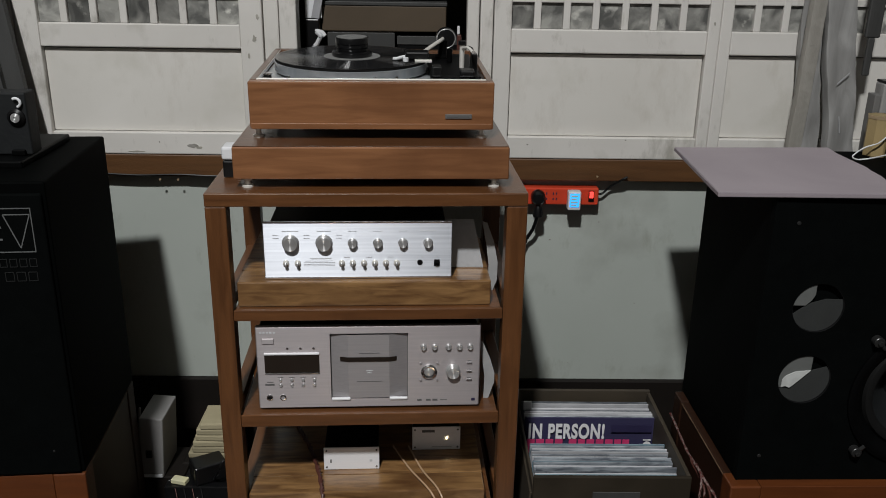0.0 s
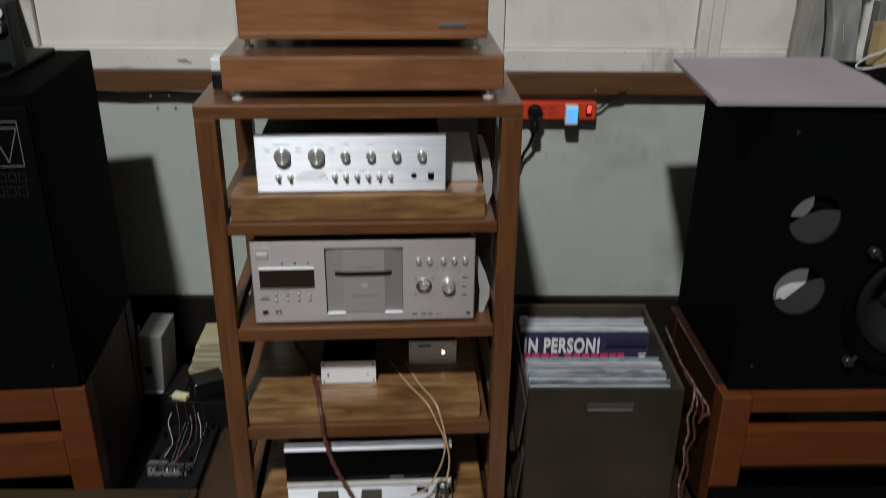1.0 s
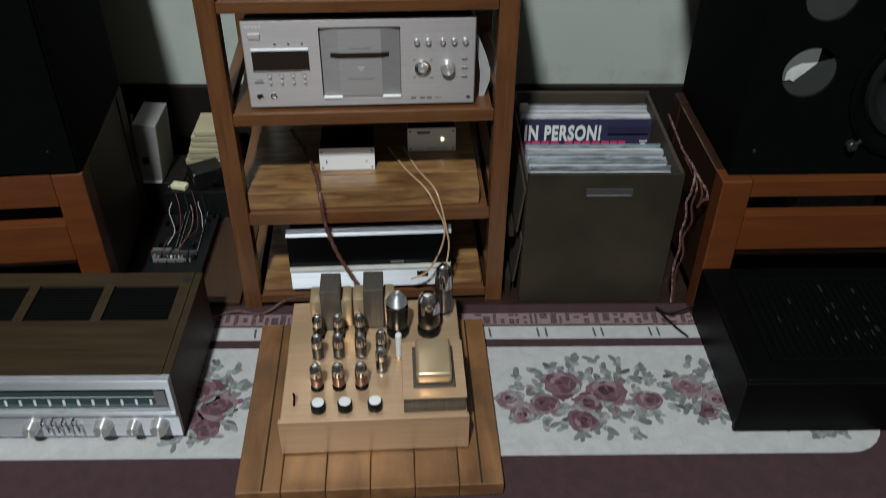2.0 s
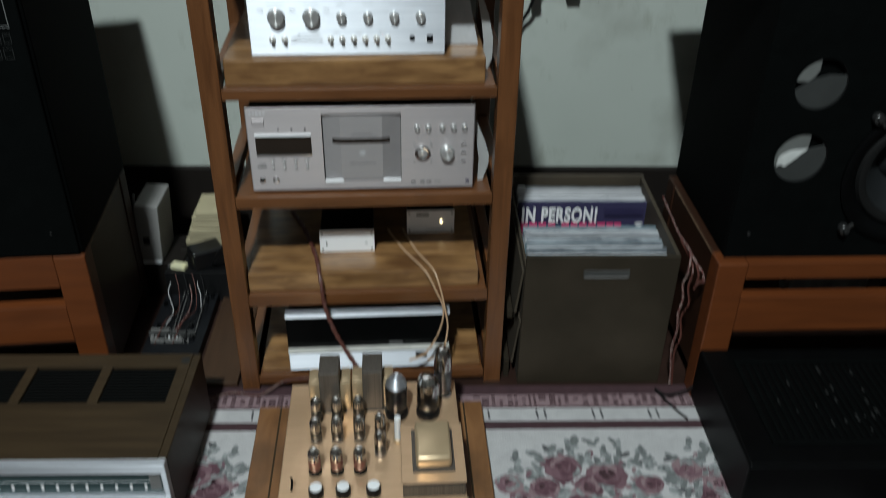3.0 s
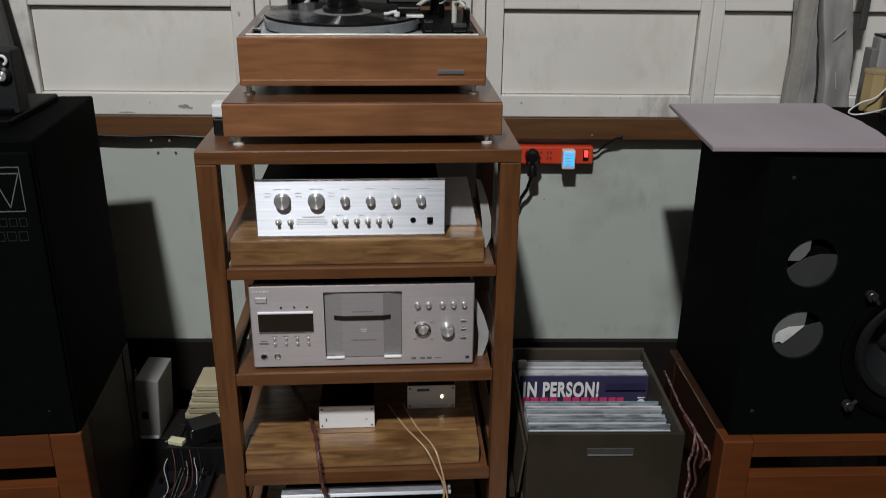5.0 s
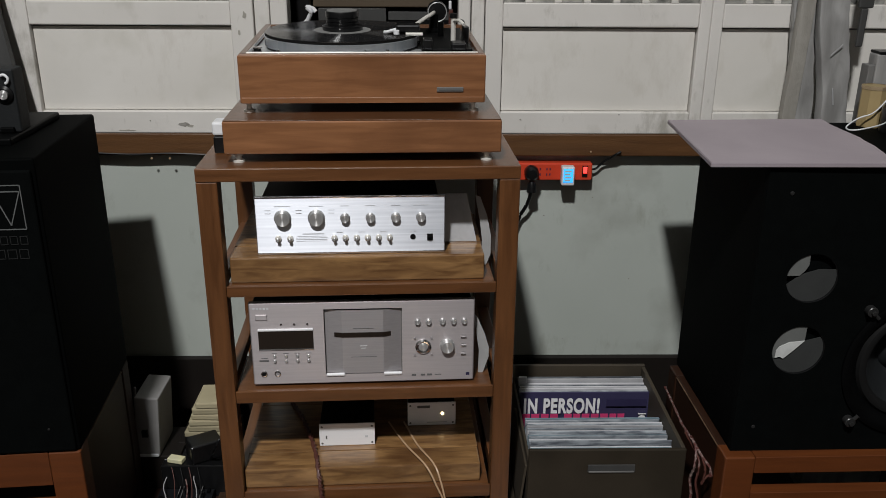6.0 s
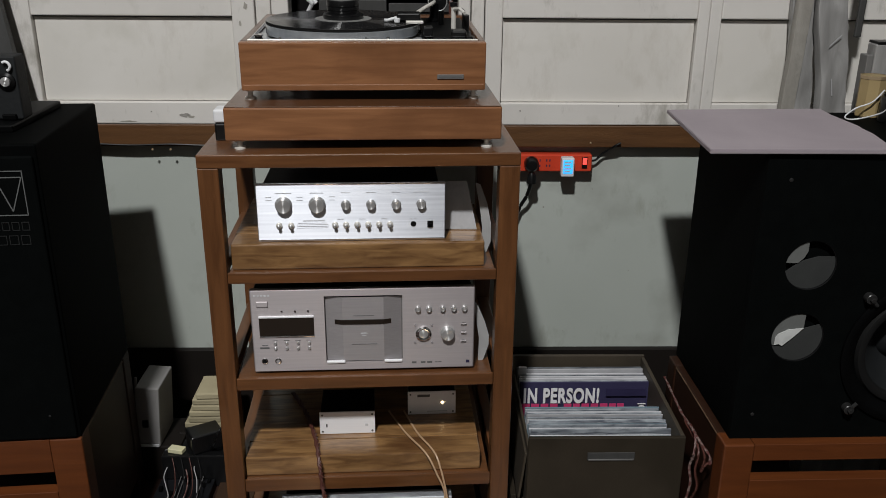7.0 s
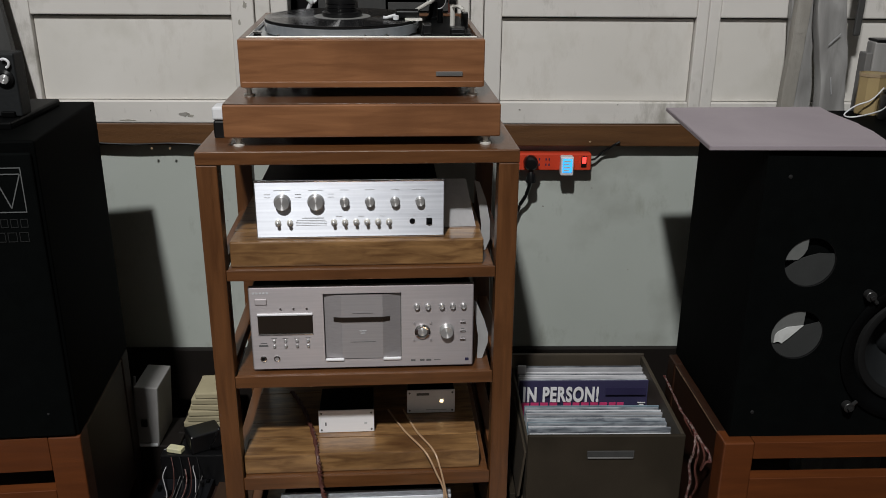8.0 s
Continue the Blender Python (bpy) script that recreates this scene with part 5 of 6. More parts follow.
leaning("leaning_plank", (0.92, 0.44, 0.0), (1.002, 0.535, 1.45), 0.034, 0.02, M_GREYPLANK, "weathered grey-brown plank leaning against the doors", 8, 0.002)
# Dark strip added for the shadow gap between plank and wrapped board.
leaning("dark_batten", (0.936, 0.468, 0.0), (1.014, 0.562, 1.45), 0.018, 0.012, M_DARKBOARD, "narrow dark strip standing in for the shadow gap behind a plank", 8, 0.001)
leaning("wrapped_board", (1.055, 0.512, 0.0), (1.01, 0.6, 1.45), 0.062, 0.022, M_SHEET, "grey plastic-wrapped board leaning against the doors", -10, 0.009)
leaning("wrapped_board", (1.215, 0.475, 0.0), (1.025, 0.562, 1.45), 0.068, 0.028, M_SHEET, "broad grey plastic-wrapped board leaning askew", 6, 0.007)
leaning("dark_board", (-0.935, 0.45, 0.0), (-1.2, 0.6, 1.8), 0.4, 0.02, M_DARKBOARD, "dark grey board leaning behind the loudspeaker", 3)
leaning("dark_strip", (-0.705, 0.47, 0.0), (-0.965, 0.595, 1.8), 0.04, 0.022, M_DARKBOARD, "narrow dark grey strip leaning against the door", 3)
# Added pale strips draw the light crease lines of the wrap.
for n, (x0, z0, x1, z1) in enumerate(((1.085, 0.96, 1.078, 1.0), (1.062, 1.075, 1.09, 1.1))):
    cz = thing("crease_highlight", (x0, 0.49, z0), "pale strip painting a light crease on a wrapped board", "tape", "tape strips")
    part("tape", slab_at(math.hypot(x1 - x0, z1 - z0), 0.0028, 0.0006, pose(x0, 0.515 + 0.004 * n, z0, -3, math.degrees(math.atan2(x1 - x0, z1 - z0)), 6)), M_PLATE, cz)
hg = thing("hanging_strap", (1.1, 0.52, 1.2), "dark strap hanging beside the wrapped boards", "strap")
part("strap", box(1.088, 1.122, 0.476, 0.486, 1.185, 1.85, 0.003), M_DARKBOARD, hg)
part("strap_tail", box(1.096, 1.112, 0.477, 0.485, 1.1, 1.1848, 0.003), M_DARKBOARD, hg)

# ---- power strip on the wall ----
ps = thing("power_strip", (0.45, 0.62, 0.744), "red power strip with a lit switch mounted on the wall", "power strip")
part("housing", box(0.33, 0.543, 0.613, WALL - 0.001, 0.746, 0.791, 0.004, 3), M_RED, ps, "red plastic housing")
for sx in (0.405, 0.43):
    for oz in (0.776, 0.762):
        part("socket_slot", box(sx - 0.0045, sx - 0.0015, 0.6125, 0.614, oz - 0.003, oz + 0.003, 0), M_INK_DARK, ps)
        part("socket_slot", box(sx + 0.0035, sx + 0.0065, 0.6125, 0.614, oz - 0.003, oz + 0.003, 0), M_INK_DARK, ps)
swf = part("switch_frame", box(0.517, 0.531, 0.6105, 0.6135, 0.756, 0.785, 0.001), M_PLASTIC, ps)
part("lit_rocker", box(0.519, 0.529, 0.6075, 0.6107, 0.766, 0.783, 0.001), M_LED_RED, swf, "glowing red rocker")
pm = thing("plug_in_meter", (0.483, 0.6, 0.74), "white plug-in meter with a glowing blue display", "meter")
part("housing", box(0.4615, 0.4945, 0.588, 0.6128, 0.7385, 0.788, 0.004, 3), M_WHITEPL, pm)
scr = part("screen", box(0.466, 0.49, 0.5868, 0.5882, 0.748, 0.783, 0.0005), M_LED_BLUE, pm, "glowing blue screen")
for i, zz in enumerate((0.777, 0.769, 0.761, 0.7535)):
    part("digits", box(0.469, 0.486 - 0.003 * (i % 2), 0.5863, 0.5867, zz - 0.0018, zz + 0.0018, 0), M_INK_SOFT, scr)
bp = thing("black_plug", (0.387, 0.6, 0.75), "black mains plug with a cord in the red strip", "plug")
part("plug_body", lathe([(0, 0), (0.017, 0), (0.0185, 0.004), (0.0175, 0.026), (0.012, 0.033), (0, 0.034)], (0.387, 0.6125, 0.77), "Y", 28), M_PLASTIC, bp, smooth=True)
part("plug_tail", lathe([(0, 0), (0.013, 0), (0.011, 0.02), (0.006, 0.03), (0, 0.03)], (0.388, 0.596, 0.766 - 0.045), "Z", 20), M_PLASTIC, bp, smooth=True)
part("cord", cable([(0.388, 0.596, 0.745), (0.386, 0.598, 0.715), (0.378, 0.61, 0.68), (0.362, 0.625, 0.64), (0.345, 0.63, 0.56), (0.33, 0.62, 0.42), (0.31, 0.6, 0.2), (0.3, 0.58, 0.01)], 0.0048, 10), M_PLASTIC, bp, smooth=True)
sc = thing("strip_cord", (0.56, 0.63, 0.78), "thin dark cord from the power strip to the rail", "cord")
part("cord", cable([(0.5432, 0.63, 0.771), (0.556, 0.632, 0.773), (0.572, 0.63, 0.79), (0.588, 0.622, 0.803), (0.6, 0.612, 0.815), (0.612, 0.611, 0.822)], 0.0028, 8), M_PLASTIC, sc, smooth=True)
for nx, nz in ((0.537, 0.82),):
    solid("rail_nail", lathe([(0, 0), (0.003, 0), (0.002, 0.002), (0, 0.0025)], (nx, WALL - 0.032, nz), "Y", 10), M_BRASS, "small brass nail in the wooden rail", "nail")
wd = thing("rail_wire", (-0.6, 0.6, 0.81), "thin dark wire tacked along the wooden rail", "wire")
part("wire", cable([(-0.74, 0.613, 0.818), (-0.62, 0.614, 0.8125), (-0.52, 0.614, 0.815), (-0.42, 0.613, 0.8125), (-0.34, 0.614, 0.818)], 0.0022, 6), M_PLASTIC, wd)
for nx in (-0.565, -0.52):
    part("tack", rod(0.003, 0.003, (nx, 0.611, 0.803), "Y", 10), M_BRASS, wd)
wp = thing("wall_plate", (-0.72, 0.64, 0.57), "small white round fitting on the wall", "wall fitting")
part("dome", lathe([(0, 0), (0.02, 0), (0.018, 0.008), (0.008, 0.014), (0, 0.015)], (-0.732, WALL - 0.0003, 0.565), "Y", 24), M_WHITEPL, wp, smooth=True)


# ---- record crate ----
KX0, KX1, KY0, KY1, KZ = 0.33, 0.655, 0.006, 0.372, 0.346
cr = thing("record_crate", (0.49, 0.19, 0), "brown-grey wooden crate with a slot handle, full of records", "crate")
wall_t = 0.009
part("front_panel", box(KX0, KX1, KY0, KY0 + wall_t, 0.0, KZ, 0.002), M_CRATE, cr)
part("back_panel", box(KX0, KX1, KY1 - wall_t, KY1, 0.0, KZ + 0.004, 0.002), M_CRATE_IN, cr)
part("side_panel", box(KX0, KX0 + 0.006, KY0 + wall_t + 0.0002, KY1 - wall_t - 0.0002, 0.0, 0.316, 0.002), M_CRATE_IN, cr)
part("side_panel", box(KX1 - wall_t, KX1, KY0 + wall_t + 0.0002, KY1 - wall_t - 0.0002, 0.0, KZ, 0.002), M_CRATE_IN, cr)
part("bottom_panel", box(KX0 + wall_t, KX1 - wall_t, KY0 + wall_t, KY1 - wall_t, 0.0, 0.01, 0), M_CRATE, cr)
hd = part("slot_plate", box(0.453, 0.551, KY0 - 0.0022, KY0 + 0.0002, 0.2935, 0.3115, 0.004, 3), M_DARKBOARD, cr, "grey metal slot handle")
part("slot_edge", box(0.455, 0.549, KY0 - 0.0034, KY0 - 0.0021, 0.2935, 0.297, 0.001), M_GREYBOX, hd)

rng = random.Random(5)


def record_sleeve(x0, y, z1, lean, material, label, width=0.312, thick=0.0042):
    s = thing("record_sleeve", (x0 + width / 2, y, 0.0105), label, "record", "records in the crate")
    bm = box(x0, x0 + width, -thick / 2, thick / 2, 0, 0.312, 0.0008, 1)
    bm.transform(Matrix.Translation((0, y, z1 - 0.312)) @ Matrix.Rotation(radians(-lean), 4, "X"))
    part("cover", bm, material, s)
    return s


# front half, leaning towards the front
for i in range(21):
    m = rng.choice((M_SLEEVE, M_SLEEVE, M_SLEEVE_BLUE, M_SLEEVE_WHITE, M_CRATE_IN))
    if i < 4:
        m = M_SLEEVE_BLUE
    record_sleeve(0.3395 + rng.uniform(0.0, 0.006) - 0.0, 0.028 + i * 0.0072 + rng.uniform(-0.0012, 0.0012), 0.3165 + rng.uniform(-0.004, 0.004), 2.0, m, "record in a clear plastic sleeve standing in the crate", 0.302 + rng.uniform(-0.004, 0.004), 0.0036)
# the readable cover and the row behind it
CVY, CVZ = 0.272, 0.3255
cv = record_sleeve(0.341, CVY, CVZ, 1.0, M_COVER, "navy record cover with bold white and pink title")
front = CVY - 0.0032
lettering("title_lettering", "IN PERSON!", 0.053, Matrix.Translation((0.3485, front - 0.001, CVZ - 0.05)) @ Matrix.Rotation(radians(90), 4, "X"), M_INK_WHITE, cv, bold=0.0021, wide=0.59)
for i, (a, b) in enumerate(((0.0, 0.019), (0.022, 0.041), (0.045, 0.063), (0.067, 0.085), (0.1, 0.118), (0.122, 0.138), (0.142, 0.16), (0.164, 0.182), (0.186, 0.204), (0.208, 0.224), (0.227, 0.243))):
    part("pink_print", box(0.3465 + a, 0.3465 + b, front - 0.0007, front + 0.001, CVZ - 0.09, CVZ - 0.0545, 0), M_INK_PINK, cv)
part("dark_print", box(0.545, 0.64, front - 0.0006, front + 0.001, CVZ - 0.034, CVZ - 0.015, 0), M_INK_DARK, cv)
part("disc_print", lathe([(0, 0), (0.0095, 0), (0.0095, 0.0005), (0, 0.0005)], (0.632, front + 0.0003, CVZ - 0.068), "Y", 24), M_INK_WHITE, cv)
part("small_print", box(0.622, 0.641, front - 0.0006, front + 0.001, CVZ - 0.056, CVZ - 0.054, 0), M_INK_WHITE, cv)
for i in range(7):
    record_sleeve(0.341 + rng.uniform(-0.002, 0.004), 0.281 + i * 0.0105, 0.322 + rng.uniform(-0.002, 0.006), 1.0, M_SLEEVE_WHITE if i % 3 else M_SLEEVE, "pale record in a plastic sleeve standing in the crate", 0.306)
tag = thing("white_label_tag", (0.352, 0.318, 0.34), "small white paper tag clipped on the records", "tag")
part("tag", box(0.343, 0.362, 0.3265, 0.334, 0.316, 0.337, 0.001), M_WHITEPL, tag)
for i, (z0, z1) in enumerate(((0.19, 0.3), (0.05, 0.17))):
    fl = thing("cardboard_folder", (0.318, 0.1, z0), "pale-edged cardboard folder between crate and rack", "folder", "folders beside the crate")
    bm = box(-0.0025, 0.0025, -0.09, 0.14, 0, z1 - z0, 0.001)
    bm.transform(Matrix.Translation((0.316, 0.11, z0)) @ Matrix.Rotation(radians(6), 4, "Y"))
    part("card", bm, M_CRATE_IN, fl)
    part("page_block", box(0.3, 0.312, 0.03, 0.24, z0 - (0.02 if i == 0 else 0.05), z0, 0.001), M_CRATE, fl)

# ---- receiver ----
VX1, VX0, VY0, VY1, VZ = -0.345, -0.84, -0.392, -0.09, 0.17
rv = thing("stereo_receiver", (-0.59, -0.24, 0), "walnut-cased vintage stereo receiver with silver front on rug", "receiver")
part("case_side", box(VX1 - 0.016, VX1, VY0 + 0.012, VY1, 0.012, VZ - 0.0004, 0.002), M_WALNUT, rv, "walnut side panel")
part("case_side", box(VX0, VX0 + 0.016, VY0 + 0.012, VY1, 0.012, VZ - 0.0004, 0.002), M_WALNUT, rv, "walnut side panel")
top_z = (VZ - 0.012, VZ)
part("top_strip", box(VX0 + 0.0162, VX1 - 0.0162, VY0 + 0.01, -0.236, *top_z, 0.001), M_WALNUT, rv, "walnut top")
part("top_strip", box(VX0 + 0.0162, VX1 - 0.0162, -0.13, VY1, *top_z, 0.001), M_WALNUT, rv)
for a, b in ((-0.384, VX1 - 0.0162), (-0.534, -0.514), (-0.684, -0.664), (VX0 + 0.0162, -0.805)):
    part("top_slat", box(a, b, -0.2358, -0.1302, *top_z, 0.001), M_WALNUT, rv)
for a, b in ((-0.5138, -0.3842), (-0.6638, -0.5342), (-0.8048, -0.6842)):
    vt = part("vent", box(a, b, -0.2355, -0.1305, VZ - 0.01, VZ - 0.006, 0), M_VENT, rv, "black vent mesh")
    for k in range(12):
        yy = -0.232 + k * 0.0085
        part("vent_bar", box(a + 0.001, b - 0.001, yy, yy + 0.003, VZ - 0.006, VZ - 0.004, 0), M_BLACKMETAL, vt)
part("inner_box", box(VX0 + 0.0162, VX1 - 0.0162, VY0 + 0.014, VY1 - 0.002, 0.014, VZ - 0.0125, 0), M_BLACKMETAL, rv)
part("back_screw", lathe([(0, 0), (0.009, 0), (0.009, 0.0008), (0, 0.0012)], (-0.372, -0.112, VZ), "Z", 20), M_LOGO_DIM, rv)
FY = VY0
part("face_plate", box(VX0, VX1, FY, FY + 0.0118, 0.014, 0.078, 0.002), M_ALU, rv, "brushed silver face plate")
part("top_bezel", box(VX0, VX1, FY - 0.006, FY + 0.0118, 0.147, VZ - 0.001, 0.002), M_ALU, rv, "silver top bezel")
part("side_bezel", box(VX1 - 0.011, VX1, FY - 0.006, FY + 0.0118, 0.0782, 0.1468, 0.002), M_ALU, rv)
part("side_bezel", box(VX0, VX0 + 0.011, FY - 0.006, FY + 0.0118, 0.0782, 0.1468, 0.002), M_ALU, rv)
part("ledge", box(VX0, VX1, FY - 0.008, FY + 0.0118, 0.0782, 0.0885, 0.002), M_ALU, rv, "silver ledge under the dial")
dl = part("dial_glass", box(VX0 + 0.0112, VX1 - 0.0112, FY + 0.004, FY + 0.0118, 0.0887, 0.1468, 0), M_DIALGLASS, rv, "dark green-black dial glass")
part("dial_scale", box(VX0 + 0.02, VX1 - 0.03, FY + 0.0032, FY + 0.0039, 0.118, 0.119, 0), M_INK_SOFT, dl)
for k in range(15):
    xx = VX1 - 0.045 - k * 0.0265
    part("scale_mark", box(xx - 0.0022, xx + 0.0022, FY + 0.003, FY + 0.0039, 0.098, 0.111, 0), M_INK_WHITE, dl)
part("signal_meter", box(VX1 - 0.036, VX1 - 0.016, FY + 0.003, FY + 0.0039, 0.098, 0.138, 0.0005), M_GREYBOX, dl, "pale meter window")
for kx, r in ((-0.382, 0.016), (-0.43, 0.0115), (-0.487, 0.016), (-0.62, 0.014)):
    knob("control_knob", kx, FY, 0.05, r, 0.022, rv)
for k in range(8):
    xx = -0.53 - k * 0.0095
    part("push_lever", box(xx - 0.0022, xx + 0.0022, FY - 0.014, FY, 0.04 + 0.016 * (k % 2), 0.052 + 0.016 * (k % 2), 0.001), M_CHROME, rv)
for fx in (VX0 + 0.05, VX1 - 0.05):
    for fy in (VY0 + 0.04, VY1 - 0.04):
        part("foot", rod(0.015, 0.0125, (fx, fy, 0.0035), "Z", 18), M_RUBBER, rv)

# ---- black amplifier on the other side ----
bx0, bx1, by0, by1, bz = 0.714, 1.155, -0.392, -0.045, 0.14
ba = thing("black_amplifier", (0.94, -0.22, 0), "large black amplifier with a vented lid on the rug", "amplifier")
part("case", box(bx0, bx1, by0 + 0.012, by1, 0.014, bz, 0.006, 3), M_BLACKMETAL, ba)
part("front_panel", box(bx0 - 0.004, bx1 + 0.004, by0, by0 + 0.0118, 0.012, bz + 0.003, 0.004, 3), M_BLACKMETAL, ba)
part("lid_frame", join([box(bx0 + 0.07, bx1 - 0.03, by0 + 0.06, by0 + 0.07, bz, bz + 0.004, 0.001), box(bx0 + 0.07, bx1 - 0.03, by1 - 0.05, by1 - 0.04, bz, bz + 0.004, 0.001), box(bx0 + 0.06, bx0 + 0.07, by0 + 0.06, by1 - 0.04, bz, bz + 0.004, 0.001)]), M_BLACK, ba)
for k in range(22):
    xx = bx0 + 0.08 + k * 0.0145
    part("lid_slat", box(xx, xx + 0.007, by0 + 0.075, by1 - 0.055, bz + 0.0002, bz + 0.003, 0.001), M_BLACK, ba)
for k in range(26):
    xx, yy = bx0 + 0.1 + rng.uniform(0, 0.28), by0 + 0.09 + rng.uniform(0, 0.17)
    part("dust_mark", box(xx, xx + rng.uniform(0.002, 0.005), yy, yy + rng.uniform(0.004, 0.022), bz + 0.0031, bz + 0.0035, 0), M_LOGO_DIM, ba)
for fx in (bx0 + 0.05, bx1 - 0.05):
    for fy in (by0 + 0.05, by1 - 0.05):
        part("foot", rod(0.015, 0.011, (fx, fy, 0.0035), "Z", 18), M_RUBBER, ba)

# ---- rug ----
rug = thing("rug", (0.05, -0.24, 0), "cream patterned rug with maroon borders and grey-rose flowers", "rug")
RGX0, RGX1 = -1.08, 1.08


def mat_corner(x0, x1, y0, y1, z0, z1, r, rounded):
    pts = []
    for cx, cy, a0, rnd in ((x1 - r, y0 + r, -90, rounded), (x1 - r, y1 - r, 0, False), (x0 + r, y1 - r, 90, False), (x0 + r, y0 + r, 180, rounded)):
        if rnd:
            pts += [(cx + r * math.cos(radians(a0 + k * 15)), cy + r * math.sin(radians(a0 + k * 15))) for k in range(7)]
        else:
            pts.append((x1 if a0 in (-90, 0) else x0, y0 if a0 in (-90, 180) else y1))
    bm = bmesh.new()
    low = [bm.verts.new((x, y, z0)) for x, y in pts]
    top = [bm.verts.new((x, y, z1)) for x, y in pts]
    bm.faces.new(top)
    bm.faces.new(low[::-1])
    for i in range(len(pts)):
        j = (i + 1) % len(pts)
        bm.faces.new((low[i], low[j], top[j], top[i]))
    bmesh.ops.recalc_face_normals(bm, faces=bm.faces[:])
    return bm


part("border", box(RGX0, RGX1, -0.62, -0.004, 0.0, 0.0016, 0.0005), M_RUG_MAROON, rug, "maroon woven border")
part("field", mat_corner(-0.95, 1.01, -0.437, -0.145, 0.0016, 0.0032, 0.085, True), M_RUG, rug, "cream pile field")
part("white_band", box(-0.95, 1.01, -0.119, -0.079, 0.0016, 0.003, 0.0003), M_RUG, rug, "cream border band")
part("red_band", box(-0.98, 1.03, -0.0725, -0.036, 0.0016, 0.0026, 0.0003), M_RUG_PINK, rug, "rose patterned band")
dashes, ticks = [], []
xx = -0.96
while xx < 1.0:
    w = rng.uniform(0.005, 0.016)
    for yy in (-0.069, -0.061, -0.053, -0.045):
        if rng.random() < 0.75:
            dashes.append(box(xx, xx + w, yy, yy + 0.0055, 0.0026, 0.0031, 0))
    xx += w + rng.uniform(0.003, 0.012)
part("dash_pattern", join(dashes), M_RUG_MAROON, rug, kind="stuff")
for base_x in [-0.877 + 0.124 * k for k in range(16)]:
    for dx in (0, 0.018):
        ticks.append(stroke(0, 0, 0.002, 0.028, 0.0045, 0))
        ticks[-1].transform(Matrix.Translation((base_x + dx, -0.085, 0.0032)) @ Matrix.Rotation(radians(-90), 4, "X") @ Matrix.Scale(-1, 4, (0, 0, 1)))
part("tick_pattern", join(ticks), M_RUG_DARK, rug, kind="stuff")


def petal(cx, cy, a, length, width, z, bend=0.0):
    """A flat raised tuft patch, leaf-shaped."""
    bm = bmesh.new()
    pts = []
    for k in range(10):
        t = 2 * math.pi * k / 10
        u, v = length * 0.5 * (1 + math.cos(t)), width * 0.5 * math.sin(t) * (1 + 0.25 * math.cos(t))
        v += bend * u * u / length
        pts.append((cx + u * math.cos(a) - v * math.sin(a), cy + u * math.sin(a) + v * math.cos(a)))
    top = [bm.verts.new((x, y, z)) for x, y in pts]
    low = [bm.verts.new((x, y, 0.0031)) for x, y in pts]
    bm.faces.new(top)
    for k in range(10):
        j = (k + 1) % 10
        bm.faces.new((low[k], low[j], top[j], top[k]))
    bmesh.ops.recalc_face_normals(bm, faces=bm.faces[:])
    return bm


def blob(cx, cy, rx, ry, z, r):
    """A low uneven patch of pile."""
    bm = bmesh.new()
    pts = []
    for k in range(16):
        q = r.uniform(0.78, 1.08)
        pts.append((cx + rx * q * math.cos(2 * math.pi * k / 16), cy + ry * q * math.sin(2 * math.pi * k / 16)))
    top = [bm.verts.new((x, y, z)) for x, y in pts]
    low = [bm.verts.new((x, y, 0.003)) for x, y in pts]
    bm.faces.new(top)
    for k in range(16):
        bm.faces.new((low[k], low[(k + 1) % 16], top[(k + 1) % 16], top[k]))
    bmesh.ops.recalc_face_normals(bm, faces=bm.faces[:])
    return bm


def crescent(cx, cy, r0, r1, a0, a1, z, squash=0.9):
    """A raised curl of pile between two radii, pinched at both ends."""
    bm = bmesh.new()
    n = 7
    outer, inner = [], []
    for k in range(n):
        t = k / (n - 1)
        a = a0 + (a1 - a0) * t
        mid, half = (r0 + r1) / 2, (r1 - r0) / 2 * (0.25 + 0.75 * math.sin(math.pi * t))
        outer.append((cx + (mid + half) * math.cos(a), cy + (mid + half) * squash * math.sin(a)))
        inner.append((cx + (mid - half) * math.cos(a), cy + (mid - half) * squash * math.sin(a)))
    pts = outer + inner[::-1]
    top = [bm.verts.new((x, y, z)) for x, y in pts]
    low = [bm.verts.new((x, y, 0.0031)) for x, y in pts]
    for k in range(n - 1):
        bm.faces.new((top[k], top[k + 1], top[2 * n - 2 - k], top[2 * n - 1 - k]))
    for k in range(2 * n):
        j = (k + 1) % (2 * n)
        bm.faces.new((low[k], low[j], top[j], top[k]))
    bmesh.ops.recalc_face_normals(bm, faces=bm.faces[:])
    return bm


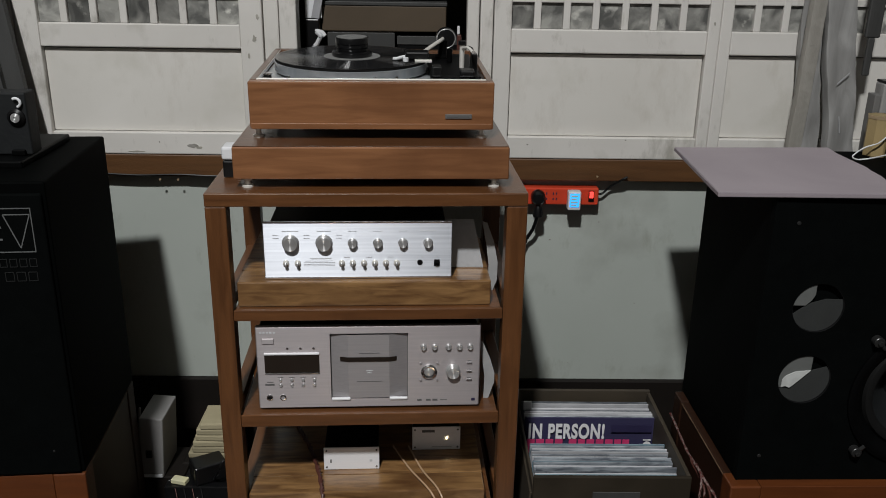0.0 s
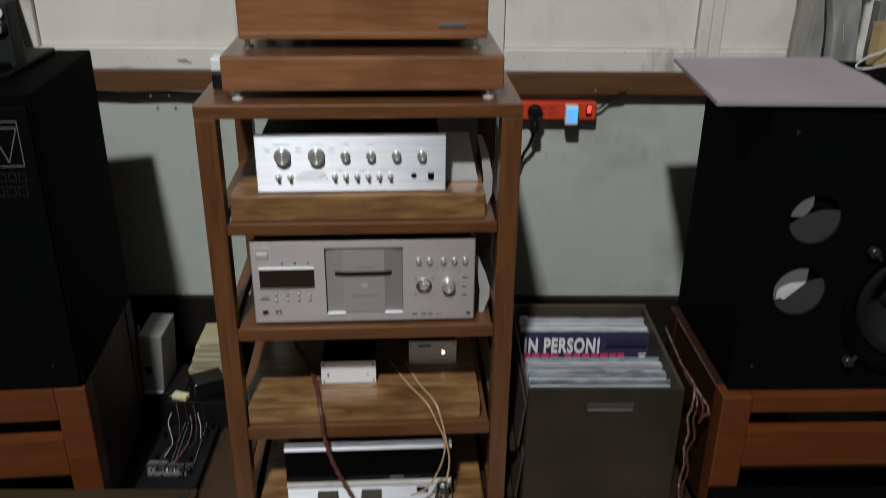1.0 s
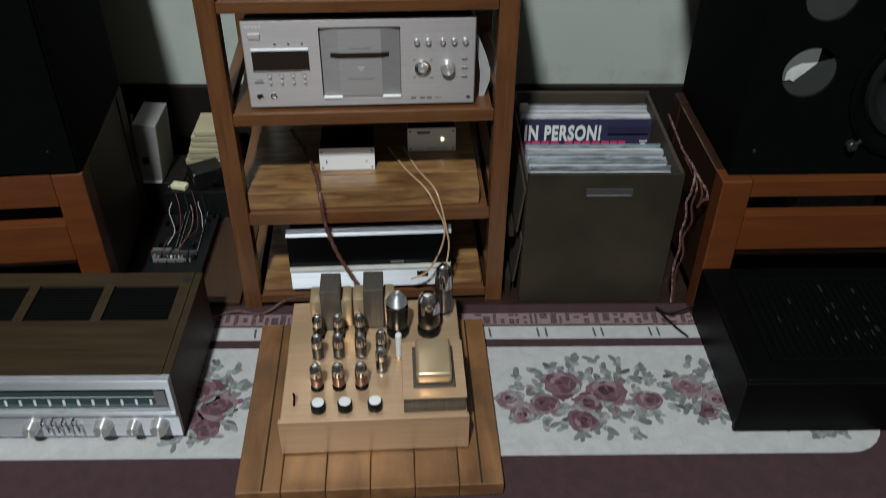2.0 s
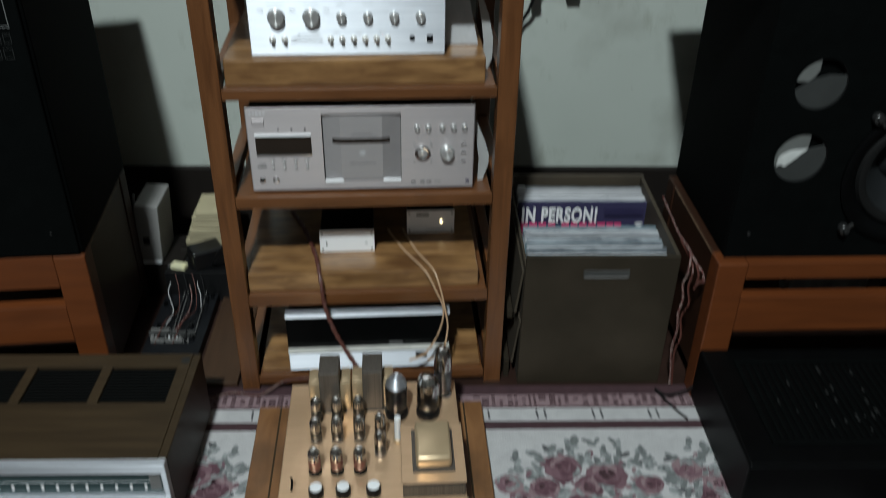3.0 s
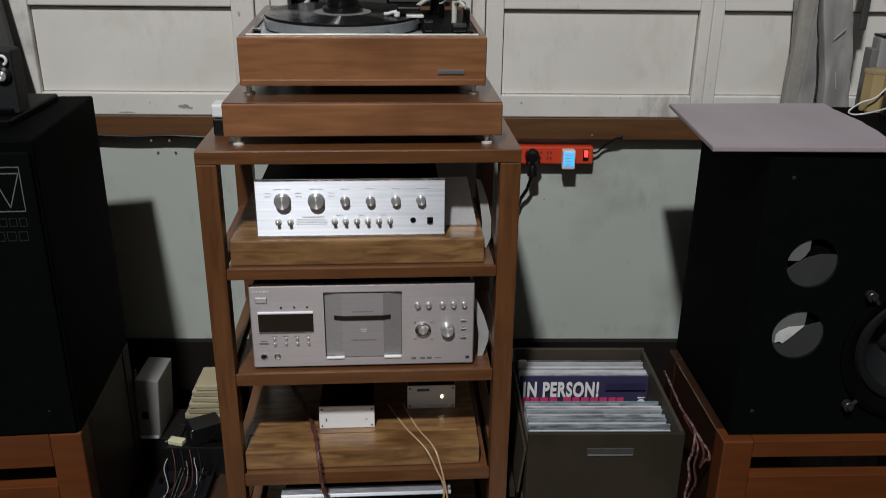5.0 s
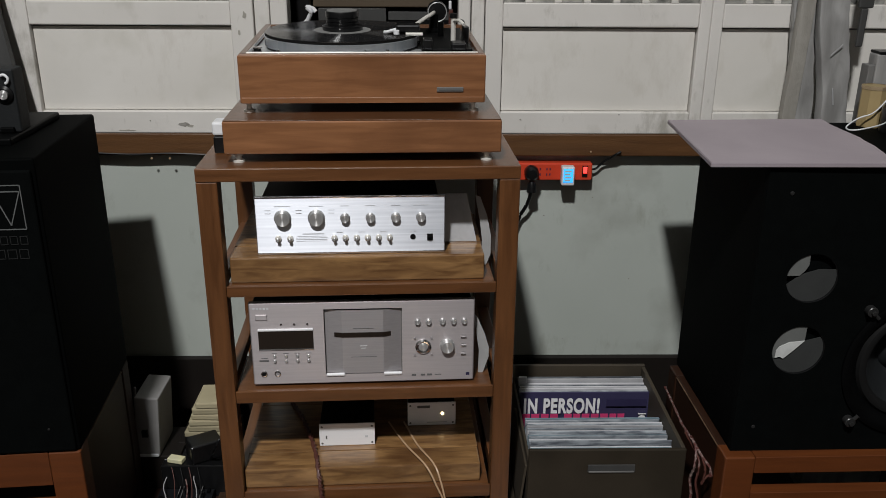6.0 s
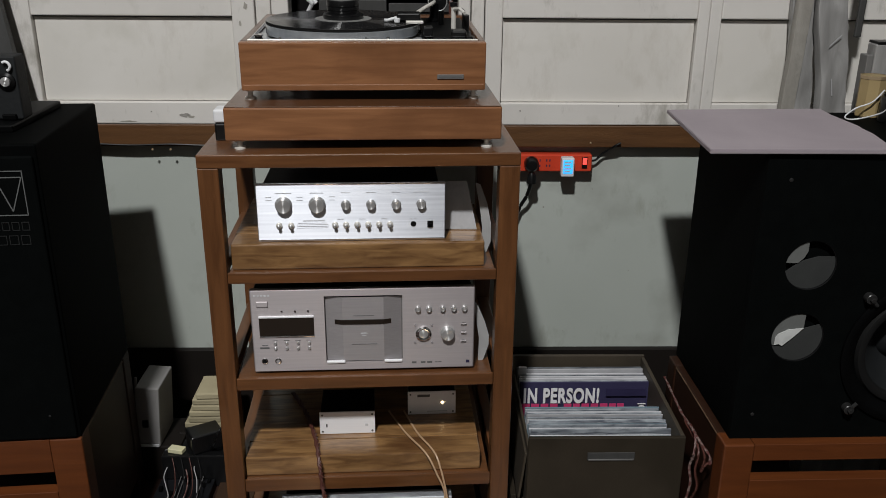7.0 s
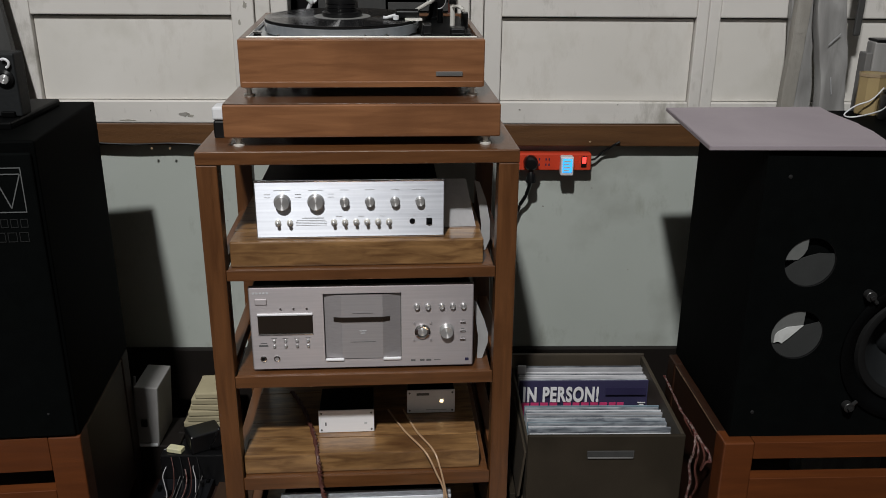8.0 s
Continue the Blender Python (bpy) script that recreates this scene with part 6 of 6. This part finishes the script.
def bouquet(cx, cy, spread_x, spread_y, roses, sprays, seed):
    """A woven spray: broad pale leaves round the edge and roses of curled petals, given as (x, y, size, tone) in parts of the spread."""
    r = random.Random(seed)
    layers = {tone: [] for tone in ("sage", "leaf", "dark", "pink", "mauve", "rose", "heart")}
    for k in range(sprays):
        a = 2 * math.pi * (k + r.uniform(-0.3, 0.3)) / sprays
        d = (r.uniform(0.68, 0.9), r.uniform(0.45, 0.7), r.uniform(0.2, 0.5))[k % 3]
        x, y = cx + spread_x * d * math.cos(a), cy + spread_y * d * math.sin(a)
        layers["sage"].append(blob(x, y, r.uniform(0.009, 0.015), r.uniform(0.008, 0.012), 0.0033 + r.uniform(0, 0.0002), r))
        for j in range(3):
            tone = r.choice(("sage", "sage", "leaf", "leaf", "dark" if r.random() < 0.4 else "leaf"))
            turn = a + r.uniform(-1.1, 1.1)
            size = r.uniform(0.016, 0.029)
            layers[tone].append(petal(x + r.uniform(-0.006, 0.006), y + r.uniform(-0.006, 0.006), turn, size, size * r.uniform(0.4, 0.58), 0.0035 + r.uniform(0, 0.0006), r.uniform(-0.3, 0.3)))
    for k in range(sprays):
        a, d = r.uniform(0, 2 * math.pi), 0.62 * math.sqrt(r.random())
        size = r.uniform(0.012, 0.022)
        layers[r.choice(("pink", "pink", "sage", "mauve", "leaf"))].append(petal(cx + spread_x * d * math.cos(a), cy + spread_y * d * math.sin(a), r.uniform(0, 6.2), size, size * 0.6, 0.0037 + r.uniform(0, 0.0004), r.uniform(-0.4, 0.4)))
    for px, py, size, tone in roses:
        size *= 1.15
        x, y = cx + spread_x * px, cy + spread_y * py
        outer, inner, heart = ("sage", "pink", "mauve") if tone == "grey" else ("pink", "mauve", "rose")
        layers[inner].append(blob(x, y, size * 1.02, size * 0.93, 0.0043, r))
        for ring, (r0, r1, count) in enumerate(((0.66, 1.0, 6), (0.36, 0.7, 5), (0.1, 0.4, 3))):
            for j in range(count):
                a0 = 2 * math.pi * (j + 0.37 * ring + r.uniform(-0.15, 0.15)) / count
                tone_j = r.choice(((outer, "sage", inner, heart), (outer, inner, heart, heart), (heart, heart, "heart"))[ring])
                wob = r.uniform(-0.1, 0.12)
                layers[tone_j].append(crescent(x + size * r.uniform(-0.08, 0.08), y + size * r.uniform(-0.08, 0.08), size * (r0 + wob), size * (r1 + wob), a0, a0 + 2 * math.pi / count * r.uniform(0.8, 1.1), 0.0046 + 0.0004 * ring + r.uniform(0, 0.0003)))
                if r.random() < 0.7:
                    layers[heart].append(crescent(x, y, size * (r0 - 0.04), size * (r0 + 0.07), a0 + 0.1, a0 + 2 * math.pi / count * 0.85, 0.0051 + 0.0004 * ring))
        layers["heart"].append(crescent(x - size * 0.05, y, size * 0.04, size * 0.17, 0.4, 3.6, 0.006))
    for tone, material, label in (("sage", M_RUG_SAGE, "pale sage woven leaves"), ("leaf", M_RUG_LEAF, "grey-green woven leaves"), ("dark", M_RUG_DARK, "dark woven leaves"), ("pink", M_RUG_PINK, "pink woven petals"), ("mauve", M_RUG_MAUVE, "mauve woven petals"), ("rose", M_RUG_ROSE, "dull rose woven petals"), ("heart", M_RUG_MAROON, "maroon rose hearts")):
        if layers[tone]:
            part(tone + "_pattern", join(layers[tone]), material, rug, label, kind="stuff")


bouquet(0.447, -0.287, 0.2, 0.115, ((-0.26, 0.26, 0.034, ""), (0.19, 0.08, 0.036, ""), (-0.1, -0.58, 0.028, ""), (0.6, -0.12, 0.024, ""), (-0.46, -0.2, 0.026, ""), (-0.02, -0.18, 0.026, ""), (-0.8, -0.08, 0.026, "grey"), (-0.7, -0.45, 0.022, "grey")), 66, 3)
bouquet(0.688, -0.28, 0.075, 0.09, ((-0.45, 0.2, 0.03, "grey"), (0.2, -0.25, 0.028, "grey"), (-0.1, -0.6, 0.02, "")), 30, 4)
bouquet(-0.33, -0.3, 0.1, 0.12, ((-0.1, 0.25, 0.04, ""), (0.3, -0.05, 0.036, ""), (-0.3, -0.35, 0.034, ""), (0.2, -0.55, 0.026, "")), 40, 6)
bouquet(0.9, -0.33, 0.1, 0.08, ((-0.1, 0.2, 0.03, ""), (0.3, 0.0, 0.028, "")), 26, 8)
bouquet(-0.62, -0.3, 0.13, 0.09, ((-0.1, 0.2, 0.03, ""), (0.3, 0.0, 0.028, "")), 26, 9)
bouquet(0.05, -0.3, 0.13, 0.09, ((-0.1, 0.2, 0.03, ""), (0.3, 0.0, 0.028, "")), 22, 12)

# ---- valve amplifier on its wooden tray ----
ty = thing("wooden_tray", (0.01, -0.3, 0.003), "butcher-block wooden tray under the valve amplifier", "tray", rz=2.0)
for k in range(6):
    a, b = -0.238 + 0.0793 * k, -0.238 + 0.0793 * (k + 1)
    part("stave", box(a + 0.0003, b - 0.0003, -0.235, 0.2, 0.0022, 0.034, 0.002), M_TRAY, ty)
# Dark strips laid on the tray paint the shadow line along the amplifier.
for gx in (-0.192, 0.198):
    part("groove", box(gx - 0.0018, gx + 0.0018, -0.233, 0.198, 0.0335, 0.0346, 0.0003), M_WALNUT, ty, "dark strip painting the shadow line beside the amplifier")
va = thing("valve_amplifier", (0.018, -0.29, 0.037), "gold valve amplifier with tubes and transformers on a tray", "amplifier", rz=2.2)
ax0, ax1, ay0, ay1, at = -0.168, 0.168, -0.16, 0.162, 0.085
part("chassis", box(ax0, ax1, ay0 + 0.002, ay1, 0.004, at, 0.002), M_GOLD, va, "satin gold chassis")
part("front_plate", box(ax0 - 0.003, ax1 + 0.003, ay0 - 0.003, ay0 + 0.0018, 0.004, at + 0.001, 0.001), M_GOLD, va, "gold front plate")
part("front_lip", box(ax0 - 0.002, ax1 + 0.002, ay0 - 0.005, ay0 + 0.006, at + 0.0012, at + 0.004, 0.001), M_GOLD, va, "bright front edge")
part("skid", box(ax0 + 0.01, ax1 - 0.01, ay0 + 0.01, ay1 - 0.01, 0.0, 0.0038, 0), M_RUBBER, va)


def output_transformer(x, y):
    t = part("output_transformer", box(x - 0.0195, x + 0.0195, y - 0.03, y + 0.03, at, at + 0.098, 0.002), M_LAMI, va, "steel laminated transformer core")
    for s in (-1, 1):
        b = box(min(x + s * 0.0192, x + s * 0.041), max(x + s * 0.0192, x + s * 0.041), y - 0.024, y + 0.024, at + 0.001, at + 0.07, 0.004, 2)
        part("bell_cover", b, M_BRASS, t, "gold bell cover", smooth=True)
    part("mounting_foot", box(x - 0.032, x + 0.032, y - 0.033, y + 0.033, at, at + 0.0016, 0.0005), M_LAMI, t)


output_transformer(-0.084, 0.108)
output_transformer(0.0, 0.11)


def valve(x, y, r, h, base_h, base_mat, top_mat=None, tint=None, flash=0.58):
    b = part("valve_base", lathe([(0, 0), (r * 1.05, 0), (r * 1.05, base_h * 0.8), (r * 0.95, base_h), (0, base_h)], (x, y, at), "Z", 24), base_mat, va, smooth=True)
    q = 0.93
    part("envelope", lathe([(r * 0.86, base_h), (r, base_h + h * 0.15), (r, h * 0.72), (r * 0.9, h * 0.86), (r * 0.55, h * 0.97), (0, h), (0, h * 0.985), (r * 0.5, h * 0.955), (r * 0.9 * q, h * 0.85), (r * q, h * 0.72), (r * q, base_h + h * 0.15), (r * 0.86 * q, base_h + 0.0004), (r * 0.86, base_h)], (x, y, at), "Z", 24), M_GLASS, b, "clear glass envelope", smooth=True)
    part("anode", lathe([(0, base_h + 0.001), (r * 0.42, base_h + 0.003), (r * 0.42, h * 0.6), (r * 0.3, h * 0.64), (0, h * 0.64)], (x, y, at), "Z", 12), tint or M_GLASS_TUBE_DARK, b, smooth=True)
    rim = [(r * 1.012, h * flash), (r * 1.012, h * 0.725)] if flash < 0.72 else [(r * 0.975, h * flash)]
    part("getter", lathe(rim + [ (r * 0.915, h * 0.868), (r * 0.57, h * 0.98), (0, h * 1.012)], (x, y, at), "Z", 24), top_mat or M_GETTER, b, "silvery getter flash", smooth=True)
    return b


for vx in (-0.11, -0.07, -0.028):
    valve(vx, 0.058, 0.0112, 0.058, 0.008, M_BLACKMETAL)
    valve(vx + 0.003, -0.004, 0.0115, 0.064, 0.01, M_CHROME)
    valve(vx + 0.005, -0.078, 0.0118, 0.06, 0.006, M_BLACKMETAL, tint=M_GLOW_ANODE)
for vy in (0.006, -0.042):
    valve(0.014, vy, 0.011, 0.06, 0.008, M_CHROME)
valve(0.046, 0.066, 0.0215, 0.098, 0.016, M_PLASTIC, M_ALU, flash=0.8)
valve(0.108, 0.066, 0.022, 0.1, 0.016, M_PLASTIC)
valve(0.14, 0.118, 0.018, 0.125, 0.012, M_CHROME, M_GETTER, M_GREYBOX)
part("can_capacitor", rod(0.0062, 0.054, (0.047, -0.006, at + 0.006), "Z", 20), M_WHITEPL, va, "cream capacitor can", smooth=True)
part("capacitor_collar", rod(0.0085, 0.0058, (0.047, -0.006, at), "Z", 20), M_BRASS, va, "brass collar", smooth=True)
pt = part("power_transformer", box(0.054, 0.165, -0.148, -0.006, at, at + 0.036, 0.002), M_LAMI, va, "dark laminated power transformer")
part("flange", box(0.052, 0.167, -0.15, -0.004, at + 0.0362, at + 0.039, 0.001), M_GOLD, pt)
part("bell_gasket", box(0.072, 0.148, -0.126, -0.022, at + 0.0392, at + 0.0425, 0.001), M_LAMI, pt, "dark gasket round the end bell")
part("end_bell", box(0.078, 0.142, -0.121, -0.027, at + 0.0427, at + 0.07, 0.006, 3), M_BRASS, pt, "gold domed end bell", smooth=True)
for kx in (-0.1, -0.052, 0.002):
    k = part("control_knob", lathe([(0, 0), (0.0135, 0), (0.0135, 0.016), (0.0115, 0.0185), (0, 0.0185)], (kx, -0.132, at), "Z", 24), M_PLASTIC, va, "black knob with a white top", smooth=True)
    part("knob_cap", lathe([(0, 0), (0.0112, 0), (0.0108, 0.0012), (0, 0.0018)], (kx, -0.132, at + 0.0186), "Z", 20), M_WHITEPL, k)
part("toggle", cable([(-0.145, -0.12, at), (-0.143, -0.116, at + 0.018), (-0.145, -0.112, at + 0.024)], 0.002, 8), M_BLACKMETAL, va, smooth=True)

# ---- cables hanging in the rack ----
c1 = thing("speaker_cable", (-0.08, 0.05, 0.3), "dark reddish-brown twisted cable hanging from the rack shelf", "cable")
part("cord", twisted([(-0.19, 0.26, 0.308), (-0.15, 0.17, 0.313), (-0.115, 0.06, 0.3165), (-0.1, 0.0, 0.295), (-0.092, -0.02, 0.24), (-0.075, -0.035, 0.19), (-0.05, -0.06, 0.155), (-0.024, -0.1, 0.14), (-0.02, -0.118, 0.125)], 0.0032, 30), M_CABLE_BROWN, c1, smooth=True)
c2 = thing("thin_cable", (0.12, 0.0, 0.3), "pair of thin tan wires hanging from the shelf", "cable")
part("wire", cable([(0.07, 0.18, 0.307), (0.1, 0.09, 0.308), (0.135, 0.015, 0.3095), (0.15, -0.01, 0.28), (0.162, -0.02, 0.225), (0.167, -0.025, 0.18), (0.155, -0.04, 0.13), (0.125, -0.03, 0.1)], 0.0021, 8), M_CABLE_TAN, c2, smooth=True)
part("wire", cable([(0.036, 0.18, 0.307), (0.075, 0.09, 0.308), (0.118, 0.01, 0.3095), (0.142, -0.01, 0.27), (0.158, -0.016, 0.225), (0.148, -0.022, 0.17), (0.12, -0.03, 0.12), (0.085, -0.03, 0.1)], 0.0021, 8), M_CABLE_TAN, c2, smooth=True)
c3 = thing("braided_cable", (-0.3, 0.0, 0.01), "thin braided red cable lying on the rug edge", "cable")
part("cord", twisted([(-0.36, -0.05, 0.008), (-0.31, -0.03, 0.009), (-0.25, -0.04, 0.01), (-0.2, -0.02, 0.03), (-0.15, -0.06, 0.075), (-0.12, -0.1, 0.11)], 0.002, 22), M_CABLE_PINK, c3, smooth=True)
c4 = thing("braided_cable", (0.68, 0.0, 0.1), "red and white braided cables tangled between crate and stand", "cable")
part("cord", twisted([(0.69, 0.3, 0.325), (0.683, 0.2, 0.332), (0.677, 0.12, 0.338), (0.674, 0.05, 0.348), (0.682, 0.0, 0.34), (0.698, -0.018, 0.318), (0.7, -0.02, 0.298)], 0.0019, 26), M_CABLE_PALE, c4, "pink and white braid", smooth=True)
part("cord", twisted([(0.674, 0.08, 0.345), (0.673, 0.01, 0.352), (0.668, -0.012, 0.32), (0.661, -0.014, 0.29), (0.668, -0.012, 0.25), (0.664, -0.012, 0.21), (0.669, -0.012, 0.17), (0.667, -0.008, 0.11), (0.676, -0.004, 0.05), (0.68, -0.002, 0.006)], 0.0019, 30), M_CABLE_PALE, c4, "pink and white braid", smooth=True)
part("cord", twisted([(0.676, 0.05, 0.35), (0.684, 0.0, 0.335), (0.69, -0.016, 0.31), (0.684, -0.018, 0.28), (0.694, -0.016, 0.296), (0.704, -0.018, 0.3)], 0.0017, 16), M_CABLE_BROWN, c4, "dark red braid", smooth=True)
part("cord", twisted([(0.67, 0.07, 0.346), (0.68, 0.0, 0.325), (0.674, -0.014, 0.28), (0.682, -0.014, 0.24), (0.672, -0.012, 0.2), (0.68, -0.012, 0.15), (0.674, -0.01, 0.1), (0.684, -0.006, 0.006)], 0.0017, 24), M_CABLE_BROWN, c4, "dark red braid", smooth=True)
c5 = thing("black_lead", (0.7, -0.1, 0.01), "black lead trailing from the amplifier onto the rug", "cable")
part("lead", cable([(0.74, -0.05, 0.06), (0.7, -0.055, 0.03), (0.66, -0.05, 0.012), (0.64, -0.03, 0.012), (0.67, -0.09, 0.008), (0.69, -0.12, 0.007)], 0.0026, 8), M_PLASTIC, c5, smooth=True)

# ---- clutter on the floor between rack and loudspeaker ----
g = thing("metal_case", (-0.57, 0.4, 0.0), "upright grey painted metal case on a dark block", "case")
bm = box(-0.029, 0.029, -0.06, 0.06, 0, 0.165, 0.003)
bm.transform(Matrix.Translation((-0.577, 0.42, 0.1)) @ Matrix.Rotation(radians(4), 4, "Y"))
part("shell", bm, M_CASE, g)
part("block", box(-0.64, -0.5, 0.362, 0.5, 0.0, 0.0975, 0.003), M_SKIRT, g)
part("socket", box(-0.585, -0.57, 0.354, 0.3605, 0.157, 0.176, 0.001), M_PLASTIC, g, "black inlet socket")
part("lower_band", box(-0.604, -0.55, 0.3555, 0.3598, 0.1, 0.107, 0.001), M_WHITEPL, g)
part("antenna_clip", slab_at(0.07, 0.006, 0.006, pose(-0.6, 0.372, 0.22, 0, 6, 0)), M_GREYBOX, g)
pp = thing("paper_stack", (-0.45, 0.48, 0.0), "stack of yellowed folded papers standing by the skirting", "papers")
part("carton", box(-0.52, -0.38, 0.42, 0.56, 0.0, 0.1, 0.003), M_SKIRT, pp)
for k in range(6):
    bm = box(-0.052 + 0.004 * (k % 2), 0.055 - 0.006 * (k % 3), -0.05, 0.05, 0, 0.017, 0.004, 2)
    bm.transform(Matrix.Translation((-0.455 + 0.006 * k, 0.49, 0.1002 + 0.0172 * k)) @ Matrix.Rotation(radians(2 * (k % 3) - 2), 4, "Z"))
    part("folded_paper", bm, M_PAPER, pp)
ad = thing("black_adapter", (-0.46, 0.38, 0.0), "pile of black adapters with a yellow label", "adapter")
part("crate_base", box(-0.54, -0.38, 0.33, 0.41, 0.0, 0.09, 0.003), M_PLASTIC, ad)
bm = box(-0.04, 0.04, -0.03, 0.03, 0, 0.05, 0.005, 3)
bm.transform(Matrix.Translation((-0.44, 0.375, 0.0905)) @ Matrix.Rotation(radians(30), 4, "Z"))
part("brick", bm, M_PLASTIC, ad)
bm = box(-0.02, 0.02, -0.011, 0.011, 0, 0.012, 0.002)
bm.transform(Matrix.Translation((-0.505, 0.35, 0.0905)) @ Matrix.Rotation(radians(-15), 4, "Z"))
part("yellow_label", bm, M_YELLOWPL, ad, "pale yellow label")
part("lead", cable([(-0.42, 0.35, 0.1), (-0.4, 0.32, 0.14), (-0.385, 0.33, 0.17), (-0.39, 0.36, 0.13)], 0.003, 8), M_PLASTIC, ad, smooth=True)
cb = thing("circuit_chassis", (-0.5, 0.25, 0.0), "open black circuit chassis with boards and loose wires", "circuit board")
part("tray", box(-0.545, -0.41, 0.09, 0.328, 0.0, 0.024, 0.002), M_PCB, cb)
for k in range(14):
    x, y = -0.538 + 0.115 * rng.random(), 0.1 + 0.21 * rng.random()
    if k % 3:
        part("component", box(x, x + 0.008, y, y + 0.012, 0.0242, 0.03 + 0.006 * rng.random(), 0.001), M_BLACKMETAL if k % 2 else M_GREYBOX, cb)
    else:
        part("capacitor", rod(0.005, 0.014, (x, y, 0.0242), "Z", 14), M_PLASTIC, cb)
for k in range(5):
    part("edge_connector", box(-0.535 + k * 0.023, -0.518 + k * 0.023, 0.088, 0.0898, 0.006, 0.014, 0.0005), M_DARKBOARD, cb)
part("bracket", box(-0.54, -0.43, 0.15, 0.156, 0.0242, 0.04, 0.001), M_DARKBOARD, cb)
for rx0, rx1 in ((-0.443, -0.433), (-0.49, -0.479), (-0.499, -0.487)):
    part("rail", cable([(rx0, 0.4, 0.03), (rx1, 0.166, 0.03)], 0.0011, 6, straight=True), M_GREYBOX, cb, "thin bare metal rail", smooth=True)
part("terminal_strip", box(-0.531, -0.441, 0.128, 0.134, 0.0242, 0.033, 0.001), M_GREYBOX, cb, "pale terminal strip")
part("terminal_strip", box(-0.539, -0.492, 0.163, 0.171, 0.0242, 0.036, 0.001), M_GREYBOX, cb, "pale terminal strip")
for k in range(4):
    part("plug_pin", box(-0.478 + 0.0075 * k, -0.4735 + 0.0075 * k, 0.0865, 0.0878, 0.012, 0.02, 0.0005), M_WHITEPL, cb, "white plug pin")
for k in range(5):
    part("plug_pin", box(-0.5 + 0.0085 * k, -0.4955 + 0.0085 * k, 0.139, 0.1435, 0.0242, 0.034, 0.0005), M_WHITEPL if k % 2 else M_GREYBOX, cb)
part("loose_wire", cable([(-0.51, 0.41, 0.06), (-0.494, 0.36, 0.055), (-0.47, 0.3, 0.045), (-0.465, 0.25, 0.035), (-0.47, 0.2, 0.036), (-0.485, 0.165, 0.03)], 0.0017, 8), M_CABLE_PALE, cb, "pink loose wire", smooth=True)
part("loose_wire", cable([(-0.52, 0.36, 0.07), (-0.53, 0.31, 0.05), (-0.515, 0.27, 0.045), (-0.5, 0.23, 0.04), (-0.51, 0.19, 0.03)], 0.0013, 8), M_CABLE_WHITE, cb, "pale loose wire", smooth=True)
part("loose_wire", cable([(-0.45, 0.37, 0.06), (-0.46, 0.33, 0.06), (-0.445, 0.29, 0.05), (-0.436, 0.25, 0.04)], 0.0013, 8), M_CABLE_WHITE, cb, "pale loose wire", smooth=True)
for k in range(4):
    x = -0.52 + 0.021 * k
    part("loose_wire", cable([(x, 0.12, 0.027), (x + 0.015, 0.18, 0.05), (x + 0.03, 0.24, 0.04), (x + 0.02, 0.3, 0.06), (x + 0.005, 0.335, 0.09)], 0.0011, 6), (M_CABLE_BROWN, M_PLASTIC)[k % 2], cb, smooth=True)
wl = thing("white_lead", (-0.53, 0.34, 0.05), "short white lead hanging from the metal case", "cable")
part("lead", cable([(-0.535, 0.36, 0.09), (-0.53, 0.345, 0.06), (-0.532, 0.34, 0.03), (-0.528, 0.335, 0.004)], 0.003, 8), M_CABLE_WHITE, wl, smooth=True)
ply = thing("plywood_panel", (-0.35, 0.2, 0.0), "pale brown wooden board on the floor under the rack", "board")
part("board", box(-0.4, -0.305, -0.002, 0.5, 0.0, 0.012, 0.002), M_PLY, ply)
